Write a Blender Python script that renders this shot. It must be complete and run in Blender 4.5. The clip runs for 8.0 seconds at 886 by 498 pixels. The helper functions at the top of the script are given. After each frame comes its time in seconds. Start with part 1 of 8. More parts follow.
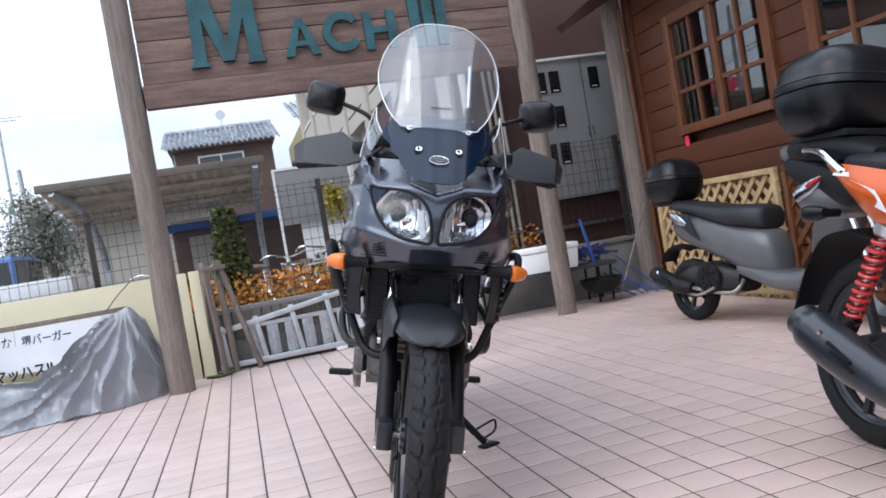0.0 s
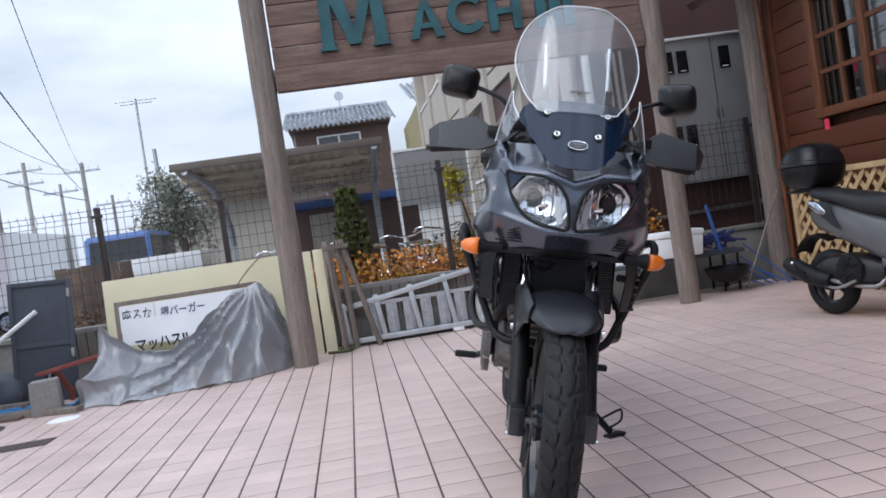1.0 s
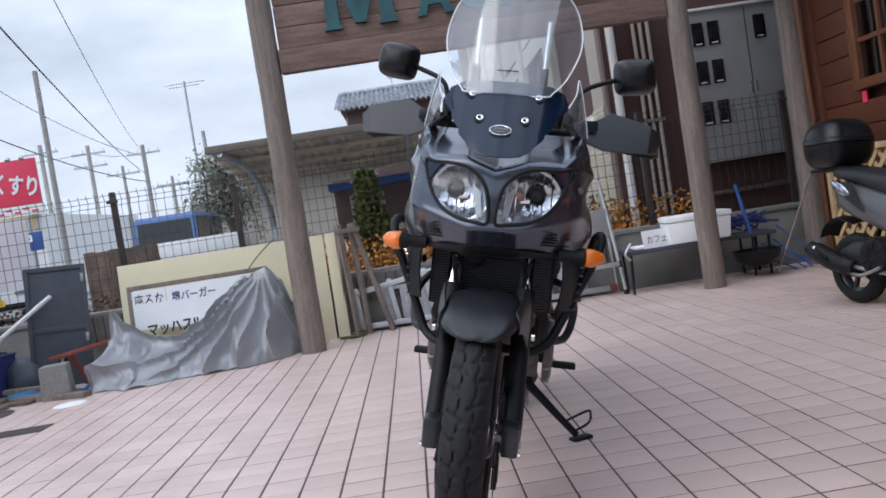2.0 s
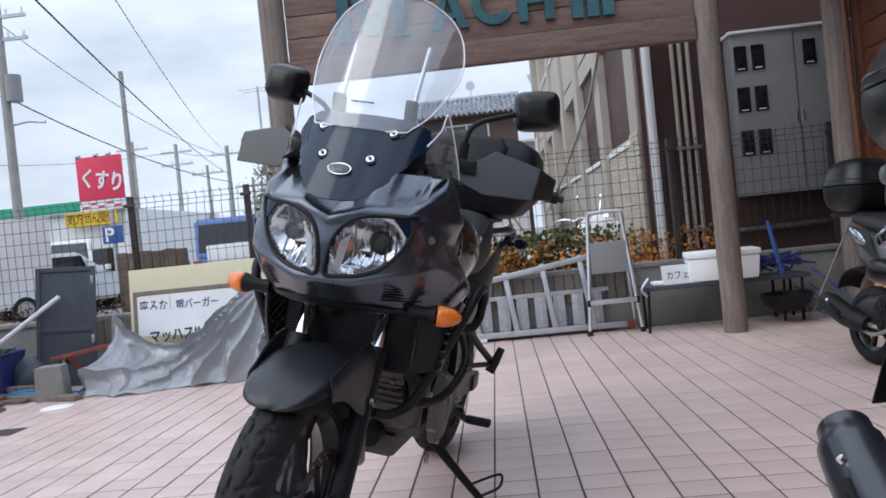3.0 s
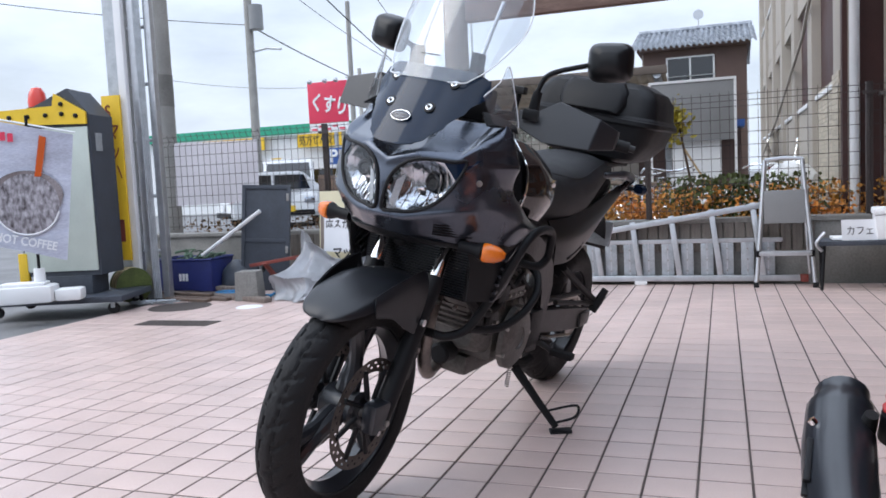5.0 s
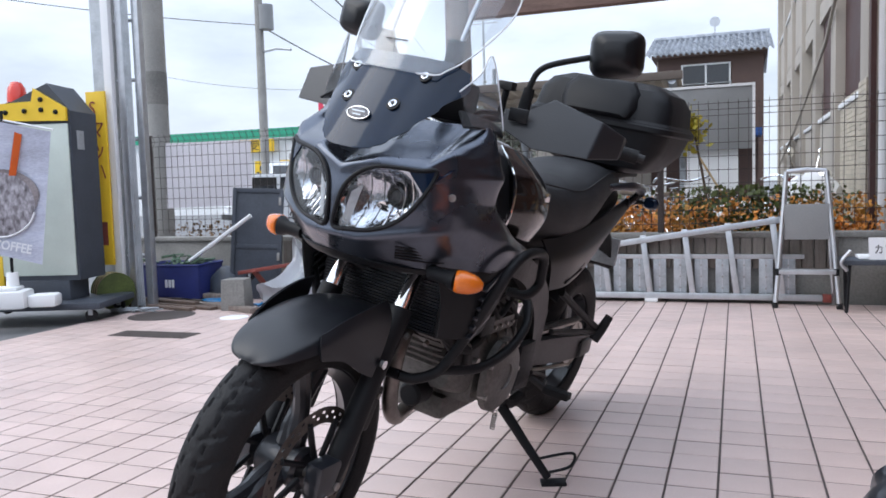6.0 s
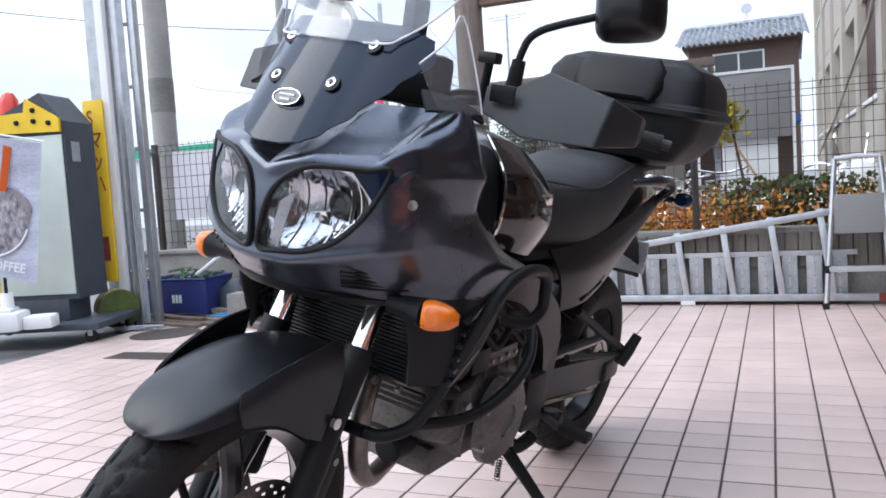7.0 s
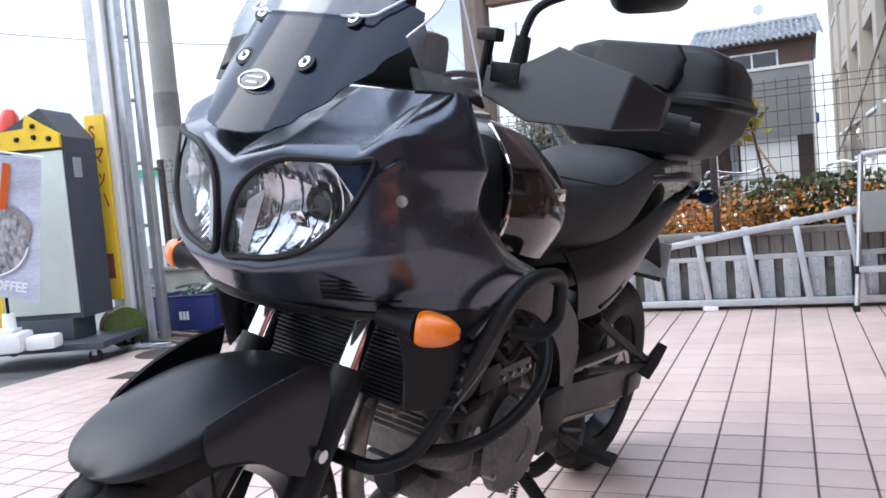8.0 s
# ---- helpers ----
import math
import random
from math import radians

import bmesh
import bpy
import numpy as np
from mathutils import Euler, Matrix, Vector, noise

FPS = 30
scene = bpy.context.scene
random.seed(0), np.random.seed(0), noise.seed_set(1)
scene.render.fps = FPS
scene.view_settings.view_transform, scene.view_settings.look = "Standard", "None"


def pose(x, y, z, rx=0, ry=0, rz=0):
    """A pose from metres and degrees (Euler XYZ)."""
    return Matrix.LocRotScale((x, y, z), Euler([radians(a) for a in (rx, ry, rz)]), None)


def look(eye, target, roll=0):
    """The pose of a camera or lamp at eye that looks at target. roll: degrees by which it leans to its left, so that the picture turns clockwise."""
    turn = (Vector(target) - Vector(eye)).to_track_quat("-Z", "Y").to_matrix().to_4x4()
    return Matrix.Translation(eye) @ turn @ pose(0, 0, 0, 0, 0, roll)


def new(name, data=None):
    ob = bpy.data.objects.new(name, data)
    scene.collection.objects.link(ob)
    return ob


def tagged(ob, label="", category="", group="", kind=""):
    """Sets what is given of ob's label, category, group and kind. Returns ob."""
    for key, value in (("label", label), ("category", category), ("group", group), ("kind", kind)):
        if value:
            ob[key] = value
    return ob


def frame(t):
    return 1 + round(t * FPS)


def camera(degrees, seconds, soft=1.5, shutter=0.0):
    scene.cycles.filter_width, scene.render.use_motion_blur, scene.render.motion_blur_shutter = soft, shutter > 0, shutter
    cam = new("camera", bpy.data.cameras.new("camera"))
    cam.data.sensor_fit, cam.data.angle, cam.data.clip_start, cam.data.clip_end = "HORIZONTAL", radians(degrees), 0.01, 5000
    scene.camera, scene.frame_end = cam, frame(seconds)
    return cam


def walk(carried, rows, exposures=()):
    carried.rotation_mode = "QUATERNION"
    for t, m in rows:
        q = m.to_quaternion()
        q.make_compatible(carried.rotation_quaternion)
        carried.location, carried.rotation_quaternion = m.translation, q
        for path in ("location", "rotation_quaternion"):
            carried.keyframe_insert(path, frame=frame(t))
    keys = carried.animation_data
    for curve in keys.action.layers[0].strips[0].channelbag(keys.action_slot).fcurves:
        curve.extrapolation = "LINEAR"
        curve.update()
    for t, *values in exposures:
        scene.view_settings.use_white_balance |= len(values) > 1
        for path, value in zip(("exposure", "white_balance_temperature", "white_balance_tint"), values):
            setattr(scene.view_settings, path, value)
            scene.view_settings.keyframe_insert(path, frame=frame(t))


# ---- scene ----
cam = camera(58.0, 8.0, soft=1.7)
# seconds, eye, target, roll
PATH = [
    (0, (0.189, -0.321, 0.917), (0.690, 1.614, 0.869), -9.6),
    (0.5, (0.144, -0.296, 0.928), (0.520, 1.668, 0.869), -9.3),
    (1, (0.118, -0.298, 0.941), (0.346, 1.688, 0.890), -8.5),
    (1.5, (0.254, -0.248, 0.931), (0.431, 1.743, 0.860), -9.3),
    (1.7, (0.358, -0.216, 0.922), (0.505, 1.777, 0.831), -9.4),
    (2.8, (1.089, 0.097, 0.933), (0.957, 2.092, 0.890), -6.2),
    (3, (1.184, 0.117, 0.938), (1.052, 2.113, 0.907), -5.8),
    (3.5, (1.436, 0.108, 0.951), (1.158, 2.086, 0.858), -4.6),
    (4, (1.554, 0.029, 0.939), (1.031, 1.956, 0.821), -4.8),
    (4.2, (1.571, -0.011, 0.937), (0.985, 1.897, 0.807), -4.7),
    (5.3, (1.667, 0.009, 0.935), (0.985, 1.881, 0.756), -2.2),
    (5.5, (1.674, 0.057, 0.936), (0.984, 1.925, 0.745), -1.9),
    (6, (1.614, 0.404, 0.952), (0.926, 2.275, 0.801), -1.7),
    (6.5, (1.583, 0.690, 0.955), (0.879, 2.557, 0.812), -2.6),
    (7, (1.579, 0.860, 0.951), (0.812, 2.702, 0.806), -3.6),
    (7.5, (1.539, 1.015, 0.923), (0.728, 2.840, 0.808), -4.6),
    (8, (1.532, 1.044, 0.923), (0.731, 2.873, 0.808), -5.0),
]
walk(cam, [(t, look(eye, target, roll)) for t, eye, target, roll in PATH], exposures=[(0, 0.26), (1, -0.06), (1.5, -0.16), (3, -0.08), (3.5, 0.04), (4, 0.09), (5.5, 0.12), (6, 0.16), (6.5, 0.27), (7, 0.41), (8, 0.54)])

# ---- light: an overcast day with a few paler blue gaps ----
SUN_EL, SUN_AZ = 46.0, 238.0
world = bpy.data.worlds.new("sky")
scene.world = world
world.use_nodes = True
wn, wl = world.node_tree.nodes, world.node_tree.links
wn.clear()
sky = wn.new("ShaderNodeTexSky")
sky.sky_type = "NISHITA"
sky.sun_disc = False
sky.sun_elevation, sky.sun_rotation = radians(SUN_EL), radians(SUN_AZ)
sky.dust_density, sky.air_density = 2.5, 1.2
coord, stretch = wn.new("ShaderNodeTexCoord"), wn.new("ShaderNodeMapping")
stretch.inputs["Scale"].default_value = (1.6, 1.6, 4.5)
clouds = wn.new("ShaderNodeTexNoise")
clouds.inputs["Scale"].default_value, clouds.inputs["Detail"].default_value = 1.5, 7.0
clouds.inputs["Roughness"].default_value = 0.55
ramp = wn.new("ShaderNodeValToRGB")
ramp.color_ramp.elements[0].position, ramp.color_ramp.elements[0].color = 0.36, (0.58, 0.58, 0.58, 1)
ramp.color_ramp.elements[1].position, ramp.color_ramp.elements[1].color = 0.62, (1, 1, 1, 1)
white = wn.new("ShaderNodeRGB")
white.outputs[0].default_value = (11.8, 13.3, 15.9, 1)
blend = wn.new("ShaderNodeMixRGB")
back, out = wn.new("ShaderNodeBackground"), wn.new("ShaderNodeOutputWorld")
back.inputs["Strength"].default_value = 0.10
wl.new(coord.outputs["Generated"], stretch.inputs["Vector"])
wl.new(stretch.outputs["Vector"], clouds.inputs["Vector"])
wl.new(clouds.outputs["Fac"], ramp.inputs["Fac"])
wl.new(ramp.outputs["Color"], blend.inputs["Fac"])
wl.new(sky.outputs["Color"], blend.inputs["Color1"])
wl.new(white.outputs[0], blend.inputs["Color2"])
# an overcast sky is brighter overhead than at the horizon
axes, square, climb, dome = wn.new("ShaderNodeSeparateXYZ"), wn.new("ShaderNodeMath"), wn.new("ShaderNodeMapRange"), wn.new("ShaderNodeMixRGB")
square.operation, square.inputs[1].default_value = "POWER", 1.8
climb.inputs["To Min"].default_value, climb.inputs["To Max"].default_value = 0.77, 1.75
dome.blend_type, dome.inputs["Fac"].default_value = "MULTIPLY", 1.0
wl.new(coord.outputs["Generated"], axes.inputs[0])
wl.new(axes.outputs["Z"], square.inputs[0])
wl.new(square.outputs[0], climb.inputs["Value"])
wl.new(blend.outputs["Color"], dome.inputs["Color1"])
wl.new(climb.outputs["Result"], dome.inputs["Color2"])
wl.new(dome.outputs["Color"], back.inputs["Color"])
wl.new(back.outputs[0], out.inputs[0])

sun = new("sun", bpy.data.lights.new("sun", "SUN"))
sun.data.energy, sun.data.angle, sun.data.color = 1.2, radians(50), (1.0, 0.985, 0.96)
sun_from = Vector((math.sin(radians(SUN_AZ)) * math.cos(radians(SUN_EL)), math.cos(radians(SUN_AZ)) * math.cos(radians(SUN_EL)), math.sin(radians(SUN_EL))))
sun.matrix_world = look(sun_from * 40, (0, 0, 0))

# ---- materials ----
def material(name, color, rough=0.6, metal=0.0, vary=0.25, scale=6.0, bump=0.0, bump_scale=80.0, second=None, stretch_by=(1, 1, 1), random=0.0, coat=0.0, trans=0.0, ior=1.5, island=0.0, spec=0.5):
    """A surface with two scales of variation in colour and roughness and a fine relief."""
    m = bpy.data.materials.new(name)
    m.use_nodes = True
    nodes, links = m.node_tree.nodes, m.node_tree.links
    b = nodes["Principled BSDF"]
    b.inputs["Metallic"].default_value = metal
    b.inputs["Coat Weight"].default_value = coat
    b.inputs["Coat Roughness"].default_value = 0.08
    b.inputs["Transmission Weight"].default_value = trans
    b.inputs["IOR"].default_value = ior
    b.inputs["Specular IOR Level"].default_value = spec
    tc, mp = nodes.new("ShaderNodeTexCoord"), nodes.new("ShaderNodeMapping")
    mp.inputs["Scale"].default_value = stretch_by
    links.new(tc.outputs["Object"], mp.inputs["Vector"])
    big, fine = nodes.new("ShaderNodeTexNoise"), nodes.new("ShaderNodeTexNoise")
    big.inputs["Scale"].default_value, big.inputs["Detail"].default_value = scale, 5.0
    fine.inputs["Scale"].default_value, fine.inputs["Detail"].default_value = bump_scale, 3.0
    for n in (big, fine):
        links.new(mp.outputs["Vector"], n.inputs["Vector"])
    r = nodes.new("ShaderNodeValToRGB")
    c2 = second or tuple(c * (1 - vary) for c in color)
    r.color_ramp.elements[0].position, r.color_ramp.elements[0].color = 0.3, (*c2, 1)
    r.color_ramp.elements[1].position, r.color_ramp.elements[1].color = 0.68, (*color, 1)
    links.new(big.outputs["Fac"], r.inputs["Fac"])
    grain = nodes.new("ShaderNodeMixRGB")
    grain.blend_type = "OVERLAY"
    grain.inputs["Fac"].default_value = min(0.5, vary)
    links.new(r.outputs["Color"], grain.inputs["Color1"])
    links.new(fine.outputs["Fac"], grain.inputs["Color2"])
    last = grain.outputs["Color"]
    if random or island:
        src = nodes.new("ShaderNodeObjectInfo").outputs["Random"] if random else nodes.new("ShaderNodeNewGeometry").outputs["Random Per Island"]
        lift = nodes.new("ShaderNodeMapRange")
        lift.inputs["To Min"].default_value, lift.inputs["To Max"].default_value = 1 - (random or island), 1 + (random or island) * 0.6
        links.new(src, lift.inputs["Value"])
        hsv = nodes.new("ShaderNodeHueSaturation")
        links.new(lift.outputs["Result"], hsv.inputs["Value"])
        links.new(last, hsv.inputs["Color"])
        last = hsv.outputs["Color"]
    links.new(last, b.inputs["Base Color"])
    rr = nodes.new("ShaderNodeMapRange")
    rr.inputs["To Min"].default_value, rr.inputs["To Max"].default_value = max(0.02, rough * 0.8), min(1.0, rough * 1.25)
    links.new(big.outputs["Fac"], rr.inputs["Value"])
    links.new(rr.outputs["Result"], b.inputs["Roughness"])
    if bump:
        bp = nodes.new("ShaderNodeBump")
        bp.inputs["Strength"].default_value, bp.inputs["Distance"].default_value = bump, 0.01
        links.new(fine.outputs["Fac"], bp.inputs["Height"])
        links.new(bp.outputs["Normal"], b.inputs["Normal"])
    return m


def clear(name, tint=(1, 1, 1), rough=0.02, through_it=0.9, gloss_at=0.06, edge=0.7, haze=0.0):
    """Clear sheet: it lets light straight through, mirrors the sky and can carry a pale diffuse haze."""
    m = bpy.data.materials.new(name)
    m.use_nodes = True
    nodes, links = m.node_tree.nodes, m.node_tree.links
    nodes.clear()
    o, mix, gloss, tr, lw, power, rng = (nodes.new(k) for k in ("ShaderNodeOutputMaterial", "ShaderNodeMixShader", "ShaderNodeBsdfGlossy", "ShaderNodeBsdfTransparent", "ShaderNodeLayerWeight", "ShaderNodeMath", "ShaderNodeMapRange"))
    gloss.inputs["Roughness"].default_value = rough
    tr.inputs["Color"].default_value = (*[c * through_it for c in tint], 1)
    power.operation = "POWER"
    power.inputs[1].default_value = 3.0
    rng.inputs["To Min"].default_value, rng.inputs["To Max"].default_value = gloss_at, edge
    lw.inputs["Blend"].default_value = 0.5
    links.new(lw.outputs["Facing"], power.inputs[0])
    links.new(power.outputs[0], rng.inputs["Value"])
    links.new(rng.outputs["Result"], mix.inputs[0])
    body = tr.outputs[0]
    if haze:
        # diffuse white veil that paints in the sky's milky reflection on the sheet
        sky_haze, mix2, nz = nodes.new("ShaderNodeBsdfDiffuse"), nodes.new("ShaderNodeMixShader"), nodes.new("ShaderNodeTexNoise")
        nz.inputs["Scale"].default_value, nz.inputs["Detail"].default_value = 9.0, 6.0
        r2 = nodes.new("ShaderNodeMapRange")
        r2.inputs["To Min"].default_value, r2.inputs["To Max"].default_value = haze * 0.4, haze * 1.6
        sky_haze.inputs["Color"].default_value = (0.8, 0.82, 0.85, 1)
        links.new(nz.outputs["Fac"], r2.inputs["Value"])
        links.new(r2.outputs["Result"], mix2.inputs[0])
        links.new(tr.outputs[0], mix2.inputs[1])
        links.new(sky_haze.outputs[0], mix2.inputs[2])
        body = mix2.outputs[0]
    links.new(body, mix.inputs[1])
    links.new(gloss.outputs[0], mix.inputs[2])
    links.new(mix.outputs[0], o.inputs[0])
    return m


MAT = {}
MAT["tile"] = material("pink_tile", (0.62, 0.478, 0.440), 0.33, vary=0.20, scale=2.2, bump=0.12, bump_scale=180, random=0.07, spec=0.5)
MAT["tile_rest"] = material("pink_tile_rest", (0.62, 0.478, 0.440), 0.33, vary=0.20, scale=2.2, bump=0.12, bump_scale=180, island=0.07)
MAT["grout"] = material("grout", (0.115, 0.09, 0.083), 0.9, vary=0.4, scale=9, bump=0.3)
MAT["asphalt"] = material("asphalt", (0.22, 0.22, 0.225), 0.9, vary=0.3, scale=1.2, bump=0.5, bump_scale=150)
MAT["log"] = material("weathered_log", (0.25, 0.205, 0.178), 0.85, vary=0.5, scale=3.5, bump=0.6, bump_scale=26, second=(0.15, 0.12, 0.105), stretch_by=(9, 9, 0.8))
MAT["sign_wood"] = material("weathered_board", (0.225, 0.148, 0.122), 0.75, vary=0.5, scale=3, bump=0.4, bump_scale=22, second=(0.13, 0.08, 0.065), stretch_by=(1.2, 8, 10), random=0.18)
MAT["teal"] = material("teal_paint", (0.018, 0.105, 0.125), 0.5, vary=0.5, scale=5, bump=0.1)
MAT["shop_wood"] = material("stained_cedar", (0.1062, 0.0323, 0.0136), 0.42, vary=0.5, scale=2.5, bump=0.2, bump_scale=18, second=(0.075, 0.025, 0.012), stretch_by=(8, 0.7, 8), random=0.15)
MAT["frame_wood"] = material("orange_stained_wood", (0.17, 0.06, 0.024), 0.4, vary=0.4, scale=5, bump=0.15, bump_scale=25, second=(0.10, 0.035, 0.016), stretch_by=(6, 6, 1))
MAT["lattice"] = material("pale_lattice_wood", (0.52, 0.37, 0.20), 0.6, vary=0.3, scale=7, bump=0.15, bump_scale=60)
MAT["concrete"] = material("concrete", (0.27, 0.26, 0.245), 0.9, vary=0.35, scale=3, bump=0.4, bump_scale=60, second=(0.17, 0.165, 0.155))
MAT["wall_slats"] = material("brown_concrete_planks", (0.20, 0.175, 0.155), 0.85, vary=0.45, scale=6, bump=0.4, bump_scale=60, stretch_by=(6, 6, 1))
MAT["fence"] = material("brown_coated_steel", (0.055, 0.042, 0.04), 0.45, vary=0.2, scale=20)
MAT["cream"] = material("cream_board", (0.72, 0.66, 0.46), 0.6, vary=0.1, scale=2, bump=0.05)
MAT["tarp"] = material("silver_tarpaulin", (0.60, 0.61, 0.64), 0.36, metal=0.35, vary=0.07, scale=4, bump=0.12, bump_scale=120)
MAT["alu"] = material("aluminium", (0.62, 0.64, 0.67), 0.38, metal=0.85, vary=0.15, scale=14, bump=0.05)
MAT["galv"] = material("galvanised_steel", (0.50, 0.53, 0.56), 0.45, metal=0.6, vary=0.25, scale=12, bump=0.05)
MAT["board_black"] = material("dark_grey_plastic_board", (0.055, 0.065, 0.085), 0.5, vary=0.3, scale=6, bump=0.1)
MAT["paper"] = material("white_card", (0.78, 0.79, 0.82), 0.6, vary=0.06, scale=4)
MAT["ink"] = material("black_ink", (0.015, 0.016, 0.02), 0.5, vary=0.1)
MAT["styro"] = material("white_foam", (0.85, 0.86, 0.88), 0.7, vary=0.05, scale=9, bump=0.15, bump_scale=200)
MAT["white"] = material("white_paint", (0.80, 0.81, 0.82), 0.45, vary=0.06, scale=5)
MAT["beige"] = material("beige_render", (0.45, 0.41, 0.36), 0.8, vary=0.12, scale=2, bump=0.1)
MAT["brown_wall"] = material("dark_brown_siding", (0.075, 0.032, 0.028), 0.6, vary=0.25, scale=2, bump=0.1)
MAT["box_grey"] = material("grey_meter_cabinet", (0.25, 0.255, 0.26), 0.5, vary=0.1, scale=4)
MAT["dark_glass"] = material("dark_glass", (0.012, 0.014, 0.018), 0.06, vary=0.1, spec=0.8)
MAT["roof_tile"] = material("silver_roof_tiles", (0.44, 0.47, 0.52), 0.4, vary=0.45, scale=3, second=(0.2, 0.22, 0.25), island=0.25)
MAT["house_wall"] = material("brown_house_wall", (0.13, 0.085, 0.075), 0.8, vary=0.2, scale=2)
MAT["carport_roof"] = material("tan_corrugated_roof", (0.60, 0.51, 0.40), 0.6, vary=0.35, scale=3)
MAT["carport_edge"] = material("bronze_fascia", (0.16, 0.13, 0.11), 0.5, vary=0.2)
MAT["blue"] = material("blue_plastic", (0.03, 0.10, 0.34), 0.5, vary=0.25, scale=6)
MAT["navy"] = material("navy_crate", (0.02, 0.03, 0.16), 0.5, vary=0.3, scale=6)
MAT["red_paint"] = material("worn_red_paint", (0.28, 0.06, 0.045), 0.6, vary=0.4, scale=9)
MAT["kusuri"] = material("crimson_sign", (0.72, 0.045, 0.10), 0.4, vary=0.05)
MAT["yellow"] = material("yellow_sign", (0.85, 0.55, 0.03), 0.5, vary=0.15, scale=4)
MAT["green"] = material("green_fascia", (0.03, 0.36, 0.22), 0.5, vary=0.1)
MAT["pole"] = material("concrete_pole", (0.36, 0.35, 0.33), 0.85, vary=0.25, scale=3, bump=0.2)
MAT["wire"] = material("black_cable", (0.03, 0.03, 0.035), 0.6)
MAT["old_board"] = material("weathered_board", (0.19, 0.13, 0.10), 0.75, vary=0.45, scale=6, bump=0.3, bump_scale=40, second=(0.09, 0.07, 0.06), stretch_by=(1, 8, 1), random=0.3)
MAT["leaf_brown"] = material("dry_brown_foliage", (0.20, 0.115, 0.055), 0.7, vary=0.5, scale=3, second=(0.11, 0.07, 0.04), island=0.4)
MAT["leaf_rust"] = material("rust_foliage", (0.74, 0.27, 0.05), 0.6, vary=0.6, scale=3, second=(0.50, 0.27, 0.05), island=0.45)
MAT["leaf_green"] = material("green_foliage", (0.10, 0.13, 0.03), 0.6, vary=0.5, scale=5, island=0.4)
MAT["leaf_grey"] = material("grey_green_foliage", (0.36, 0.38, 0.31), 0.6, vary=0.4, scale=5, island=0.35)
MAT["bark"] = material("bark", (0.12, 0.085, 0.06), 0.9, vary=0.4, scale=12, bump=0.5)
# the motorcycle and the scooters
MAT["gloss_black"] = material("black_metallic_paint", (0.05, 0.052, 0.062), 0.28, metal=0.7, vary=0.15, scale=5, coat=0.6, spec=0.5)
MAT["fairing"] = material("pearl_black_fairing", (0.085, 0.098, 0.128), 0.27, metal=0.85, vary=0.10, scale=5, coat=0.6)
MAT["shroud"] = material("brown_black_gloss", (0.022, 0.018, 0.017), 0.10, vary=0.1, scale=5, coat=0.8)
MAT["matte_black"] = material("matte_black_plastic", (0.009, 0.0095, 0.0115), 0.46, vary=0.2, scale=8, bump=0.12, bump_scale=350, spec=0.24)
MAT["guard"] = material("moulded_dark_plastic", (0.019, 0.0205, 0.025), 0.40, vary=0.2, scale=8, bump=0.1, bump_scale=350)
MAT["satin_grey"] = material("satin_graphite", (0.018, 0.020, 0.026), 0.30, vary=0.15, scale=6, coat=0.3)
MAT["smoke"] = material("smoked_screen", (0.006, 0.015, 0.036), 0.09, vary=0.1, scale=4, coat=0.0, spec=0.38)
MAT["rubber"] = material("tyre_rubber", (0.0095, 0.0095, 0.011), 0.66, vary=0.3, scale=9, bump=0.2, bump_scale=150, spec=0.35)
MAT["vinyl"] = material("black_seat_vinyl", (0.015, 0.016, 0.019), 0.50, vary=0.2, scale=9, bump=0.25, bump_scale=420)
MAT["chrome"] = material("chrome", (0.86, 0.87, 0.88), 0.08, metal=1.0, vary=0.05)
MAT["reflector"] = material("lamp_reflector", (0.66, 0.70, 0.77), 0.12, metal=1.0, vary=0.35, scale=22, bump=0.45, bump_scale=30, stretch_by=(1.6, 1, 0.8))
MAT["steel"] = material("brushed_steel", (0.42, 0.40, 0.38), 0.36, metal=0.9, vary=0.3, scale=14, bump=0.1)
MAT["engine"] = material("cast_alloy", (0.16, 0.153, 0.146), 0.45, metal=0.6, vary=0.4, scale=12, bump=0.25, bump_scale=90)
MAT["dark_alloy"] = material("dark_anodised_alloy", (0.040, 0.039, 0.040), 0.42, metal=0.5, vary=0.3, scale=9, bump=0.15, bump_scale=120)
MAT["mirror_black"] = material("polished_black_plastic", (0.006, 0.0065, 0.008), 0.32, vary=0.1, scale=6, spec=0.35)
MAT["disc"] = material("brake_disc_steel", (0.24, 0.215, 0.20), 0.38, metal=0.9, vary=0.3, scale=10)
MAT["amber"] = material("amber_lens", (0.80, 0.18, 0.01), 0.15, vary=0.15, scale=30, bump=0.25, bump_scale=260, coat=0.6)
MAT["red_lens"] = material("red_lens", (0.45, 0.01, 0.01), 0.12, vary=0.1, coat=0.6)
MAT["red_spring"] = material("red_spring_paint", (0.48, 0.03, 0.03), 0.3, vary=0.15, coat=0.4)
MAT["orange"] = material("orange_metallic_paint", (0.60, 0.095, 0.007), 0.30, metal=0.25, vary=0.12, scale=4, coat=0.35)
MAT["scooter_grey"] = material("grey_scooter_plastic", (0.105, 0.108, 0.116), 0.36, vary=0.15, scale=5, coat=0.2)
MAT["carbon"] = material("textured_black_fender", (0.010, 0.0115, 0.0155), 0.38, vary=0.2, scale=8, bump=0.05, bump_scale=400)
MAT["clear"] = clear("clear_polycarbonate", (0.96, 0.98, 1.0), 0.03, 0.96, 0.07, 0.55, 0.05)
MAT["lamp_glass"] = clear("lamp_glass", (1, 1, 1), 0.01, 0.98, 0.05, 0.5)
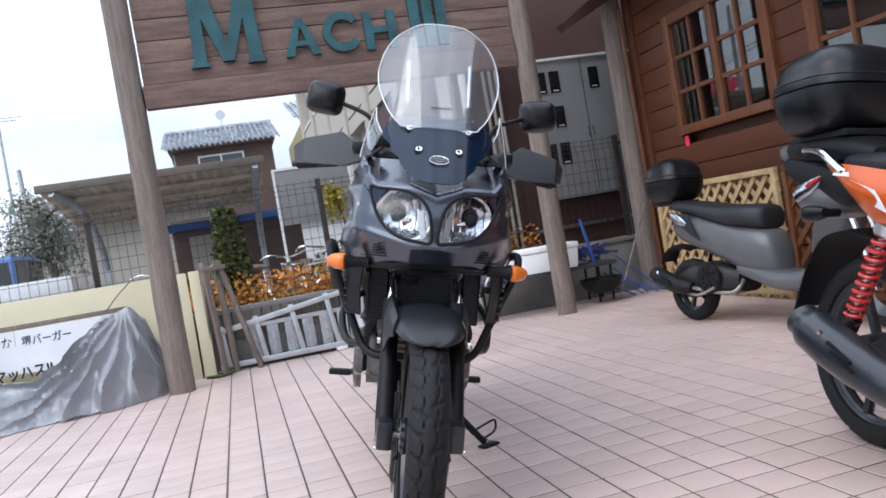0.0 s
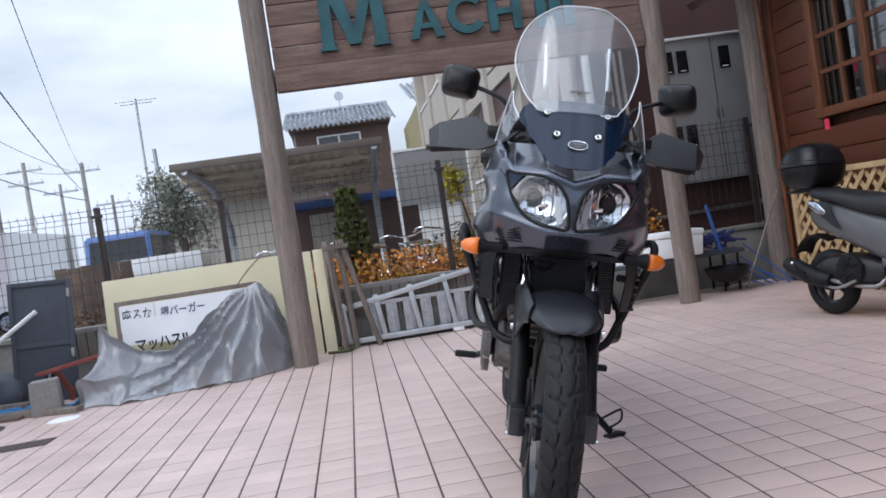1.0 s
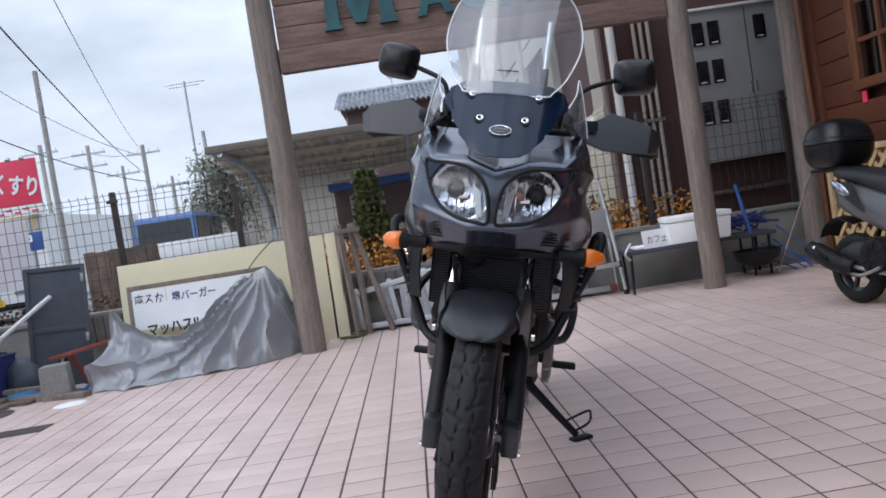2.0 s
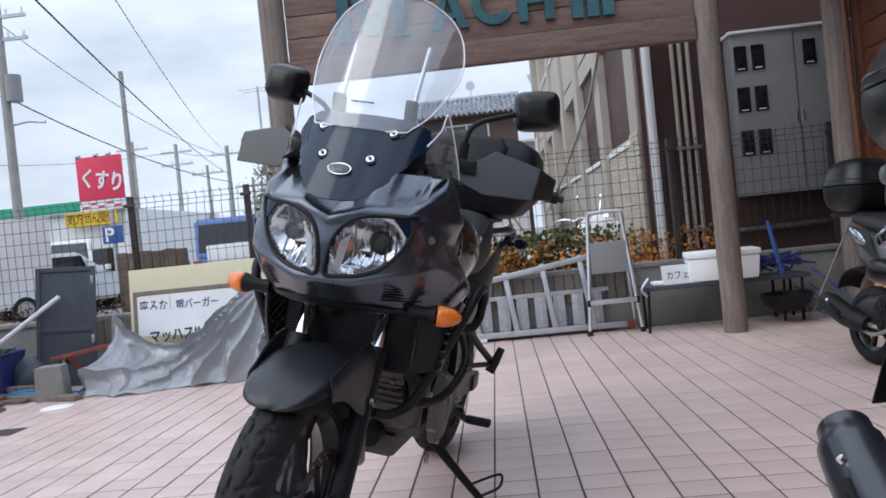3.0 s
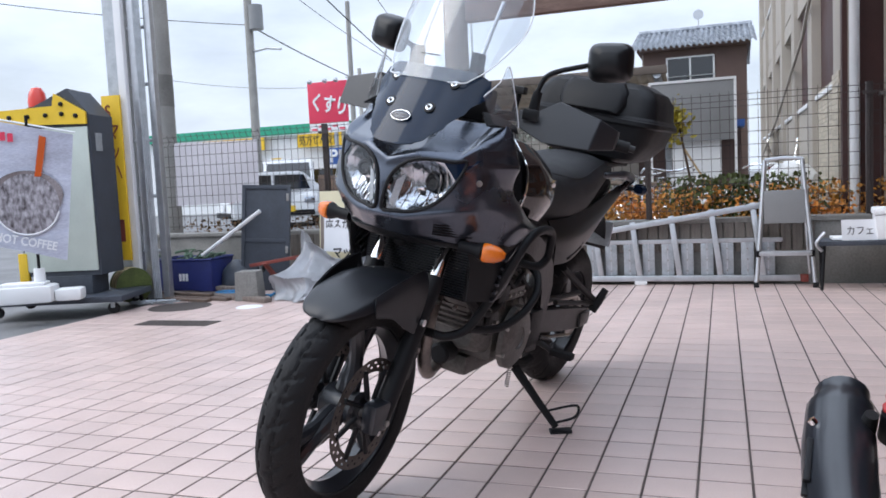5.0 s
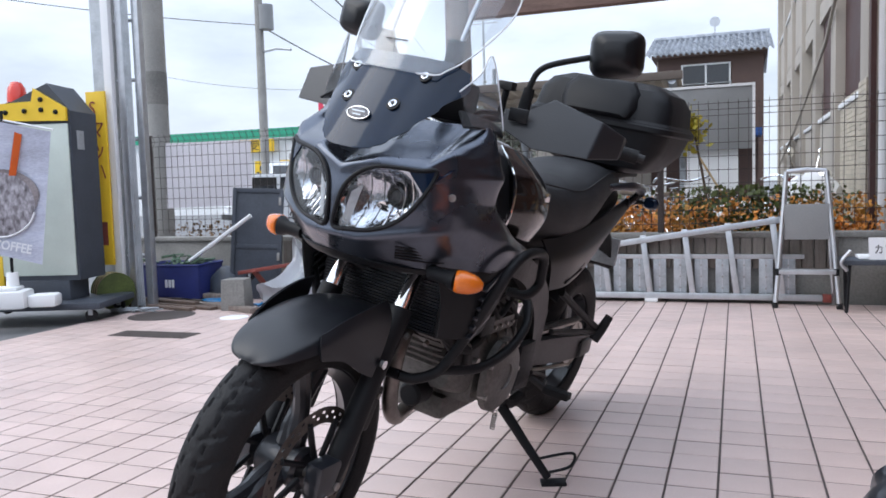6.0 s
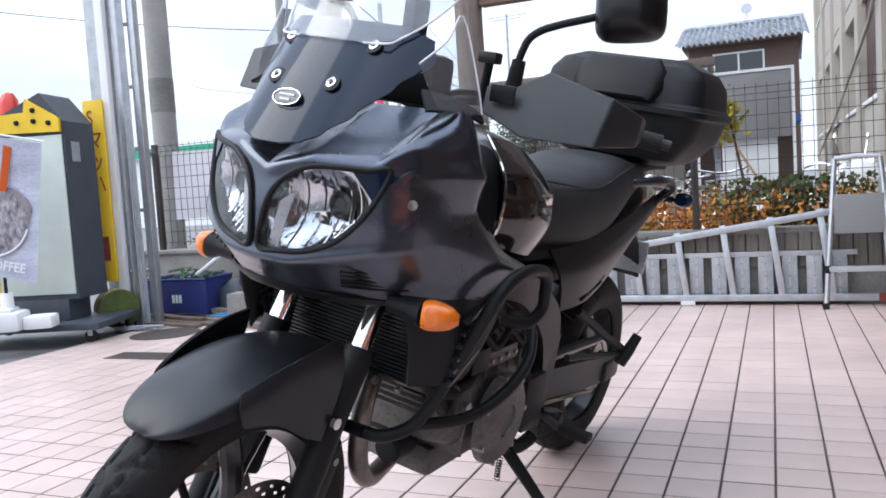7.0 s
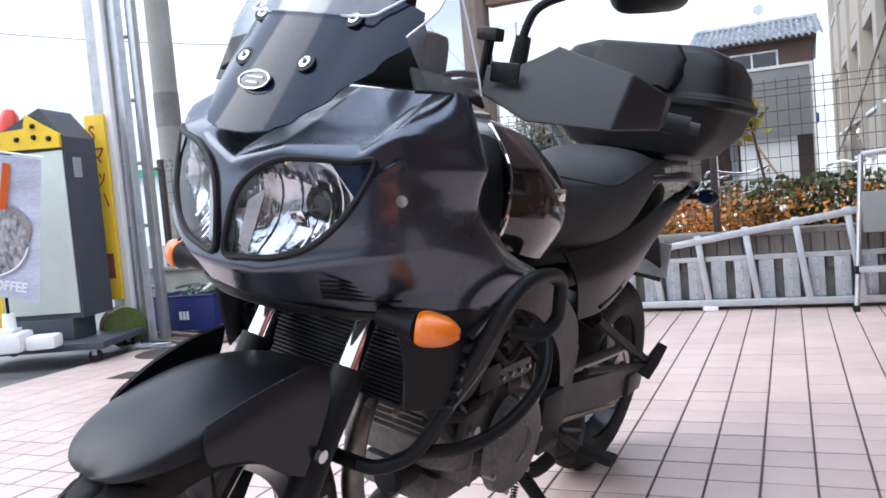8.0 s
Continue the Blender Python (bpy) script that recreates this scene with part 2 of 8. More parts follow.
MAT["pane"] = clear("window_pane", (0.75, 0.8, 0.82), 0.02, 0.6, 0.16, 0.8)
MAT["hose"] = material("blue_hose", (0.02, 0.22, 0.48), 0.4, vary=0.2)
MAT["car_white"] = material("white_car_paint", (0.78, 0.79, 0.80), 0.25, vary=0.05, coat=0.6)
MAT["car_blue"] = material("blue_car_paint", (0.12, 0.22, 0.50), 0.3, vary=0.1, coat=0.5)
MAT["lilac"] = material("pale_lilac_sheet", (0.80, 0.77, 0.82), 0.7, vary=0.1, scale=2)
MAT["coffee"] = material("printed_dark_coffee", (0.44, 0.42, 0.46), 0.5, vary=0.5, scale=22, second=(0.045, 0.035, 0.04), stretch_by=(1.6, 1, 0.8))
MAT["cup"] = material("printed_brown_cup", (0.12, 0.09, 0.09), 0.5, vary=0.5, scale=4, second=(0.30, 0.27, 0.28))
MAT["banner"] = material("printed_banner_cloth", (0.60, 0.64, 0.76), 0.65, vary=0.35, scale=2.5, second=(0.36, 0.37, 0.45), stretch_by=(0.5, 0.5, 2))
MAT["lens_pale"] = material("pale_translucent_panel", (0.60, 0.66, 0.60), 0.4, vary=0.08)
MAT["drain"] = material("dark_drain_grate", (0.07, 0.055, 0.05), 0.8, vary=0.4, scale=20)

# ---- building helpers ----
def mesh_of(bm, mat, smooth=35):
    me = bpy.data.meshes.new("mesh")
    bmesh.ops.recalc_face_normals(bm, faces=bm.faces[:])
    bm.to_mesh(me)
    bm.free()
    me.materials.append(MAT[mat])
    if smooth:
        me.shade_smooth()
        me.set_sharp_from_angle(angle=radians(smooth))
    return me


def part(name, bm, mat, parent, label="", smooth=35):
    ob = new(name, mesh_of(bm, mat, smooth))
    if parent:
        ob.parent = parent
    return tagged(ob, label)


def thing(name, label, category, m=None, group="", kind=""):
    """An empty at a thing's base, that parents its parts."""
    ob = new(name)
    ob.empty_display_size = 0.1
    if m is not None:
        ob.matrix_world = m
    return tagged(ob, label, category, group, kind)


def solid(name, bm, mat, label="", category="", kind="", smooth=35, m=None, group=""):
    ob = new(name, mesh_of(bm, mat, smooth))
    if m is not None:
        ob.matrix_world = m
    return tagged(ob, label, category, group, kind)


def box(x0, x1, y0, y1, z0, z1, bevel=0.0, bm=None, m=None):
    bm = bm or bmesh.new()
    one = bmesh.ops.create_cube(bm, size=1, matrix=Matrix.Translation(((x0 + x1) / 2, (y0 + y1) / 2, (z0 + z1) / 2)) @ Matrix.Diagonal((abs(x1 - x0), abs(y1 - y0), abs(z1 - z0), 1)))
    if bevel:
        edges = {e for v in one["verts"] for e in v.link_edges}
        done = bmesh.ops.bevel(bm, geom=list(edges), offset=bevel, segments=2, affect="EDGES", profile=0.6)
        verts = {v for f in done["faces"] for v in f.verts} | {v for v in one["verts"] if v.is_valid}
    else:
        verts = set(one["verts"])
    if m is not None:
        bmesh.ops.transform(bm, matrix=m, verts=list(verts))
    return bm


def smooth_line(pts, steps=6, closed=False):
    """Points on a soft curve through the given ones."""
    p = [Vector(q) for q in pts]
    n, out = len(p), []
    for i in range(n if closed else n - 1):
        a, b, c, d = (p[(i + k) % n] if closed else p[min(max(i + k, 0), n - 1)] for k in (-1, 0, 1, 2))
        for s in range(steps):
            t = s / steps
            out.append(0.5 * (2 * b + (c - a) * t + (2 * a - 5 * b + 4 * c - d) * t * t + (3 * b - a - 3 * c + d) * t**3))
    return out if closed else out + [p[-1]]


def tube(pts, r, n=10, bm=None, soft=0, closed=False, caps=True, flat=1.0):
    """A round bar along the points; r is one radius or one for each point."""
    bm = bm or bmesh.new()
    p = smooth_line(pts, soft, closed) if soft else [Vector(q) for q in pts]
    rs = [r] * len(p) if not isinstance(r, (list, tuple)) else [r[min(int(i * len(r) / len(p)), len(r) - 1)] for i in range(len(p))]
    rings, up = [], None
    for i, q in enumerate(p):
        a = p[i - 1] if i or closed else q
        b = p[(i + 1) % len(p)] if i < len(p) - 1 or closed else q
        d = (b - a).normalized()
        if up is None:
            up = d.orthogonal().normalized()
        up = (up - d * up.dot(d)).normalized()
        side = d.cross(up)
        rings.append([bm.verts.new(q + rs[i] * (math.cos(2 * math.pi * k / n) * up + flat * math.sin(2 * math.pi * k / n) * side)) for k in range(n)])
    for i in range(len(rings) if closed else len(rings) - 1):
        a, b = rings[i], rings[(i + 1) % len(rings)]
        for k in range(n):
            bm.faces.new((a[k], a[(k + 1) % n], b[(k + 1) % n], b[k]))
    if caps and not closed:
        bm.faces.new(rings[0][::-1])
        bm.faces.new(rings[-1])
    return bm


def lathe(profile, n=32, m=Matrix(), bm=None, closed=False):
    """Turns (radius, height) pairs about z, then lays them by m."""
    bm = bm or bmesh.new()
    rings = [[bm.verts.new(m @ Vector((r * math.cos(2 * math.pi * k / n), r * math.sin(2 * math.pi * k / n), z))) for k in range(n)] for r, z in profile]
    for i in range(len(rings) if closed else len(rings) - 1):
        a, b = rings[i], rings[(i + 1) % len(rings)]
        for k in range(n):
            bm.faces.new((a[k], a[(k + 1) % n], b[(k + 1) % n], b[k]))
    if not closed:
        for ring in (rings[0][::-1], rings[-1]):
            bm.faces.new(ring)
    return bm


def loft(rings, bm=None, caps=True, closed=True):
    bm = bm or bmesh.new()
    made = [[bm.verts.new(Vector(q)) for q in ring] for ring in rings]
    n = len(made[0])
    for a, b in zip(made, made[1:]):
        for k in range(n if closed else n - 1):
            bm.faces.new((a[k], a[(k + 1) % n], b[(k + 1) % n], b[k]))
    if caps and closed:
        bm.faces.new(made[0][::-1])
        bm.faces.new(made[-1])
    return bm


def hull(stations, n=28, steps=5, power=2.5):
    """A closed soft body along y. A station: y, half width, bottom, top, and optionally the x of its middle and the height of its widest place (0 to 1)."""
    rows = [tuple(s) + (0.0, 0.5)[len(s) - 4 :] if len(s) < 6 else tuple(s) for s in stations]
    keys = [Vector((s[0], s[1], s[2])) for s in rows]
    rest = [Vector((s[3], s[4], s[5])) for s in rows]
    a, b = (smooth_line(keys, steps), smooth_line(rest, steps)) if steps > 1 else (keys, rest)
    rings = []
    for (y, w, lo), (hi, cx, wide) in zip(a, b):
        w, mid = max(w, 0.002), lo + (hi - lo) * wide
        ring = []
        for k in range(n):
            t = 2 * math.pi * k / n
            c, s = math.cos(t), math.sin(t)
            px = math.copysign(abs(c) ** (2 / power), c) * w
            pz = math.copysign(abs(s) ** (2 / power), s) * ((hi - mid) if s > 0 else (mid - lo))
            ring.append((cx + px, y, mid + pz))
        rings.append(ring)
    return loft(rings)


def sheet(grid, steps=5, thick=0.004, bm=None):
    """A curved sheet through a grid of points, with thickness."""
    bm = bm or bmesh.new()
    rows = [smooth_line(row, steps) for row in grid]
    cols = [smooth_line([row[i] for row in rows], steps) for i in range(len(rows[0]))]
    verts = [[bm.verts.new(q) for q in col] for col in cols]
    faces = []
    for a, b in zip(verts, verts[1:]):
        for k in range(len(a) - 1):
            faces.append(bm.faces.new((a[k], a[k + 1], b[k + 1], b[k])))
    if thick:
        bmesh.ops.recalc_face_normals(bm, faces=faces)
        bmesh.ops.solidify(bm, geom=faces, thickness=thick)
    return bm


def prism(outline, y0, y1, bm=None, m=None):
    """A flat outline of (x, z), drawn out from y0 to y1."""
    bm = bm or bmesh.new()
    a = [bm.verts.new((x, y0, z)) for x, z in outline]
    b = [bm.verts.new((x, y1, z)) for x, z in outline]
    n = len(a)
    bm.faces.new(a)
    bm.faces.new(b[::-1])
    for k in range(n):
        bm.faces.new((a[k], b[k], b[(k + 1) % n], a[(k + 1) % n]))
    if m is not None:
        bmesh.ops.transform(bm, matrix=m, verts=a + b)
    return bm


def letters(text, size, depth, mat, parent, name, m, label="", space=1.0, wide=1.0, bold=0.0):
    """Raised writing in the built-in font, facing -y, its left foot at the origin of m."""
    cu = bpy.data.curves.new("text", "FONT")
    cu.body, cu.size, cu.extrude, cu.space_character, cu.offset = text, size, depth / 2, space, bold
    cu.resolution_u = 3
    tmp = bpy.data.objects.new("text", cu)
    scene.collection.objects.link(tmp)
    me = bpy.data.meshes.new_from_object(tmp.evaluated_get(bpy.context.evaluated_depsgraph_get()))
    bpy.data.objects.remove(tmp)
    me.transform(m @ Matrix.Rotation(radians(90), 4, "X") @ Matrix.Diagonal((wide, 1, 1, 1)))
    me.materials.clear()
    me.materials.append(MAT[mat])
    ob = new(name, me)
    if parent:
        ob.parent = parent
    return tagged(ob, label)


# ---- ground and setting ----
TX, TY = 0.156, 0.155          # tile pitch
EDGE_L, EDGE_R, NEAR, FAR = -20 * TX, 26 * TX, -16 * TY, 45 * TY

bm = bmesh.new()
bmesh.ops.create_grid(bm, x_segments=24, y_segments=24, size=400, matrix=Matrix.Translation((0, 100, -0.03)))
solid("ground", bm, "asphalt", "worn grey asphalt ground reaching to the far street", "ground", "structure", smooth=0)
pavement = solid("pavement", box(EDGE_L - 0.01, EDGE_R, NEAR, FAR, -0.05, -0.004), "grout", "forecourt of square pink tiles with dark joints", "pavement", "structure", smooth=0)


def rail_wall(name, x0, x1, y0, y1, top, mat, label):
    ob = solid(name, box(x0, x1, y0, y1, -0.03, top, 0.008), mat, label, "wall", "structure")
    return ob


WALL_Y = 7.02
low = rail_wall("wall_north", -4.6, 4.3, WALL_Y + 0.03, WALL_Y + 0.2, 0.50, "concrete", "low concrete garden wall under a mesh fence")
part("coping", box(-4.6, 4.3, WALL_Y + 0.005, WALL_Y + 0.22, 0.50, 0.54, 0.008), "concrete", low)
rib = mesh_of(box(-0.04, 0.04, -0.022, 0.022, 0, 0.24, 0.008), "wall_slats")
for i in range(70):
    x = -2.4 + i * 0.087
    if x < 2.36:
        ob = new("plank", rib)
        ob.parent = low
        ob.matrix_world = pose(x, WALL_Y + 0.02, 0.262)

# soil behind the wall
bm = bmesh.new()
bmesh.ops.create_grid(bm, x_segments=40, y_segments=6, size=1, matrix=Matrix.Translation((-0.2, WALL_Y + 0.75, 0.42)) @ Matrix.Diagonal((4.4, 0.55, 1, 1)))
for v in bm.verts:
    v.co.z += 0.05 * noise.noise(v.co * 3)
bmesh.ops.solidify(bm, geom=bm.faces[:], thickness=0.4)
MAT["soil"] = material("soil", (0.10, 0.075, 0.055), 0.95, vary=0.4, scale=12, bump=0.6)
solid("planting_bed", bm, "soil", "raised bed of dry brown soil behind the wall", "soil", "structure")


# ---- mesh fence ----
def fence_wires(x0, x1, y, z0, z1, pitch=0.072, rows=8):
    """Welded wire mesh with a folded top edge."""
    bm = bmesh.new()
    n = int((x1 - x0) / pitch)
    for i in range(n + 1):
        x = x0 + i * (x1 - x0) / n
        tube([(x, y, z0), (x, y, z1 - 0.1), (x, y + 0.035, z1 - 0.05), (x, y, z1), (x, y, z1 + 0.02)], 0.0028, 4, bm)
    for z in [z0 + 0.03 + k * (z1 - 0.13 - z0) / rows for k in range(rows + 1)] + [z1 - 0.005]:
        tube([(x0, y - 0.004, z), (x1, y - 0.004, z)], 0.0034, 4, bm)
    tube([(x0, y + 0.037, z1 - 0.05), (x1, y + 0.037, z1 - 0.05)], 0.0034, 4, bm)
    return bm


FENCE_Y = WALL_Y + 0.12
fence = thing("fence", "dark brown welded mesh fence on posts along the low wall", "fence", pose(0, FENCE_Y, 0.5))
posts = (-4.05, -2.05, -0.98, 1.04, 2.75, 4.1)
for x in posts:
    part("post", box(x - 0.025, x + 0.025, -0.025, 0.025, 0.0, 1.08, 0.006), "fence", fence)
    part("clamp", box(x - 0.05, x + 0.05, -0.04, -0.024, 0.98, 1.01, 0.003), "fence", fence)
for a, b in zip(posts, posts[1:]):
    part("mesh_panel", fence_wires(a, b, -0.03, 0.08, 1.06), "fence", fence, smooth=0)

# ---- gate with the shop sign ----
GATE_Y = 6.27


def log_post(x, y, r, top, name="post"):
    rnd = random.Random(int(x * 100))
    rings = []
    for i in range(24):
        z = -0.004 + top * i / 23
        rings.append([(x + (r + 0.004 * math.sin(3 * a + x) + rnd.uniform(-0.003, 0.003)) * math.cos(a) * (1 - 0.06 * i / 23), y + r * math.sin(a) * (1 - 0.06 * i / 23), z) for a in [2 * math.pi * k / 24 for k in range(24)]])
    return loft(rings)


gate = thing("sign_gate", "weathered log gate carrying a wide board sign with teal letters", "sign", pose(0, GATE_Y, 0))
part("post", log_post(-0.37, 0, 0.10, 4.1), "log", gate)
part("post", log_post(2.92, 0, 0.088, 4.1), "log", gate)
for k in range(9):
    z0 = 2.215 + k * 0.172
    if k == 0:
        part("beam", box(-0.27, 2.83, -0.05, 0.05, 2.215, 2.40, 0.012), "sign_wood", gate)
    else:
        part("plank", box(-0.262, 2.832, -0.018, 0.018, z0 + 0.018, z0 + 0.184, 0.007), "sign_wood", gate)


def slab_letter(strokes, depth=0.04):
    """Flat cut-out letter from convex outlines of (x, z)."""
    bm = bmesh.new()
    for i, s in enumerate(strokes):
        prism(s, -depth - 0.0004 * i, 0, bm)
    return bm


def ring_arc(cx, cz, ro, ri, a0, a1, n=18, sx=1.0):
    out = []
    for k in range(n):
        t0, t1 = (radians(a0 + (a1 - a0) * (k + j) / n) for j in (0, 1))
        out.append([(cx + sx * ro * math.cos(t0), cz + ro * math.sin(t0)), (cx + sx * ro * math.cos(t1), cz + ro * math.sin(t1)), (cx + sx * ri * math.cos(t1), cz + ri * math.sin(t1)), (cx + sx * ri * math.cos(t0), cz + ri * math.sin(t0))])
    return out


def serif_m(w, h, s):
    st = 0.19 * w
    return [[(0, 0), (st, 0), (st * 1.05, h), (0.04 * w, h)], [(w - st, 0), (w, 0), (w - 0.04 * w, h), (w - st * 1.15, h)],
            [(0.06 * w, h), (0.30 * w, h), (0.58 * w, 0.05 * h), (0.42 * w, 0.05 * h)], [(0.74 * w, h), (0.94 * w, h), (0.58 * w, 0.05 * h), (0.43 * w, 0.05 * h)],
            [(-s, 0), (st + s, 0), (st + s, 0.035 * h), (-s, 0.035 * h)], [(w - st - s, 0), (w + s, 0), (w + s, 0.035 * h), (w - st - s, 0.035 * h)]]


def letter_a(w, h):
    st = 0.24 * w
    return [[(0, 0), (st, 0), (0.56 * w, h), (0.40 * w, h)], [(w - st, 0), (w, 0), (0.60 * w, h), (0.42 * w, h)], [(0.22 * w, 0.26 * h), (0.78 * w, 0.26 * h), (0.74 * w, 0.40 * h), (0.26 * w, 0.40 * h)]]


def letter_h(w, h):
    st = 0.26 * w
    return [[(0, 0), (st, 0), (st, h), (0, h)], [(w - st, 0), (w, 0), (w, h), (w - st, h)], [(st, 0.43 * h), (w - st, 0.43 * h), (w - st, 0.58 * h), (st, 0.58 * h)]]


def place_letter(strokes, x, z, name):
    bm = slab_letter(strokes)
    bmesh.ops.translate(bm, vec=(x, -0.020, z), verts=bm.verts[:])
    part(name, bm, "teal", gate, "teal painted cut-out letter", smooth=0)


place_letter(serif_m(0.54, 0.60, 0.02), 0.14, 2.49, "letter")
place_letter(letter_a(0.29, 0.30), 0.86, 2.50, "letter")
place_letter(ring_arc(0.16, 0.15, 0.165, 0.10, 38, 322, 20, 1.0), 1.19, 2.51, "letter")
place_letter(letter_h(0.27, 0.31), 1.53, 2.49, "letter")
for k in range(3):
    place_letter([[(0, 0), (0.085, 0), (0.085, 0.62), (0, 0.62)]], 1.93 + 0.115 * k, 2.47, "letter")
for k, w in enumerate((0.10, 0.09, 0.1, 0.09)):
    place_letter([[(0, 0), (0.03, 0), (0.03, 0.2), (0, 0.2)], [(0.03, 0.0), (w, 0.0), (w, 0.03), (0.03, 0.03)], [(0.03, 0.17), (w, 0.17), (w, 0.2), (0.03, 0.2)]], 0.98 + 0.16 * k, 2.98, "letter")

# ---- the wooden shop ----
SHOP_X = 4.15
shop = thing("shop_building", "small log-cabin style shop of red-brown stained cedar boards", "building", pose(SHOP_X, 0, 0))
WIN = [(4.68, 5.92, 1.43, 2.37), (2.9, 4.18, 1.42, 2.36)]
# wall boards, cut round the windows
levels = [i * 0.186 for i in range(17)]
for z in levels:
    for y0, y1 in (((-3.0, 2.86), (4.22, 4.64), (5.96, 6.5)) if 1.35 < z + 0.1 < 2.44 else ((-3.0, 6.5),)):
        part("board", box(0.0, 0.09, y0, y1, z, z + 0.182, 0.012), "shop_wood", shop)
part("core", box(0.095, 0.14, -3.0, 2.86, 0, 3.1), "shop_wood", shop)
part("core", box(0.095, 0.14, 2.86, 6.5, 0, 1.38), "shop_wood", shop)
part("core", box(0.095, 0.14, 2.86, 6.5, 2.42, 3.1), "shop_wood", shop)
part("corner_post", box(-0.03, 0.15, 6.5, 6.62, 0, 3.1, 0.01), "shop_wood", shop)
part("end_wall", box(0.05, 4.0, 6.52, 6.6, 0, 3.1), "shop_wood", shop)
part("back_wall", box(3.9, 4.0, -3.0, 6.5, 0, 3.1), "shop_wood", shop)
part("floor_slab", box(0.15, 3.9, -3.0, 6.5, 0.0, 0.1), "shop_wood", shop)
part("roof", box(-0.62, 4.3, -3.4, 6.9, 3.1, 3.2), "brown_wall", shop)
part("fascia", box(-0.66, -0.62, -3.4, 6.95, 2.98, 3.2, 0.01), "brown_wall", shop)
part("eave_gable", prism([(-0.70, 2.62), (-0.66, 2.56), (0.2, 2.98), (0.2, 3.1), (0.1, 3.1)], 6.55, 6.68), "brown_wall", shop)
part("downpipe", tube([(-0.10, 6.56, 2.7), (-0.06, 6.57, 0.1)], 0.022, 8), "frame_wood", shop)
for y0, y1, z0, z1 in WIN:
    win = part("window", box(-0.035, 0.05, y0 - 0.07, y0 + 0.03, z0 - 0.05, z1 + 0.06, 0.006), "frame_wood", shop, "orange-brown wooden window with small panes")
    for b in ((-0.035, 0.05, y1 - 0.03, y1 + 0.07, z0 - 0.05, z1 + 0.06), (-0.035, 0.05, y0 + 0.03, y1 - 0.03, z1 - 0.03, z1 + 0.06), (-0.035, 0.05, y0 + 0.03, y1 - 0.03, z0 - 0.045, z0 + 0.03)):
        part("frame", box(*b, 0.006), "frame_wood", win)
    mid = (y0 + y1) / 2
    part("frame", box(-0.028, 0.045, mid - 0.035, mid + 0.035, z0 + 0.03, z1 - 0.03, 0.004), "frame_wood", win)
    for a, b in ((y0 + 0.03, mid - 0.035), (mid + 0.035, y1 - 0.03)):
        part("mullion", box(-0.015, 0.03, (a + b) / 2 - 0.016, (a + b) / 2 + 0.016, z0 + 0.03, z1 - 0.03), "frame_wood", win)
        for k in (1, 2):
            zz = z0 + 0.03 + (z1 - z0 - 0.06) * k / 3
            part("mullion", box(-0.013, 0.028, a, b, zz - 0.016, zz + 0.016), "frame_wood", win)
    g = part("pane", box(0.004, 0.010, y0 + 0.03, y1 - 0.03, z0 + 0.03, z1 - 0.03), "pane", win)
part("sticker", box(-0.010, -0.0, 5.87, 5.93, 1.28, 1.37), "kusuri", shop, "small red notice")
solid("porch_post", log_post(4.06, 6.74, 0.10, 3.0), "log", "grey weathered log post at the shop corner", "post")

# lattice screen in front of the shop
lat = thing("lattice_screen", "pale wooden diagonal lattice screen against the shop wall", "screen", pose(3.98, 0, 0))
for y0, y1, m in ((4.60, 6.27, "lattice"), (2.9, 4.53, "frame_wood")):
    h = 0.92
    for b in ((-0.02, 0.02, y0, y0 + 0.045, 0, h), (-0.02, 0.02, y1 - 0.045, y1, 0, h), (-0.022, 0.022, y0, y1, h, h + 0.045), (-0.02, 0.02, y0 + 0.045, y1 - 0.045, 0.03, 0.075)):
        part("frame", box(*b, 0.004), m, lat)
    n = int((y1 - y0 + h) / 0.142)
    for sgn in (1, -1):
        for k in range(1, n):
            u = k * 0.142 - h
            a0, a1 = max(u, 0.0), min(u + h, y1 - y0)
            if a1 - a0 < 0.05:
                continue
            za, zb = a0 - u, a1 - u
            ya, yb = (y0 + a0, y0 + a1) if sgn > 0 else (y1 - a0, y1 - a1)
            d = Vector((0, yb - ya, zb - za)).normalized()
            nrm = Vector((0, -d.z, d.y)) * 0.020
            bm = bmesh.new()
            x = 0.004 + 0.006 * sgn
            quad = [Vector((x, ya, za)) + nrm, Vector((x, yb, zb)) + nrm, Vector((x, yb, zb)) - nrm, Vector((x, ya, za)) - nrm]
            f = bm.faces.new([bm.verts.new(q) for q in quad])
            bm.normal_update()
            bmesh.ops.solidify(bm, geom=[f], thickness=0.008)
            part("slat", bm, m, lat, smooth=0)

# ---- brown building with the meter cabinet, behind the fence ----
brown = thing("brown_building", "dark brown apartment block with pipes and a grey meter cabinet", "building", pose(0, 7.55, 0))
part("wall", box(2.72, 9.0, 0, 6.0, -0.03, 7.5), "brown_wall", brown)
for k, x in enumerate((2.93, 3.0, 3.07)):
    part("pipe", tube([(x, -0.06, 0.5), (x, -0.06, 5.0)], 0.018, 8), "beige", brown)
for z in (0.75, 1.5):
    part("bracket", box(2.88, 3.12, -0.085, 0.0, z, z + 0.025), "steel", brown)
part("drainpipe", tube([(2.69, -0.10, 0.2), (2.69, -0.10, 6.0)], 0.04, 12), "white", brown)
part("corner_trim", box(2.60, 2.64, -0.09, 0.0, 0.2, 7.0), "brown_wall", brown)
part("sill_pipe", tube([(3.2, -0.07, 0.72), (4.4, -0.07, 0.74)], 0.022, 8), "steel", brown)
part("valve_pipe", tube([(4.28, -0.1, 0.5), (4.28, -0.1, 1.02)], 0.03, 8), "steel", brown)
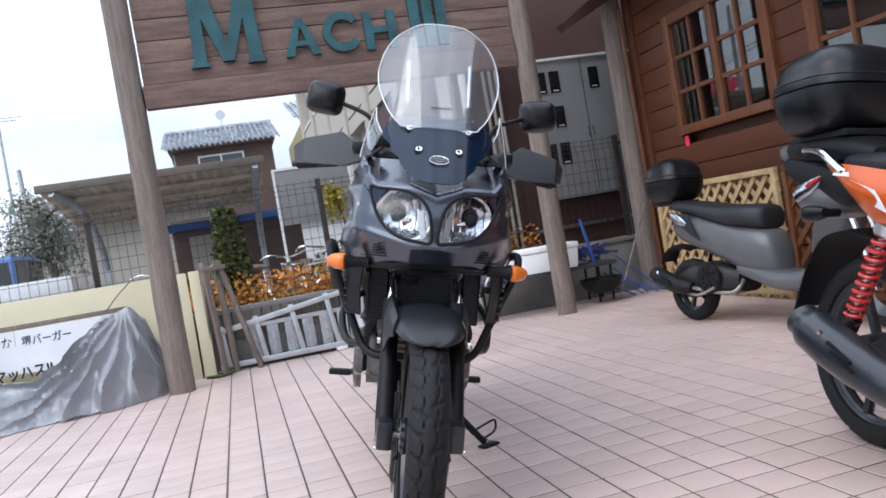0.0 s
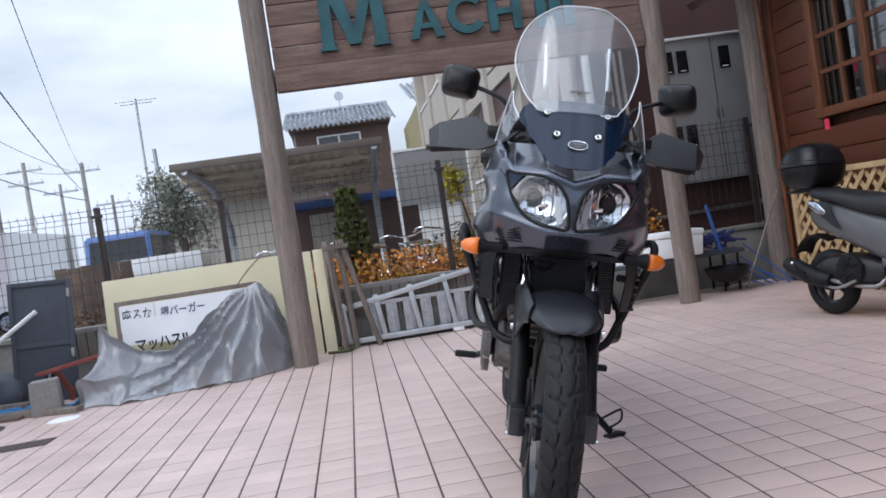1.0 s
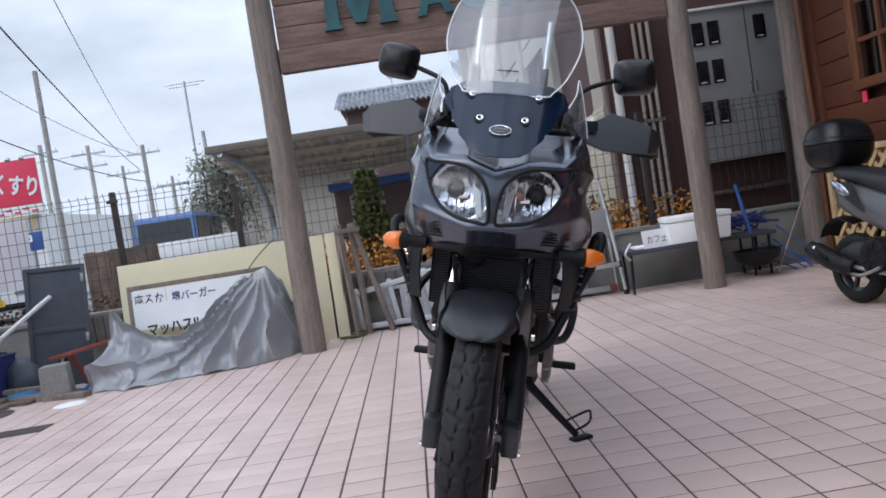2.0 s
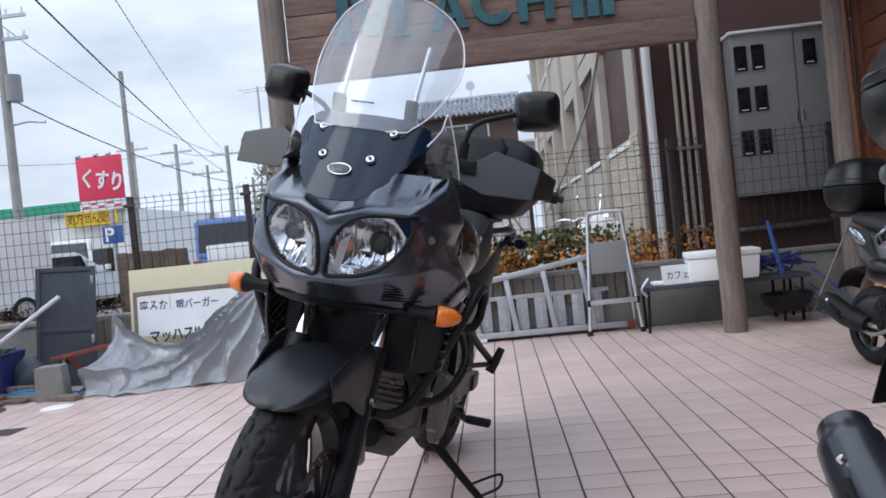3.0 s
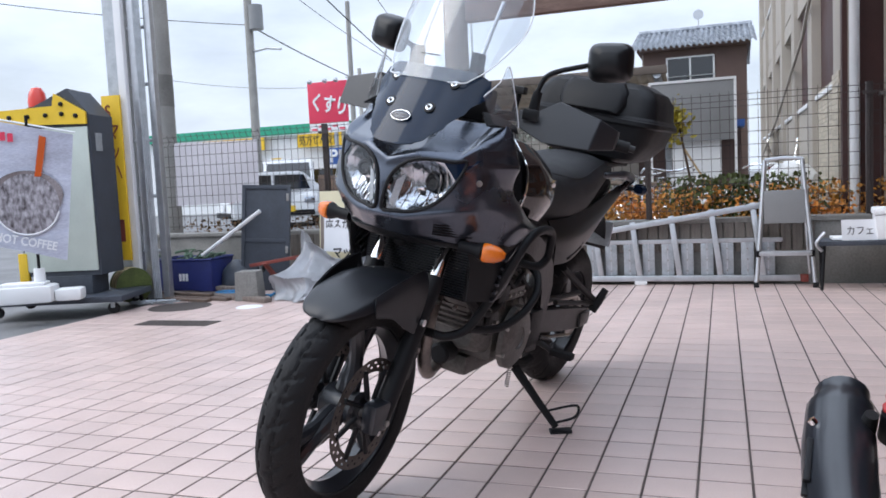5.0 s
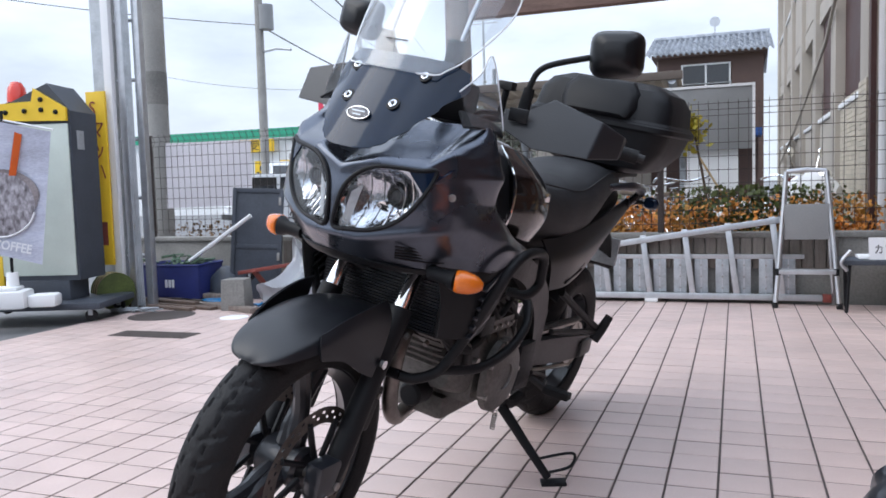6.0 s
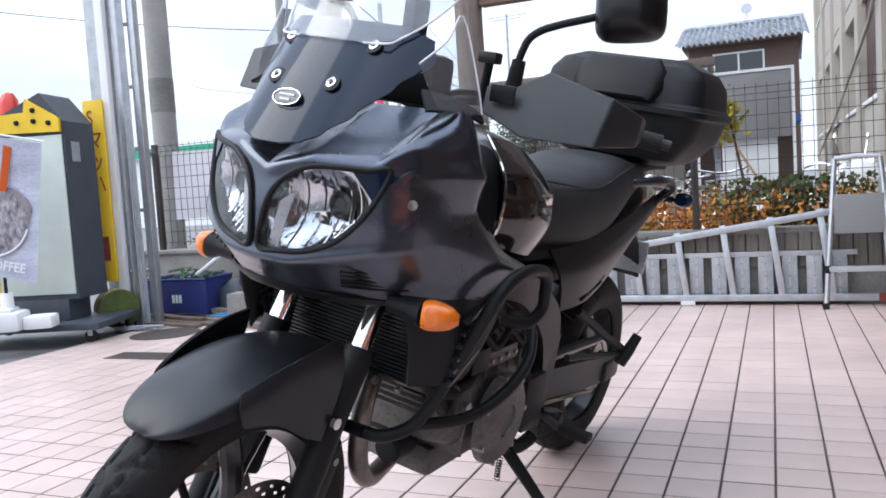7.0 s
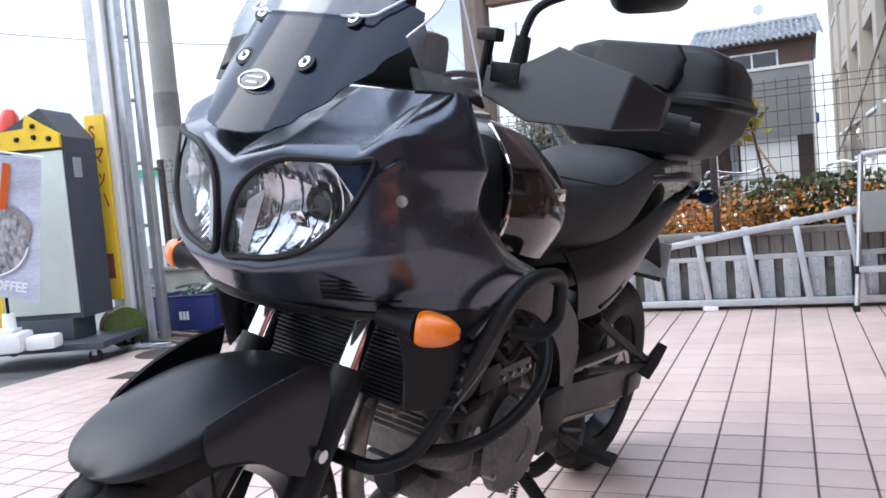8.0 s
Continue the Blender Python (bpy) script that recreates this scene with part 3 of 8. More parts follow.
cab = thing("meter_cabinet", "grey steel cabinet with rows of black meter windows", "cabinet", pose(0, 7.30, 0))
part("body", box(3.40, 4.48, 0.0, 0.24, 1.02, 2.44, 0.008), "box_grey", cab)
part("lid", box(3.38, 4.5, -0.02, 0.245, 2.44, 2.465, 0.004), "white", cab)
part("seam", box(3.93, 3.936, -0.003, 0.0, 1.05, 2.42), "matte_black", cab)
for x in (3.90, 3.955):
    part("handle", box(x, x + 0.012, -0.02, 0.0, 1.62, 1.72, 0.003), "chrome", cab)
for x, z in ((3.47, 2.22), (3.62, 2.22), (3.47, 1.86), (3.62, 1.86), (3.47, 1.48), (3.62, 1.48), (4.06, 2.22)):
    mw = part("meter_window", box(x - 0.055, x + 0.055, -0.012, 0.0, z - 0.11, z + 0.11, 0.004), "dark_glass", cab, "black meter window")
    part("meter", box(x - 0.035, x + 0.035, -0.016, -0.012, z - 0.06, z + 0.05, 0.002), "matte_black", mw)
    part("plate", box(x - 0.03, x + 0.03, -0.016, -0.012, z - 0.095, z - 0.085), "paper", mw)

# ---- beige apartment building, receding ----
beige = thing("beige_apartments", "beige rendered apartment block with recessed balconies and tiled base", "building", pose(2.62, 7.75, 0))
part("wall", box(0.25, 6.0, 0.2, 15.0, -0.03, 9.0), "beige", beige)
for k, y in enumerate((0.0, 2.3, 4.6, 7.0, 9.4, 12.0, 14.6)):
    part("pillar", box(-0.0, 0.5, y, y + 0.45, -0.03, 9.0, 0.01), "beige", beige)
for k in range(4):
    z = 1.72 + k * 2.6
    part("balcony_front", box(0.06, 0.2, 0.45, 14.6, z - 1.05, z - 0.06), "beige", beige)
    part("coping", box(0.03, 0.23, 0.45, 14.6, z - 0.055, z, 0.008), "white", beige)
    part("slab", box(0.05, 0.4, 0.45, 14.6, z + 1.25, z + 1.5), "beige", beige)
MAT["clad"] = material("cream_tile_cladding", (0.58, 0.52, 0.42), 0.6, vary=0.15, scale=8, island=0.12)
bm = bmesh.new()
for j in range(36):
    for i in range(3):
        box(-0.012, 0.0, 0.0 + i * 0.15, 0.145 + i * 0.15, 0.1 + j * 0.046, 0.14 + j * 0.046, 0, bm)
    for i in range(10):
        box(0.048, 0.06, 0.46 + i * 0.18, 0.63 + i * 0.18, 0.1 + j * 0.046, 0.14 + j * 0.046, 0, bm)
tagged(part("cladding", bm, "clad", beige, "small cream cladding tiles", smooth=0), kind="stuff")
for y in (1.3, 3.5, 5.9, 8.2, 10.8, 13.4):
    for z in (2.3, 4.9):
        part("window", box(0.235, 0.25, y - 0.5, y + 0.5, z - 0.2, z + 1.3), "dark_glass", beige)
part("cable", tube([(-0.03, 0.2, 3.4), (-0.03, 3.0, 2.5), (-0.03, 8.0, 1.8), (-0.03, 14, 1.2)], 0.02, 6), "beige", beige)

# ---- things beyond the fence ----
def tiled_roof(x0, x1, y0, y1, z0, z1, cols=22, rows=9):
    """Rows of half-round roof tiles on a slope that rises with y."""
    bm = bmesh.new()
    for i in range(cols):
        for j in range(rows):
            a, b = x0 + (x1 - x0) * i / cols, x0 + (x1 - x0) * (i + 1) / cols
            ya, yb = y0 + (y1 - y0) * j / rows, y0 + (y1 - y0) * (j + 1.12) / rows
            za, zb = z0 + (z1 - z0) * j / rows, z0 + (z1 - z0) * (j + 1.12) / rows
            rows_v = []
            for y, z in ((ya, za + 0.06), (yb, zb)):
                rows_v.append([bm.verts.new((a + (b - a) * k / 5, y, z + 0.07 * math.sin(math.pi * (k / 5) * 1.7))) for k in range(6)])
            for k in range(5):
                bm.faces.new((rows_v[0][k], rows_v[0][k + 1], rows_v[1][k + 1], rows_v[1][k]))
            low_v = [bm.verts.new((v.co.x, v.co.y, v.co.z - 0.09)) for v in rows_v[0]]
            for k in range(5):
                bm.faces.new((low_v[k], low_v[k + 1], rows_v[0][k + 1], rows_v[0][k]))
    return bm


house = thing("tiled_house", "two-storey house with brown walls and a silver tiled roof", "house", pose(0, 38, 0))
part("wall", box(-1.65, 2.75, 0.0, 7.0, -0.03, 6.5), "house_wall", house)
part("side_wall", box(-1.75, -1.66, 0.5, 7.0, -0.03, 6.4), "beige", house)
roof = part("roof", tiled_roof(-2.15, 3.15, -0.7, 3.2, 6.5, 7.75), "roof_tile", house, "silver-grey tiled roof")
part("ridge", tube([(-2.1, 3.2, 7.8), (3.1, 3.2, 7.8)], 0.14, 8), "roof_tile", roof)
part("back_slope", sheet([[(-2.1, 3.2, 7.72), (3.1, 3.2, 7.72)], [(-2.1, 7.6, 6.5), (3.1, 7.6, 6.5)]], 2, 0.08), "roof_tile", roof)
part("gable", prism([(-1.9, 6.4), (2.9, 6.4), (2.9, 6.55), (-1.9, 6.55)], -0.4, 6.9), "house_wall", house)
win = part("window", box(-0.66, 1.42, -0.06, 0.0, 4.9, 6.1, 0.02), "white", house, "white-framed sliding window")
part("pane", box(-0.58, 0.34, -0.075, -0.061, 4.98, 6.02), "dark_glass", win)
part("pane", box(0.42, 1.34, -0.075, -0.061, 4.98, 6.02), "dark_glass", win)
part("rail", tube([(-0.7, -0.25, 5.2), (1.45, -0.25, 5.2)], 0.03, 6), "alu", win)
part("aerial", tube([(0.7, 3.2, 7.8), (0.7, 3.2, 8.7)], 0.03, 6), "alu", house)
part("dish", lathe([(0.02, 0), (0.14, 0.04), (0.24, 0.12)], 16, pose(0.7, 3.0, 8.4, 90, 0, 0)), "alu", house)
house2 = thing("olive_house", "narrow olive-plastered house with a tiled roof", "house", pose(3.5, 30, 0))
MAT["olive"] = material("olive_plaster", (0.33, 0.29, 0.16), 0.85, vary=0.15, scale=1.5)
part("wall", box(0.0, 3.0, 0, 8, -0.03, 5.9), "olive", house2)
part("roof", tiled_roof(-0.35, 3.2, -0.4, 3.5, 5.9, 7.2, 14, 7), "roof_tile", house2, "silver-grey tiled roof")
for z in (2.0, 4.2):
    part("window", box(0.3, 1.1, -0.08, 0, z, z + 1.0, 0.02), "house_wall", house2)

# carport
carport = thing("carport", "tan corrugated carport with a bronze fascia on steel posts", "carport", pose(0, 12.7, 0))
CW = (-2.44, 0.86)
part("fascia", box(CW[0] - 0.04, CW[1] + 0.03, -0.06, 0.02, 2.44, 2.56, 0.01), "carport_edge", carport)
rows = []
for j in range(2):
    rows.append([(CW[0] + (CW[1] - CW[0]) * k / 80, 0.02 + 2.9 * j, 2.46 - 0.42 * j + 0.02 * math.sin(k * 1.57)) for k in range(81)])
part("roof_sheet", sheet(rows, 1, 0.01), "carport_roof", carport)
for y in (0.45, 1.1, 1.8, 2.5):
    part("purlin", box(CW[0], CW[1], y, y + 0.05, 2.36 - 0.145 * y, 2.42 - 0.145 * y), "carport_roof", carport)
for x in (CW[0] + 0.42, CW[1] - 0.12):
    part("arm", tube([(x - 0.25 * (x < 0), -0.02, 2.43), (x, 0.8, 2.2), (x, 2.0, 1.75), (x, 2.4, 1.2)], 0.06, 10, soft=4), "galv", carport)
    part("post", box(x - 0.05, x + 0.05, 2.35, 2.45, -0.03, 1.6), "galv", carport)
shed = thing("storage_shed", "low dark shed with a blue awning behind the fence", "shed", pose(0, 16.2, 0))
part("wall", box(-0.9, 2.0, 0, 2.5, -0.03, 1.95), "house_wall", shed)
part("awning", box(-0.95, 2.05, -0.6, 0.05, 1.72, 1.86, 0.01), "blue", shed, "blue corrugated awning")
part("door", box(-0.6, 0.1, -0.03, 0.0, 0.0, 1.6), "beige", shed)
wall2 = thing("grey_house", "low grey house with a tiled roof far behind the carport", "house", pose(-5.2, 27, 0))
part("wall", box(-0.6, 4.8, 0, 5, -0.03, 2.9), "beige", wall2)
part("roof", tiled_roof(-1.1, 5.3, -0.7, 3.0, 2.85, 4.1, 20, 6), "roof_tile", wall2, "grey tiled roof")

# grey board on posts with a white sheet below
panel = thing("board_sign_back", "back of a large grey board framed in white", "board", pose(0, 10.1, 0))
part("sheet", box(0.84, 1.80, -0.02, 0.02, 1.30, 2.0, 0.004), "box_grey", panel)
for b in ((0.82, 0.85, -0.03, 0.03, 0.3, 2.03), (1.79, 1.82, -0.03, 0.03, 0.0, 2.03), (0.85, 1.79, -0.03, 0.03, 2.0, 2.03)):
    part("frame", box(*b), "white", panel)
part("lower_sheet", box(1.08, 1.64, 0.05, 0.07, 0.75, 1.32), "white", panel, "pale blue-white sheet")
part("foot", box(0.80, 0.88, -0.05, 0.05, -0.03, 0.3), "concrete", panel)

# ---- street ----
store = thing("drugstore", "long white single-storey store with a green roof edge and yellow banners", "shop", pose(0, 34, 0))
part("wall", box(-34, -14.7, 0, 12, -0.03, 3.6), "white", store)
part("fascia", box(-34.2, -14.5, -0.3, 0.0, 3.62, 4.05), "green", store, "green fascia")
# dark sheet that puts the shade of the store front into colour
part("shadow_gap", box(-19.0, -15.4, -0.05, 0.0, 0.0, 1.9), "dark_glass", store, "dark panel for the shaded gap in the store front")


def bar_writing(parent, x0, x1, z0, z1, y, n, mat="ink"):
    """Plain bars in place of writing that cannot be read."""
    for k in range(n):
        w = (x1 - x0) / n
        b = x0 + k * w
        part("bar", box(b + 0.1 * w, b + 0.85 * w, y - 0.012, y, z0 + (0.55 if k % 2 else 0.2) * (z1 - z0), z0 + (0.8 if k % 2 else 0.45) * (z1 - z0)), mat, parent, smooth=0)


for x0, x1 in ((-22.8, -19.0), (-17.2, -14.9)):
    b = part("banner", box(x0, x1, -0.4, -0.36, 2.95, 3.55), "yellow", store, "yellow banner with black writing")
    letters("処方せん受付", 0.52, 0.01, "ink", b, "writing", Matrix.Translation((x0 + 0.1, -0.41, 3.08)), wide=(x1 - x0) / 3.4)
for x in (-18.4, -17.1):
    f = thing("flag_banner", "narrow yellow flag banner with black writing on a pole", "banner", pose(x, 31, 0), "flag banners")
    part("cloth", box(0, 0.5, -0.01, 0.01, 0.9, 2.4), "yellow", f)
    part("pole", tube([(-0.03, 0, -0.03), (-0.03, 0, 2.5)], 0.02, 6), "white", f)
    bar_writing(f, 0.08, 0.42, 1.0, 1.6, -0.012, 2)
    bar_writing(f, 0.08, 0.42, 1.6, 2.3, -0.012, 2)
ks = thing("pharmacy_sign", "crimson roadside sign with white kana on a steel pole", "sign", pose(-14.80, 30.5, 0))
part("panel", box(0, 1.8, -0.08, 0.08, 3.72, 5.42, 0.02), "kusuri", ks)
part("strip", box(0, 1.8, -0.07, 0.07, 3.32, 3.70), "white", ks)
letters("くすり", 0.80, 0.02, "white", ks, "writing", Matrix.Translation((0.07, -0.10, 4.36)) @ Matrix.Rotation(radians(11), 4, "Y"), wide=0.74, bold=0.022)
bar_writing(ks, 0.1, 1.7, 3.35, 3.68, -0.072, 5, "kusuri")
part("pole", tube([(1.2, 0.0, -0.03), (1.2, 0.0, 3.3)], 0.09, 10), "galv", ks)
for x in (0.3, 1.0, 1.5):
    part("lamp", lathe([(0.02, 0), (0.09, 0.05), (0.1, 0.16)], 12, pose(x, -0.35, 5.5, 150, 0, 0)), "galv", ks)
pk = thing("parking_sign", "square blue and white parking sign beside the store", "sign", pose(-13.7, 29.8, 0))
part("panel", box(0, 0.8, -0.03, 0.03, 1.95, 2.62, 0.01), "blue", pk)
letters("P", 0.72, 0.01, "white", pk, "writing", Matrix.Translation((0.10, -0.04, 2.05)), bold=0.02)
part("pole", tube([(0.4, 0.05, -0.03), (0.4, 0.05, 2.6)], 0.04, 8), "galv", pk)
sh = thing("lilac_sheet", "pale lilac plastic sheet hung behind the mesh fence", "sheet", pose(0, FENCE_Y + 0.05, 0))
part("cloth", sheet([[(-3.88, 0, 1.50), (-3.4, 0.015, 1.49), (-2.86, 0, 1.48)], [(-3.9, 0.01, 1.15), (-3.4, 0.0, 1.15), (-2.87, 0.012, 1.14)], [(-3.9, 0, 0.83), (-3.4, 0.012, 0.84), (-2.88, 0, 0.84)]], 6, 0.003), "lilac", sh)


def utility_pole(x, y, h, r, label, arms=1):
    p = thing("utility_pole", label, "pole", pose(x, y, 0), "utility poles")
    part("pole", tube([(0, 0, -0.03), (0, 0, h * 0.5), (0, 0, h)], [r, r * 0.9, r * 0.8], 14), "pole", p)
    for k in range(arms):
        part("crossarm", box(-0.9, 0.9, -0.05, 0.05, h - 0.5 - 0.7 * k, h - 0.4 - 0.7 * k), "galv", p)
        for s in (-0.8, -0.3, 0.3, 0.8):
            part("insulator", tube([(s, 0, h - 0.4 - 0.7 * k), (s, 0, h - 0.22 - 0.7 * k)], 0.04, 8), "white", p)
    return p


up = utility_pole(-13.4, 24, 9.5, 0.16, "tall grey concrete utility pole with a transformer and cross arms", 2)
part("transformer", tube([(0.35, -0.1, 6.4), (0.35, -0.1, 7.2)], 0.24, 14), "box_grey", up)
part("lamp_arm", tube([(0.1, 0, 5.7), (0.7, -0.1, 5.75), (1.3, -0.2, 5.65)], 0.04, 8), "galv", up)
utility_pole(-9.60, 23.8, 6.9, 0.09, "slim grey utility pole far along the street", 0)
utility_pole(-13.2, 44, 7.2, 0.14, "grey utility pole far along the street")
utility_pole(-16.1, 44, 7.6, 0.13, "grey utility pole far along the street", 2)
utility_pole(-14.6, 44.5, 6.3, 0.10, "grey utility pole far along the street")
utility_pole(-18.6, 44, 8.0, 0.14, "grey utility pole far along the street")
utility_pole(-11.9, 44, 5.3, 0.10, "grey utility pole far along the street")
near_pole = thing("concrete_pole", "thick mottled concrete pole just behind the fence", "pole", pose(-4.32, 7.62, 0))
part("pole", tube([(0, 0, -0.03), (0, 0, 5.0), (0, 0, 9.0)], [0.125, 0.12, 0.11], 20), "pole", near_pole)
part("band", tube([(0, 0, 1.95), (0, 0, 2.3)], 0.127, 20), "concrete", near_pole)
mast = thing("aerial_mast", "slim television aerial mast behind the carport", "aerial", pose(-4.95, 22, 0))
part("mast", tube([(0, 0, -0.03), (0.0, 0, 5.6)], 0.035, 6), "galv", mast)
for k, w in enumerate((0.55, 0.42)):
    part("element", tube([(-w, 0, 5.55 - 0.08 * k), (w, 0, 5.55 - 0.08 * k)], 0.014, 5), "galv", mast)
part("stay", tube([(0.35, 0, -0.03), (0.28, 0, 4.2)], 0.06, 6), "galv", mast)


def cable(a, b, sag, r=0.013):
    a, b = Vector(a), Vector(b)
    bm = tube([a.lerp(b, k / 14) - Vector((0, 0, sag * 4 * (k / 14) * (1 - k / 14))) for k in range(15)], r, 5)
    return solid("power_cable", bm, "wire", "black overhead cable slung between street poles", "cable", group="overhead cables")


cable((-30, 14, 11.5), (-13.4, 24, 8.9), 0.5)
cable((-30, 14, 9.6), (-13.4, 24, 6.6), 0.5)
cable((-13.4, 24, 6.6), (-13.2, 44, 5.2), 0.4, 0.022)
cable((-13.4, 24, 8.9), (-13.2, 44, 6.6), 0.6)
cable((-3.6, 7, 4.53), (-13.2, 44, 5.6), 0.3, 0.014)
cable((-3.0, 8, 4.9), (-13.2, 44, 6.9), 0.5, 0.007)
cable((-13.2, 44, 6.8), (-16.1, 44, 7.2), 0.2)
cable((-16.1, 44, 7.2), (-30, 40, 8.0), 0.6)


def car(name, label, m, paint, length, height, van=False, width=1.48):
    """A small car: body, cabin with glass, lamps and four wheels; its nose points to +x."""
    c = thing(name, label, "car", m)
    L, w = length / 2, width / 2
    low = [(-L, 0.28), (-L - 0.02, 0.6), (-L + 0.06, 0.95), (L * 0.35, 0.98), (L - 0.12, 0.84), (L, 0.6), (L - 0.02, 0.28)]
    if van:
        low = [(-L, 0.28), (-L - 0.02, 0.7), (-L + 0.02, 1.05), (L * 0.62, 1.05), (L - 0.06, 0.92), (L, 0.6), (L - 0.02, 0.28)]
    bm = prism(low, -w, w)
    bmesh.ops.bevel(bm, geom=bm.edges[:], offset=0.07, segments=3, affect="EDGES")
    body = part("body", bm, paint, c)
    top = [(-L + 0.10, 0.93), (-L + 0.32, height), (L * 0.05, height), (L * 0.42, 0.95)]
    if van:
        top = [(-L + 0.04, 1.0), (-L + 0.12, height), (L * 0.40, height), (L * 0.66, 1.02)]
    bm = prism(top, -w + 0.06, w - 0.06)
    bmesh.ops.bevel(bm, geom=bm.edges[:], offset=0.05, segments=3, affect="EDGES")
    cab = part("cabin", bm, paint, c)
    mid = (top[1][0] + top[2][0]) / 2
    for s in (-1, 1):
        y0, y1 = sorted((s * (w - 0.061), s * (w - 0.045)))
        for a, b in ((top[1][0] + 0.06, mid - 0.04), (mid + 0.04, top[2][0] + 0.05)):
            part("side_window", prism([(a, 1.02 if not van else 1.08), (b + (0.16 if b > mid + 0.1 else 0), 1.02 if not van else 1.08), (b, height - 0.1), (a + 0.02, height - 0.1)], y0, y1), "dark_glass", cab)
    for (xa, za), (xb, zb), nm in ((top[0], top[1], "rear_window"), (top[3], top[2], "windscreen")):
        d = 0.008 if nm == "windscreen" else -0.008
        pa, pb = Vector((xa, 0, za)).lerp(Vector((xb, 0, zb)), 0.16), Vector((xa, 0, za)).lerp(Vector((xb, 0, zb)), 0.86)
        part(nm, sheet([[(pa.x + d, -w + 0.14, pa.z), (pa.x + d, w - 0.14, pa.z)], [(pb.x + d, -w + 0.17, pb.z), (pb.x + d, w - 0.17, pb.z)]], 2, 0.01), "dark_glass", cab)
    for s in (-1, 1):
        part("headlight", box(L - 0.10, L + 0.012, s * (w - 0.2) - 0.14, s * (w - 0.2) + 0.14, 0.64, 0.80, 0.02), "reflector", body)
        part("tail_light", box(-L - 0.03, -L + 0.08, s * (w - 0.12) - 0.08, s * (w - 0.12) + 0.08, 0.72, 0.98, 0.02), "red_lens", body)
        part("mirror", box(L * 0.36, L * 0.36 + 0.1, s * (w + 0.09) - 0.08, s * (w + 0.09) + 0.08, 1.0, 1.13, 0.02), paint, c)
        for x in (-L + 0.62, L - 0.62):
            wh = part("wheel", tube([(x, s * (w - 0.17), 0.26), (x, s * (w + 0.005), 0.26)], 0.285, 22), "rubber", c)
            part("rim", tube([(x, s * (w - 0.1), 0.26), (x, s * (w + 0.014), 0.26)], 0.185, 16), "alu", wh)
    for x in (L + 0.004, -L - 0.012):
        part("bumper", box(x - 0.03, x + 0.012, -w + 0.08, w - 0.08, 0.32, 0.46, 0.012), "matte_black", body)
        part("plate", box(x + 0.012, x + 0.018, -0.16, 0.16, 0.42, 0.58), "yellow" if van else "paper", body) if x > 0 else part("plate", box(x - 0.036, x - 0.03, -0.16, 0.16, 0.5, 0.66), "paper", body)
    return c


car("white_van", "white boxy small van standing in the street behind the fence", pose(-10.0, 20.2, -0.03, 0, 0, -62), "car_white", 3.3, 1.85, True)
car("hatchback", "white rounded hatchback seen from behind in the street", pose(-9.6, 19.5, -0.03, 0, 0, 48), "car_white", 3.7, 1.5, False, 1.6)
car("blue_van", "blue small van parked nose-in beyond the fence", pose(-4.75, 19.0, -0.03, 0, 0, 90), "car_blue", 3.3, 1.88, True)
tr = thing("truck_bed", "white tipped bed of a small flat truck beyond the fence", "truck", pose(-3.5, 15.2, 0))
part("bed", box(-0.85, 0.85, -0.05, 0.05, 0.85, 1.22, 0.02), "car_white", tr)
part("side", box(0.75, 0.85, 0.05, 1.6, 0.85, 1.22, 0.02), "car_white", tr)
for x in (-0.6, 0.6):
    part("wheel", tube([(x, 0.2, 0.25), (x, 0.4, 0.25)], 0.28, 16), "rubber", tr)
part("chassis", box(-0.75, 0.75, 0.05, 1.6, 0.5, 0.85, 0.02), "matte_black", tr)

# ---- left corner of the forecourt ----
cream = solid("cream_board", box(-2.05, -0.24, -0.015, 0.015, 0.0, 0.925, 0.004), "cream", "large cream painted board leaning on the fence wall", "board", m=pose(0, 6.87, -0.004, -6, 0, 0))
strip = solid("cream_strip", box(-0.22, -0.12, -0.012, 0.012, 0.0, 0.93, 0.003), "cream", "narrow cream board standing on end beside the gate post", "board", m=pose(0, 6.86, -0.004, -6, 0, 0))


RIDGE = [(-2.16, 0.10), (-2.06, 0.24), (-1.95, 0.54), (-1.86, 0.42), (-1.65, 0.29), (-1.45, 0.27), (-1.25, 0.35), (-1.05, 0.54), (-0.88, 0.69), (-0.67, 0.715), (-0.58, 0.62), (-0.50, 0.42), (-0.46, 0.16)]
FRONT = [(-2.16, 6.16), (-2.0, 5.98), (-1.65, 5.86), (-1.25, 6.0), (-0.82, 6.05), (-0.55, 6.26), (-0.46, 6.42)]
NU, NV = 220, 84


def table_at(x, table):
    for (a, p), (b, q) in zip(table, table[1:]):
        if x <= b:
            t = min(max((x - a) / (b - a), 0), 1)
            return p + (q - p) * t * t * (3 - 2 * t)
    return table[-1][1]


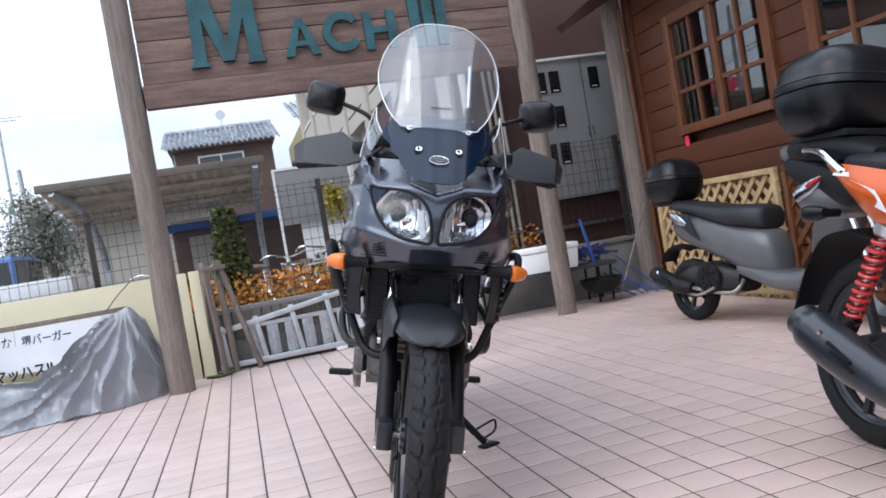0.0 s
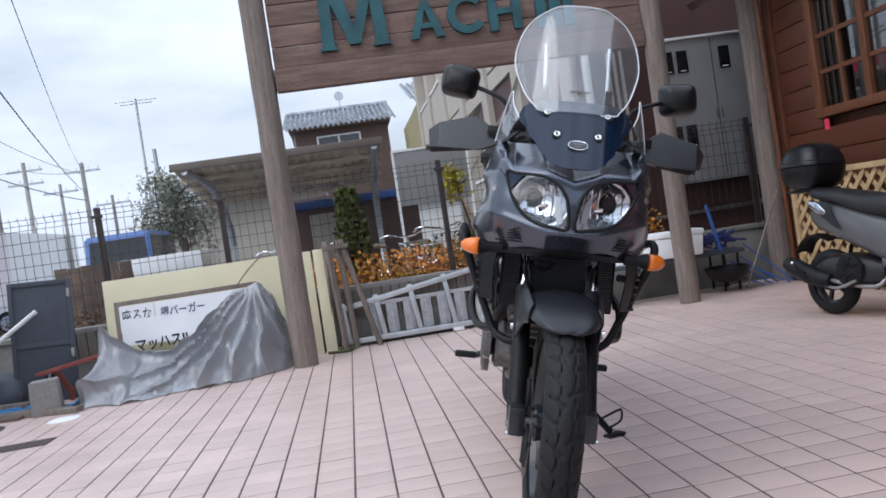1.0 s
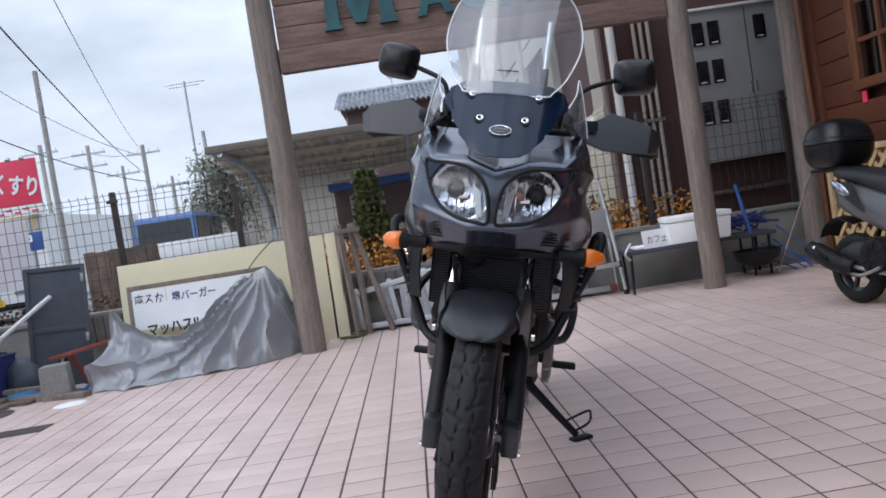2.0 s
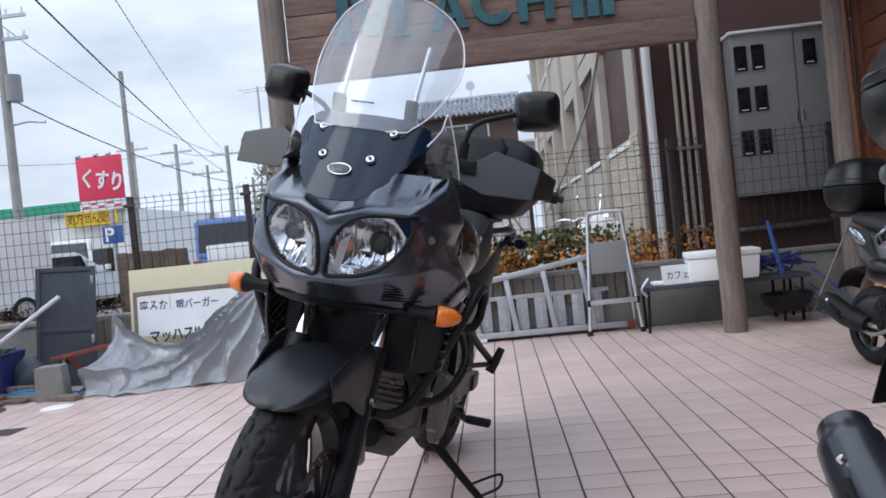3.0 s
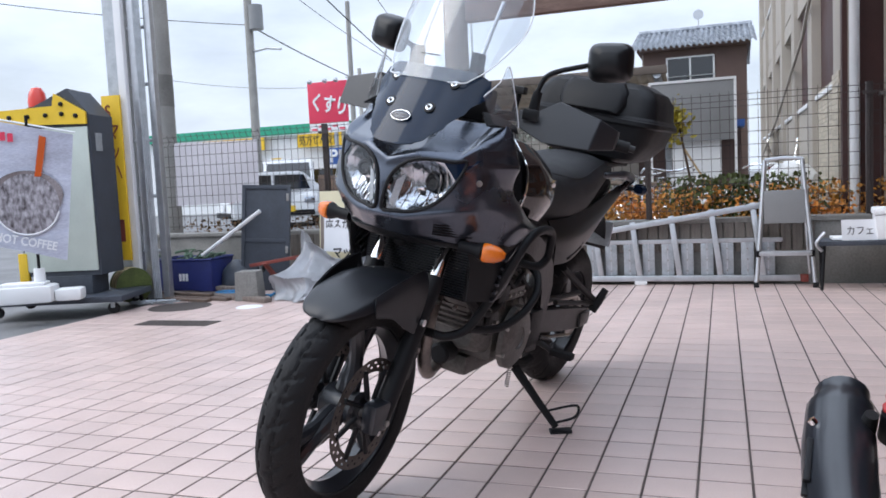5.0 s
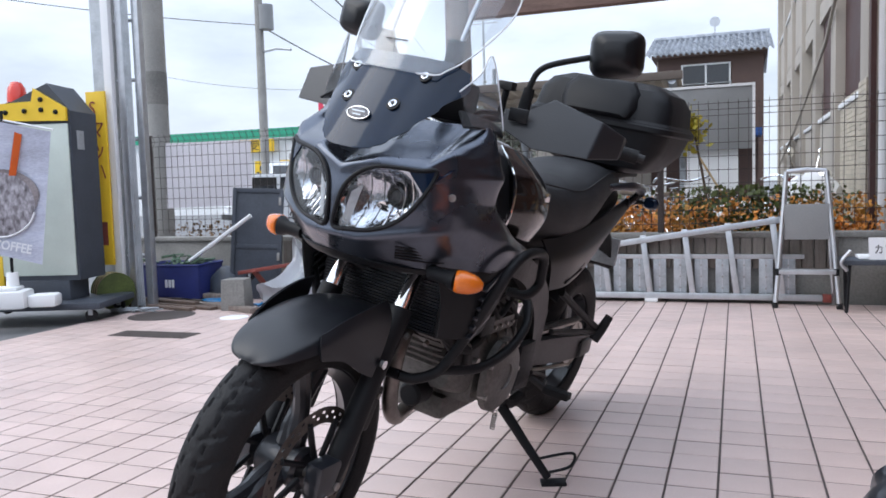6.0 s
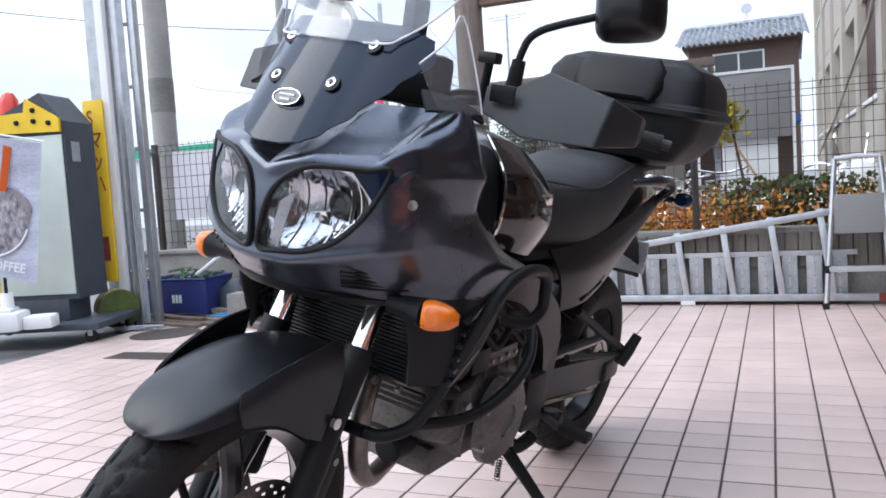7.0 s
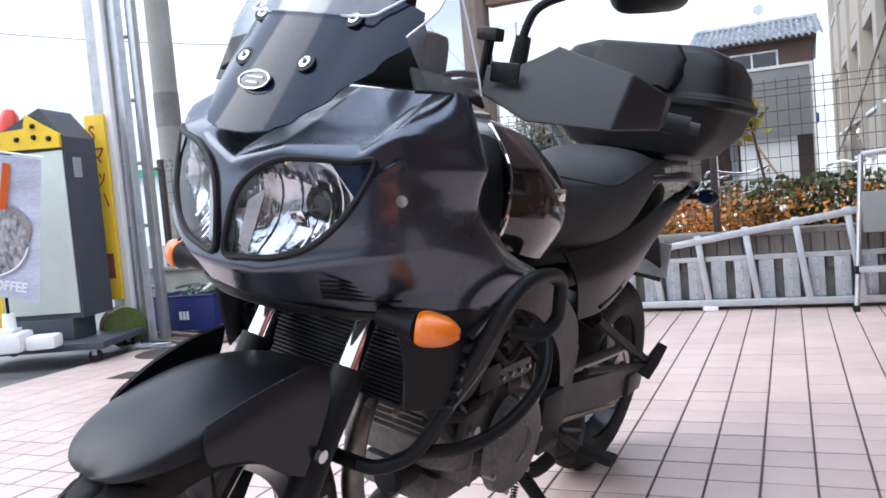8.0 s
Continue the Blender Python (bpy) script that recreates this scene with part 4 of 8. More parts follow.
bm = bmesh.new()
grid = []
for i in range(NU + 1):
    x = -2.16 + 1.70 * i / NU
    h, yf = table_at(x, RIDGE), table_at(x, FRONT)
    col = []
    for j in range(NV + 1):
        v = j / NV
        if v < 0.62:                       # front slope
            t = v / 0.62
            y, z = yf + (6.50 - yf) * t, h * (t ** 0.80 if h > 0.3 else t)
        else:                              # over the ridge and down behind
            t = (v - 0.62) / 0.38
            y, z = 6.50 + 0.22 * t, h * (1 - 0.75 * t)
        # folds run out from the high corner, and the hem lies in small waves
        dx, dv = (x + 0.72) * 1.3, (1 - v / 0.62) if v < 0.62 else 0.0
        around = math.atan2(dv + 0.02, -dx)
        far = math.hypot(dx, dv)
        wob = noise.noise(Vector((x * 2.2, v * 2.5, 0)))
        radial = 1 - abs(math.sin(9.0 * around + 1.5 * wob)) ** 0.6
        hang = 1 - abs(math.sin(11.0 * x + 1.4 * wob + 2.2 * v)) ** 0.7
        tiny = noise.noise(Vector((x * 16, v * 12, 7))) + 0.6 * noise.noise(Vector((x * 31, v * 23, 4)))
        deep = min(1.0, h * 2.2) * (0.17 * radial * min(1.0, far * 1.3) + 0.10 * hang * (1 - v)) * (1 if v < 0.62 else 0.2)
        sag = -0.10 * math.sin(math.pi * min(1, v / 0.62)) * h
        hem = 0.05 * max(0.0, 1 - v * 9) * abs(noise.noise(Vector((x * 7, 0, 1))))
        zz = max(z + sag + 0.35 * deep * min(1, v * 6) + 0.008 * tiny + hem, 0.006 + 0.012 * (1 + tiny) * (v > 0))
        col.append(bm.verts.new((x + 0.03 * wob - 0.25 * deep * (1 - v), y - deep * 0.9 * min(1, 0.35 + v * 4) - 0.008 * tiny, zz)))
    grid.append(col)
for a, b in zip(grid, grid[1:]):
    for j in range(NV):
        bm.faces.new((a[j], a[j + 1], b[j + 1], b[j]))
bmesh.ops.solidify(bm, geom=bm.faces[:], thickness=0.003)
tarp = solid("tarpaulin", bm, "tarp", "crumpled silver tarpaulin draped over a stored sign stand", "tarpaulin", smooth=60)
part("tie_cord", tube([(-0.90, 6.72, 0.70), (-0.80, 6.80, 0.82), (-0.66, 6.93, 0.95)], 0.006, 6, soft=3), "log", tarp, "thin brown tie cord")

easel = thing("sign_stand", "dark wooden sign stand with white hand-lettered cards, half covered", "sign", pose(0, 6.60, 0, -7, 0, 0))
part("top_rail", box(-1.90, -0.72, -0.02, 0.02, 0.70, 0.735, 0.005), "log", easel)
for x in (-1.88, -0.76):
    part("leg", box(x - 0.02, x + 0.02, -0.02, 0.02, 0.0, 0.70, 0.004), "log", easel)
part("brace", tube([(-1.88, 0.02, 0.3), (-1.88, 0.22, -0.06)], 0.012, 6), "log", easel)
MAT["ink_blue"] = material("dark_blue_ink", (0.02, 0.03, 0.12), 0.5)
c1 = part("card", box(-1.86, -1.58, -0.026, -0.021, 0.47, 0.69), "paper", easel, "white card with black writing")
letters("座るな", 0.135, 0.002, "ink", c1, "writing", Matrix.Translation((-1.845, -0.028, 0.545)), wide=0.62)
c2 = part("card", box(-1.57, -0.85, -0.026, -0.021, 0.44, 0.69), "paper", easel, "white card with black writing")
letters("堺バーガー", 0.088, 0.002, "ink_blue", c2, "writing", Matrix.Translation((-1.53, -0.028, 0.565)), wide=0.85, bold=0.001)
c3 = part("card", box(-1.87, -1.0, -0.040, -0.034, 0.28, 0.50, m=Matrix.Rotation(radians(2.5), 4, "Y")), "paper", easel, "white card with black writing")
letters("マッハス!!", 0.115, 0.002, "ink", c3, "writing", Matrix.Translation((-1.76, -0.043, 0.305)) @ Matrix.Rotation(radians(-1.5), 4, "Y"), wide=0.84, bold=0.003)

dark = thing("dark_panel", "dark grey moulded plastic panel standing on edge", "panel", pose(-2.50, 6.60, -0.004, -5, 3, 12))
part("sheet", box(-0.235, 0.235, -0.02, 0.02, 0.0, 1.0, 0.015), "board_black", dark)
for b in ((-0.24, -0.205, -0.032, -0.02, 0.0, 1.01), (0.205, 0.24, -0.032, -0.02, 0.0, 1.01), (-0.205, 0.205, -0.032, -0.02, 0.97, 1.01), (-0.205, 0.205, -0.03, -0.02, 0.46, 0.50)):
    part("rib", box(*b, 0.004), "board_black", dark)
for z in (0.36, 0.86):
    part("hinge", box(0.20, 0.225, -0.037, -0.032, z, z + 0.07, 0.002), "steel", dark)

block = thing("concrete_block", "weathered grey concrete footing block", "block", pose(-2.30, 6.03, 0, 0, 0, 14))
bm = box(-0.105, 0.105, -0.105, 0.105, 0, 0.255, 0.012)
for v in bm.verts:
    k = 1 - 0.35 * v.co.z
    v.co = Vector((v.co.x * k, v.co.y * k, v.co.z)) + 0.004 * noise.noise_vector(v.co * 20)
part("block", bm, "concrete", block)
dolly = thing("red_dolly", "worn red steel dolly frame with small casters, tipped against the sheet", "dolly", pose(0, 0, 0))
part("bar", box(-0.27, 0.27, -0.02, 0.02, -0.016, 0.016, 0.004, m=Matrix.Translation((-2.18, 6.33, 0.31)) @ Matrix.Rotation(radians(-8), 4, "Y") @ Matrix.Rotation(radians(12), 4, "Z")), "red_paint", dolly)
part("bar", box(-0.02, 0.02, -0.02, 0.30, -0.016, 0.016, 0.004, m=Matrix.Translation((-2.30, 6.30, 0.285)) @ Matrix.Rotation(radians(-40), 4, "X")), "red_paint", dolly)
for x, z in ((-2.36, 0.235), (-1.97, 0.29)):
    w = part("caster", tube([(x, 6.315, z), (x, 6.345, z)], 0.032, 16), "rubber", dolly)
    part("fork", box(x - 0.012, x + 0.012, 6.31, 6.35, z, z + 0.05, 0.003), "galv", w)
part("leg", tube([(-2.28, 6.52, 0.10), (-2.30, 6.55, 0.0)], 0.02, 8), "red_paint", dolly)
solid("white_pole", tube([(-3.06, 6.42, 0.36), (-2.474, 6.55, 0.762)], 0.019, 12), "white", "white plastic pole leaning on the clutter", "pole")

for x0, y0, x1, y1, w, z in ((-3.78, 6.22, -2.46, 5.95, 0.10, 0.0), (-3.66, 6.08, -2.62, 5.86, 0.07, 0.0), (-3.50, 6.20, -2.70, 6.02, 0.06, 0.028)):
    length = math.hypot(x1 - x0, y1 - y0)
    plank = box(-length / 2, length / 2, -w / 2, w / 2, 0.0, 0.026, 0.004)
    solid("loose_plank", plank, "old_board", "weathered grey-brown plank lying on the ground", "plank", m=pose((x0 + x1) / 2, (y0 + y1) / 2, z, 0, 0, math.degrees(math.atan2(y1 - y0, x1 - x0))), group="loose planks by the crate")
lean = thing("board_fence", "short fence of weathered brown boards beyond the mesh fence", "fence", pose(-2.74, 9.05, -0.03, 0, 0, 4))
for k in range(6):
    part("board", box(-0.41 + 0.137 * k, -0.278 + 0.137 * k, -0.01, 0.01, 0.0, 1.15 - 0.012 * (k % 2), 0.003), "old_board", lean)
for z in (0.35, 0.92):
    part("rail", box(-0.41, 0.405, 0.012, 0.05, z, z + 0.07, 0.003), "old_board", lean)
rnd = random.Random(31)
bm = bmesh.new()
for k in range(9):
    c, r = Vector((-3.62 + rnd.uniform(-0.16, 0.16), 5.90 + rnd.uniform(-0.10, 0.10), 0.012)), rnd.uniform(0.07, 0.17)
    tube([c + Vector((r * math.cos(a) * rnd.uniform(0.8, 1.2), r * math.sin(a) * 0.6, rnd.uniform(0.0, 0.03))) for a in [2 * math.pi * j / 9 for j in range(8)]], 0.006, 6, bm, soft=4)
solid("cable_tangle", bm, "rubber", "loose tangle of dark cables on the ground", "cables", kind="stuff")

crate = thing("blue_crate", "navy plastic crate heaped with netting and rubbish", "crate", pose(-3.22, 6.50, 0, 0, 0, 4))
for b in ((-0.31, 0.31, -0.20, -0.18, 0.03, 0.33), (-0.31, 0.31, 0.18, 0.20, 0.03, 0.33), (-0.31, -0.29, -0.18, 0.18, 0.03, 0.33), (0.29, 0.31, -0.18, 0.18, 0.03, 0.33), (-0.29, 0.29, -0.18, 0.18, 0.03, 0.05)):
    part("side", box(*b, 0.004), "navy", crate)
part("lip", tube([(-0.31, -0.2, 0.33), (0.31, -0.2, 0.33), (0.31, 0.2, 0.33), (-0.31, 0.2, 0.33)], 0.012, 6, closed=True), "navy", crate)
part("foot", box(-0.28, 0.28, -0.17, 0.17, 0.0, 0.03), "navy", crate)
for k in range(3):
    part("mark", box(-0.04 + 0.035 * k, -0.015 + 0.035 * k, -0.204, -0.2, 0.13, 0.20), "paper", crate)
rnd = random.Random(11)
bm = bmesh.new()
for k in range(90):
    a = Vector((rnd.uniform(-0.27, 0.27), rnd.uniform(-0.16, 0.16), rnd.uniform(0.10, 0.36)))
    tube([a, a + Vector((rnd.uniform(-0.1, 0.1), rnd.uniform(-0.06, 0.06), rnd.uniform(-0.02, 0.07))), a + Vector((rnd.uniform(-0.14, 0.14), rnd.uniform(-0.08, 0.08), rnd.uniform(-0.03, 0.05)))], rnd.uniform(0.005, 0.014), 5, bm, soft=2)
MAT["net"] = material("green_net", (0.12, 0.20, 0.13), 0.7, vary=0.5, scale=9, island=0.6)
tagged(part("netting", bm, "net", crate, "tangled green and white netting"), kind="stuff")
bag = hull([(-0.16, 0.03, 0.0, 0.10), (-0.1, 0.13, 0.0, 0.22), (0.0, 0.15, 0.0, 0.30), (0.1, 0.11, 0.02, 0.26), (0.16, 0.02, 0.08, 0.16)], 20, 4, 2.2)
for v in bag.verts:
    v.co += 0.02 * noise.noise_vector(v.co * 9)
solid("rubbish_bag", bag, "board_black", "dark grey crumpled sack beside the crate", "sack", m=pose(-2.80, 6.60, 0))
for k, (a, b, w) in enumerate((((-3.55, 6.42, 0.02), (-2.02, 5.86, 0.02), 0.045), ((-3.4, 6.28, 0.02), (-2.45, 6.12, 0.02), 0.05), ((-3.5, 6.55, 0.05), (-2.55, 6.33, 0.05), 0.04))):
    a, b = Vector(a), Vector(b)
    d = b - a
    m = Matrix.Translation((a + b) / 2) @ Matrix.Rotation(math.atan2(d.y, d.x), 4, "Z")
    solid("timber", box(-d.length / 2, d.length / 2, -w, w, -0.02, 0.02, 0.004), "log", "grey weathered timber lying on the paving", "timber", m=m, group="timbers")
bm = bmesh.new()
for k in range(3):
    pts = [(-2.62 + 0.12 * math.cos(a + k) * (1 + 0.15 * k), 6.22 + 0.09 * math.sin(a + k), 0.015 + 0.012 * k) for a in [2 * math.pi * j / 14 for j in range(15)]]
    tube(pts, 0.009, 6, bm, soft=3)
tube([(-2.16, 6.12, 0.015), (-2.05, 6.28, 0.10), (-1.97, 6.38, 0.17)], 0.012, 6, bm, soft=4)
tube([(-2.5, 6.2, 0.012), (-2.25, 6.22, 0.012), (-2.12, 6.18, 0.015)], 0.009, 6, bm, soft=4)
solid("blue_hose", bm, "hose", "coils of bright blue hose on the floor", "hose")
reel = thing("hose_reel", "green and brown hose reel on the floor by the sign pole", "hose reel", pose(-3.42, 5.84, 0.16, 0, 0, 60))
for k in range(6):
    part("hose_loop", tube([(0.15 * math.cos(a), -0.06 + 0.024 * k, 0.15 * math.sin(a)) for a in [2 * math.pi * j / 22 for j in range(22)]], 0.012, 6, closed=True), "leaf_green" if k % 2 else "lattice", reel)
for y in (-0.085, 0.085):
    part("flange", tube([(0, y - 0.006, 0), (0, y + 0.006, 0)], 0.16, 24), "leaf_green", reel)

# drains in the floor
d = thing("drain_grate", "rectangular dark brown drain grate set in the tiles", "drain", pose(-2.18, 4.86, 0.002, 0, 0, 2))
part("frame", box(-0.31, 0.31, -0.10, 0.10, -0.004, 0.0015), "drain", d)
for k in range(14):
    part("slot", box(-0.29 + k * 0.043, -0.27 + k * 0.043, -0.085, 0.085, 0.0015, 0.0035), "drain", d)
mh = thing("manhole_cover", "round dark iron manhole cover in the tiles", "manhole cover", pose(-2.72, 5.60, 0.001))
part("cover", lathe([(0.26, -0.003), (0.26, 0.001), (0.23, 0.002), (0.22, 0.0)], 40), "drain", mh)
mh2 = thing("valve_cover", "small round pale cover in the tiles", "cover", pose(-2.05, 5.62, 0.001))
part("cover", lathe([(0.11, -0.003), (0.11, 0.002), (0.09, 0.0025)], 28), "paper", mh2)

# ---- rotating sign on its trolley ----
cart = thing("sign_trolley", "black wooden platform trolley on casters", "trolley", pose(-3.62, 5.35, 0, 0, 0, 20))
part("deck", box(-0.62, 0.55, -0.33, 0.36, 0.10, 0.15, 0.008), "board_black", cart)
for x in (-0.5, 0.45):
    for y in (-0.26, 0.28):
        w = part("caster", tube([(x, y - 0.016, 0.045), (x, y + 0.016, 0.045)], 0.045, 16), "rubber", cart)
        part("fork", box(x - 0.018, x + 0.018, y - 0.022, y + 0.022, 0.05, 0.10, 0.003), "galv", w)
mobile = thing("light_box_sign", "tall black light-box sign with a yellow arrow top and red beacon", "sign", pose(-3.66, 5.40, 0.15, 0, 0, 14))
part("base", box(-0.26, 0.26, -0.14, 0.14, 0.0, 0.16, 0.01), "board_black", mobile)
part("case", prism([(-0.34, 0.16), (0.34, 0.16), (0.34, 1.50), (0.16, 1.72), (-0.34, 1.50)], -0.12, 0.26), "board_black", mobile, smooth=0)
part("lit_panel", box(-0.32, 0.32, -0.135, -0.121, 0.20, 1.40, 0.003), "lens_pale", mobile, "pale green translucent panel")
arrow = part("arrow_top", prism([(-0.46, 1.44), (0.32, 1.42), (0.32, 1.52), (0.06, 1.68), (0.04, 1.58), (-0.44, 1.56)], -0.150, -0.122), "yellow", mobile, "yellow arrow with bulb holes", smooth=0)
for x, z in ((-0.34, 1.50), (-0.18, 1.50), (-0.02, 1.505), (0.12, 1.51), (0.24, 1.49), (0.12, 1.59)):
    part("bulb", lathe([(0.02, 0), (0.018, 0.012), (0.008, 0.02)], 12, pose(x, -0.150, z, 90, 0, 0)), "matte_black", arrow)
part("yellow_foot", box(-0.38, -0.30, -0.14, -0.10, 0.05, 0.36, 0.004), "yellow", mobile)
part("vent", box(0.341, 0.346, -0.05, 0.05, 1.2, 1.35), "galv", mobile)
bc = part("beacon", lathe([(0.075, 0.0), (0.075, 0.05), (0.066, 0.12), (0.04, 0.165), (0.004, 0.178)], 24, pose(-0.16, -0.02, 1.585)), "red_lens", mobile, "red beacon lamp")
MAT["beacon"] = material("red_beacon", (0.75, 0.04, 0.02), 0.25, vary=0.15, coat=0.5)
bc.data.materials[0] = MAT["beacon"]
part("beacon_base", lathe([(0.085, -0.03), (0.085, 0.0), (0.075, 0.004)], 24, pose(-0.16, -0.02, 1.585)), "matte_black", bc)

flag = thing("advert_flag", "printed advertising flag with a coffee cup, on a white weighted stand", "banner", pose(-3.45, 4.88, 0, 0, 0, 30))
part("cloth", sheet([[(-0.30, 0.0, 1.60), (0.0, -0.02, 1.53), (0.32, 0.0, 1.46)], [(-0.30, -0.02, 1.1), (0.0, 0.0, 1.06), (0.27, -0.02, 1.0)], [(-0.34, 0.01, 0.62), (-0.06, -0.02, 0.55), (0.20, 0.0, 0.47)]], 8, 0.003), "banner", flag)
part("cup", lathe([(0.235, 0.0), (0.235, 0.006), (0.21, 0.008)], 40, Matrix.Translation((-0.05, -0.026, 0.93)) @ Matrix.Rotation(radians(90), 4, "X")), "coffee", flag, "printed cup of coffee")
part("cup_body", prism([(-0.05 + 0.27 * math.cos(a), 0.99 + 0.20 * math.sin(a)) for a in [math.pi * k / 20 for k in range(21)]] + [(-0.29, 0.90), (0.19, 0.90)], -0.028, -0.0245), "cup", flag, "printed brown cup")
part("cup_rim", tube([(-0.05 + 0.24 * math.cos(a), -0.036, 0.93 + 0.24 * math.sin(a)) for a in [math.pi * (1.05 + k / 22) for k in range(20)]], 0.007, 6), "paper", flag)
part("stripe", prism([(0.02, 1.14), (0.07, 1.14), (0.13, 1.44), (0.08, 1.46)], -0.034, -0.030), "orange", flag, smooth=0)
for k in range(3):
    part("red_mark", box(-0.26 + 0.055 * k, -0.22 + 0.055 * k, -0.034, -0.03, 1.44 - 0.012 * k, 1.505 - 0.012 * k), "kusuri", flag)
letters("HOT COFFEE", 0.095, 0.003, "paper", flag, "writing", Matrix.Translation((-0.31, -0.036, 0.66)) @ Matrix.Rotation(radians(13), 4, "Y"), wide=0.82, bold=0.002)
part("pole", tube([(-0.02, 0.02, 0.3), (-0.02, 0.02, 1.62)], 0.012, 8), "matte_black", flag)
part("arm", tube([(-0.31, 0.02, 1.615), (0.33, 0.02, 1.475)], 0.008, 8), "white", flag)
part("socket", tube([(-0.02, 0.02, 0.20), (-0.02, 0.02, 0.42)], [0.05, 0.04, 0.03], 14), "white", flag)
st = part("stand", box(-0.36, 0.10, -0.14, 0.12, 0.155, 0.29, 0.03), "white", flag, "white water-filled plastic base")
part("stand_foot", box(0.10, 0.30, -0.08, 0.10, 0.155, 0.25, 0.025), "white", st)
part("stand_ridge", box(-0.30, 0.04, -0.10, 0.08, 0.285, 0.315, 0.012), "white", st)

tower = thing("sign_tower", "steel sign tower of a white column and an aluminium ladder mast", "sign post", pose(0, 0, 0))
part("column", box(-3.60, -3.40, 5.95, 6.10, -0.004, 6.0, 0.01), "galv", tower)
part("column_face", box(-3.44, -3.36, 5.90, 5.948, -0.004, 6.0, 0.006), "white", tower)
for x, y in ((-3.30, 5.98), (-3.14, 6.00)):
    part("rail", box(x - 0.035, x + 0.035, y - 0.03, y + 0.03, -0.004, 6.0, 0.006), "alu", tower)
for k in range(11):
    part("rung", tube([(-3.36, 5.97, 0.45 + 0.5 * k), (-3.14, 6.0, 0.45 + 0.5 * k)], 0.016, 8), "galv", tower)
for k in range(4):
    part("cable", tube([(-3.23 + 0.02 * k, 5.93, 0.02), (-3.25 + 0.02 * k, 5.94, 0.9), (-3.24 + 0.015 * k, 5.94, 3.0), (-3.24, 5.94, 5.5)], 0.008, 5, soft=4), "galv", tower)
yel = thing("yellow_strip_sign", "narrow yellow vertical sign with red writing", "sign", pose(-3.50, 5.86, 0, 0, 0, 8))
part("panel", box(-0.09, 0.09, -0.012, 0.012, 0.38, 1.86, 0.003), "yellow", yel)
for k, ch in enumerate("Sマッハ"):
    letters(ch, 0.17, 0.003, "red_paint", yel, "writing", Matrix.Translation((-0.06, -0.016, 1.66 - 0.18 * k)), wide=0.8)
part("bar", box(-0.06, 0.05, -0.016, -0.012, 0.55, 0.75), "red_paint", yel)
for k in range(5):
    r = random.Random(k)
    solid("loose_cable", tube([(-3.1 + r.uniform(-0.2, 0.2), 5.75 + r.uniform(-0.12, 0.12), 0.008 + 0.006 * j % 0.03) for j in range(6)], 0.006, 5, soft=4), "galv", "thin grey cable lying coiled at the tower foot", "cable")

# ---- ladders against the wall ----
lad = thing("ladder", "tapered aluminium ladder lying on its side along the wall", "ladder", pose(0, 6.93, 0, -4, 0, 0))
X0, X1 = -0.08, 2.02
part("rail", box(X0, X1 + 0.2, -0.03, 0.03, 0.028, 0.075, 0.006), "alu", lad)
a, b = Vector((X0, 0, 0.345)), Vector((X1, 0, 0.655))
d = b - a
part("rail", box(-d.length / 2, d.length / 2, -0.03, 0.03, -0.024, 0.024, 0.006, m=Matrix.Translation((a + b) / 2) @ Matrix.Rotation(-math.atan2(d.z, d.x), 4, "Y")), "alu", lad)
for k in range(7):
    x = X0 + 0.025 + k * 0.325
    part("rung", box(-0.022, 0.022, -0.02, 0.02, 0.0, 0.34 + 0.045 * k, 0.004, m=Matrix.Translation((x + 0.05, 0, 0.06)) @ Matrix.Rotation(radians(-7 if k else -4), 4, "Y")), "alu", lad)
part("foot", box(0.93, 1.03, -0.05, -0.01, 0.0, 0.03, 0.004), "white", lad)
part("end_cap", box(X1 + 0.2, X1 + 0.26, -0.03, 0.03, 0.02, 0.08, 0.006), "red_paint", lad)
deck = thing("scaffold_deck", "aluminium scaffold deck with perforated slats, behind the ladder", "scaffold board", pose(0, 7.0, 0))
part("rail", box(0.18, 2.1, -0.02, 0.01, 0.34, 0.375, 0.004), "alu", deck)
part("rail", box(0.18, 2.1, -0.02, 0.01, 0.02, 0.06, 0.004), "alu", deck)
for k in range(12):
    x = 0.2 + k * 0.158
    sl = part("slat", box(x, x + 0.10, -0.016, 0.0, 0.06, 0.34, 0.004), "galv", deck)
    for j in range(3):
        part("rivet", tube([(x + 0.05, -0.020, 0.11 + 0.09 * j), (x + 0.05, -0.015, 0.11 + 0.09 * j)], 0.007, 6), "steel", sl)
    part("ridge", box(x + 0.045, x + 0.055, -0.019, -0.016, 0.06, 0.34), "alu", sl)
stepl = thing("step_ladder", "small aluminium folding step ladder with a grey platform", "step ladder", pose(2.10, 6.80, 0))
for s in (-1, 1):
    part("leg", tube([(s * 0.135, 0.05, 1.0), (s * 0.215, -0.06, 0.0)], 0.017, 8), "alu", stepl)
    part("leg", tube([(s * 0.135, 0.07, 0.86), (s * 0.20, 0.16, 0.0)], 0.013, 8), "alu", stepl)
    part("foot", box(s * 0.215 - 0.02, s * 0.215 + 0.02, -0.085, -0.04, 0.0, 0.04, 0.004), "rubber", stepl)
    part("joint", box(s * 0.195 - 0.018, s * 0.195 + 0.018, -0.06, -0.02, 0.24, 0.29, 0.004), "matte_black", stepl)
part("handle", tube([(-0.135, 0.05, 1.0), (0, 0.05, 1.012), (0.135, 0.05, 1.0)], 0.016, 10), "alu", stepl)
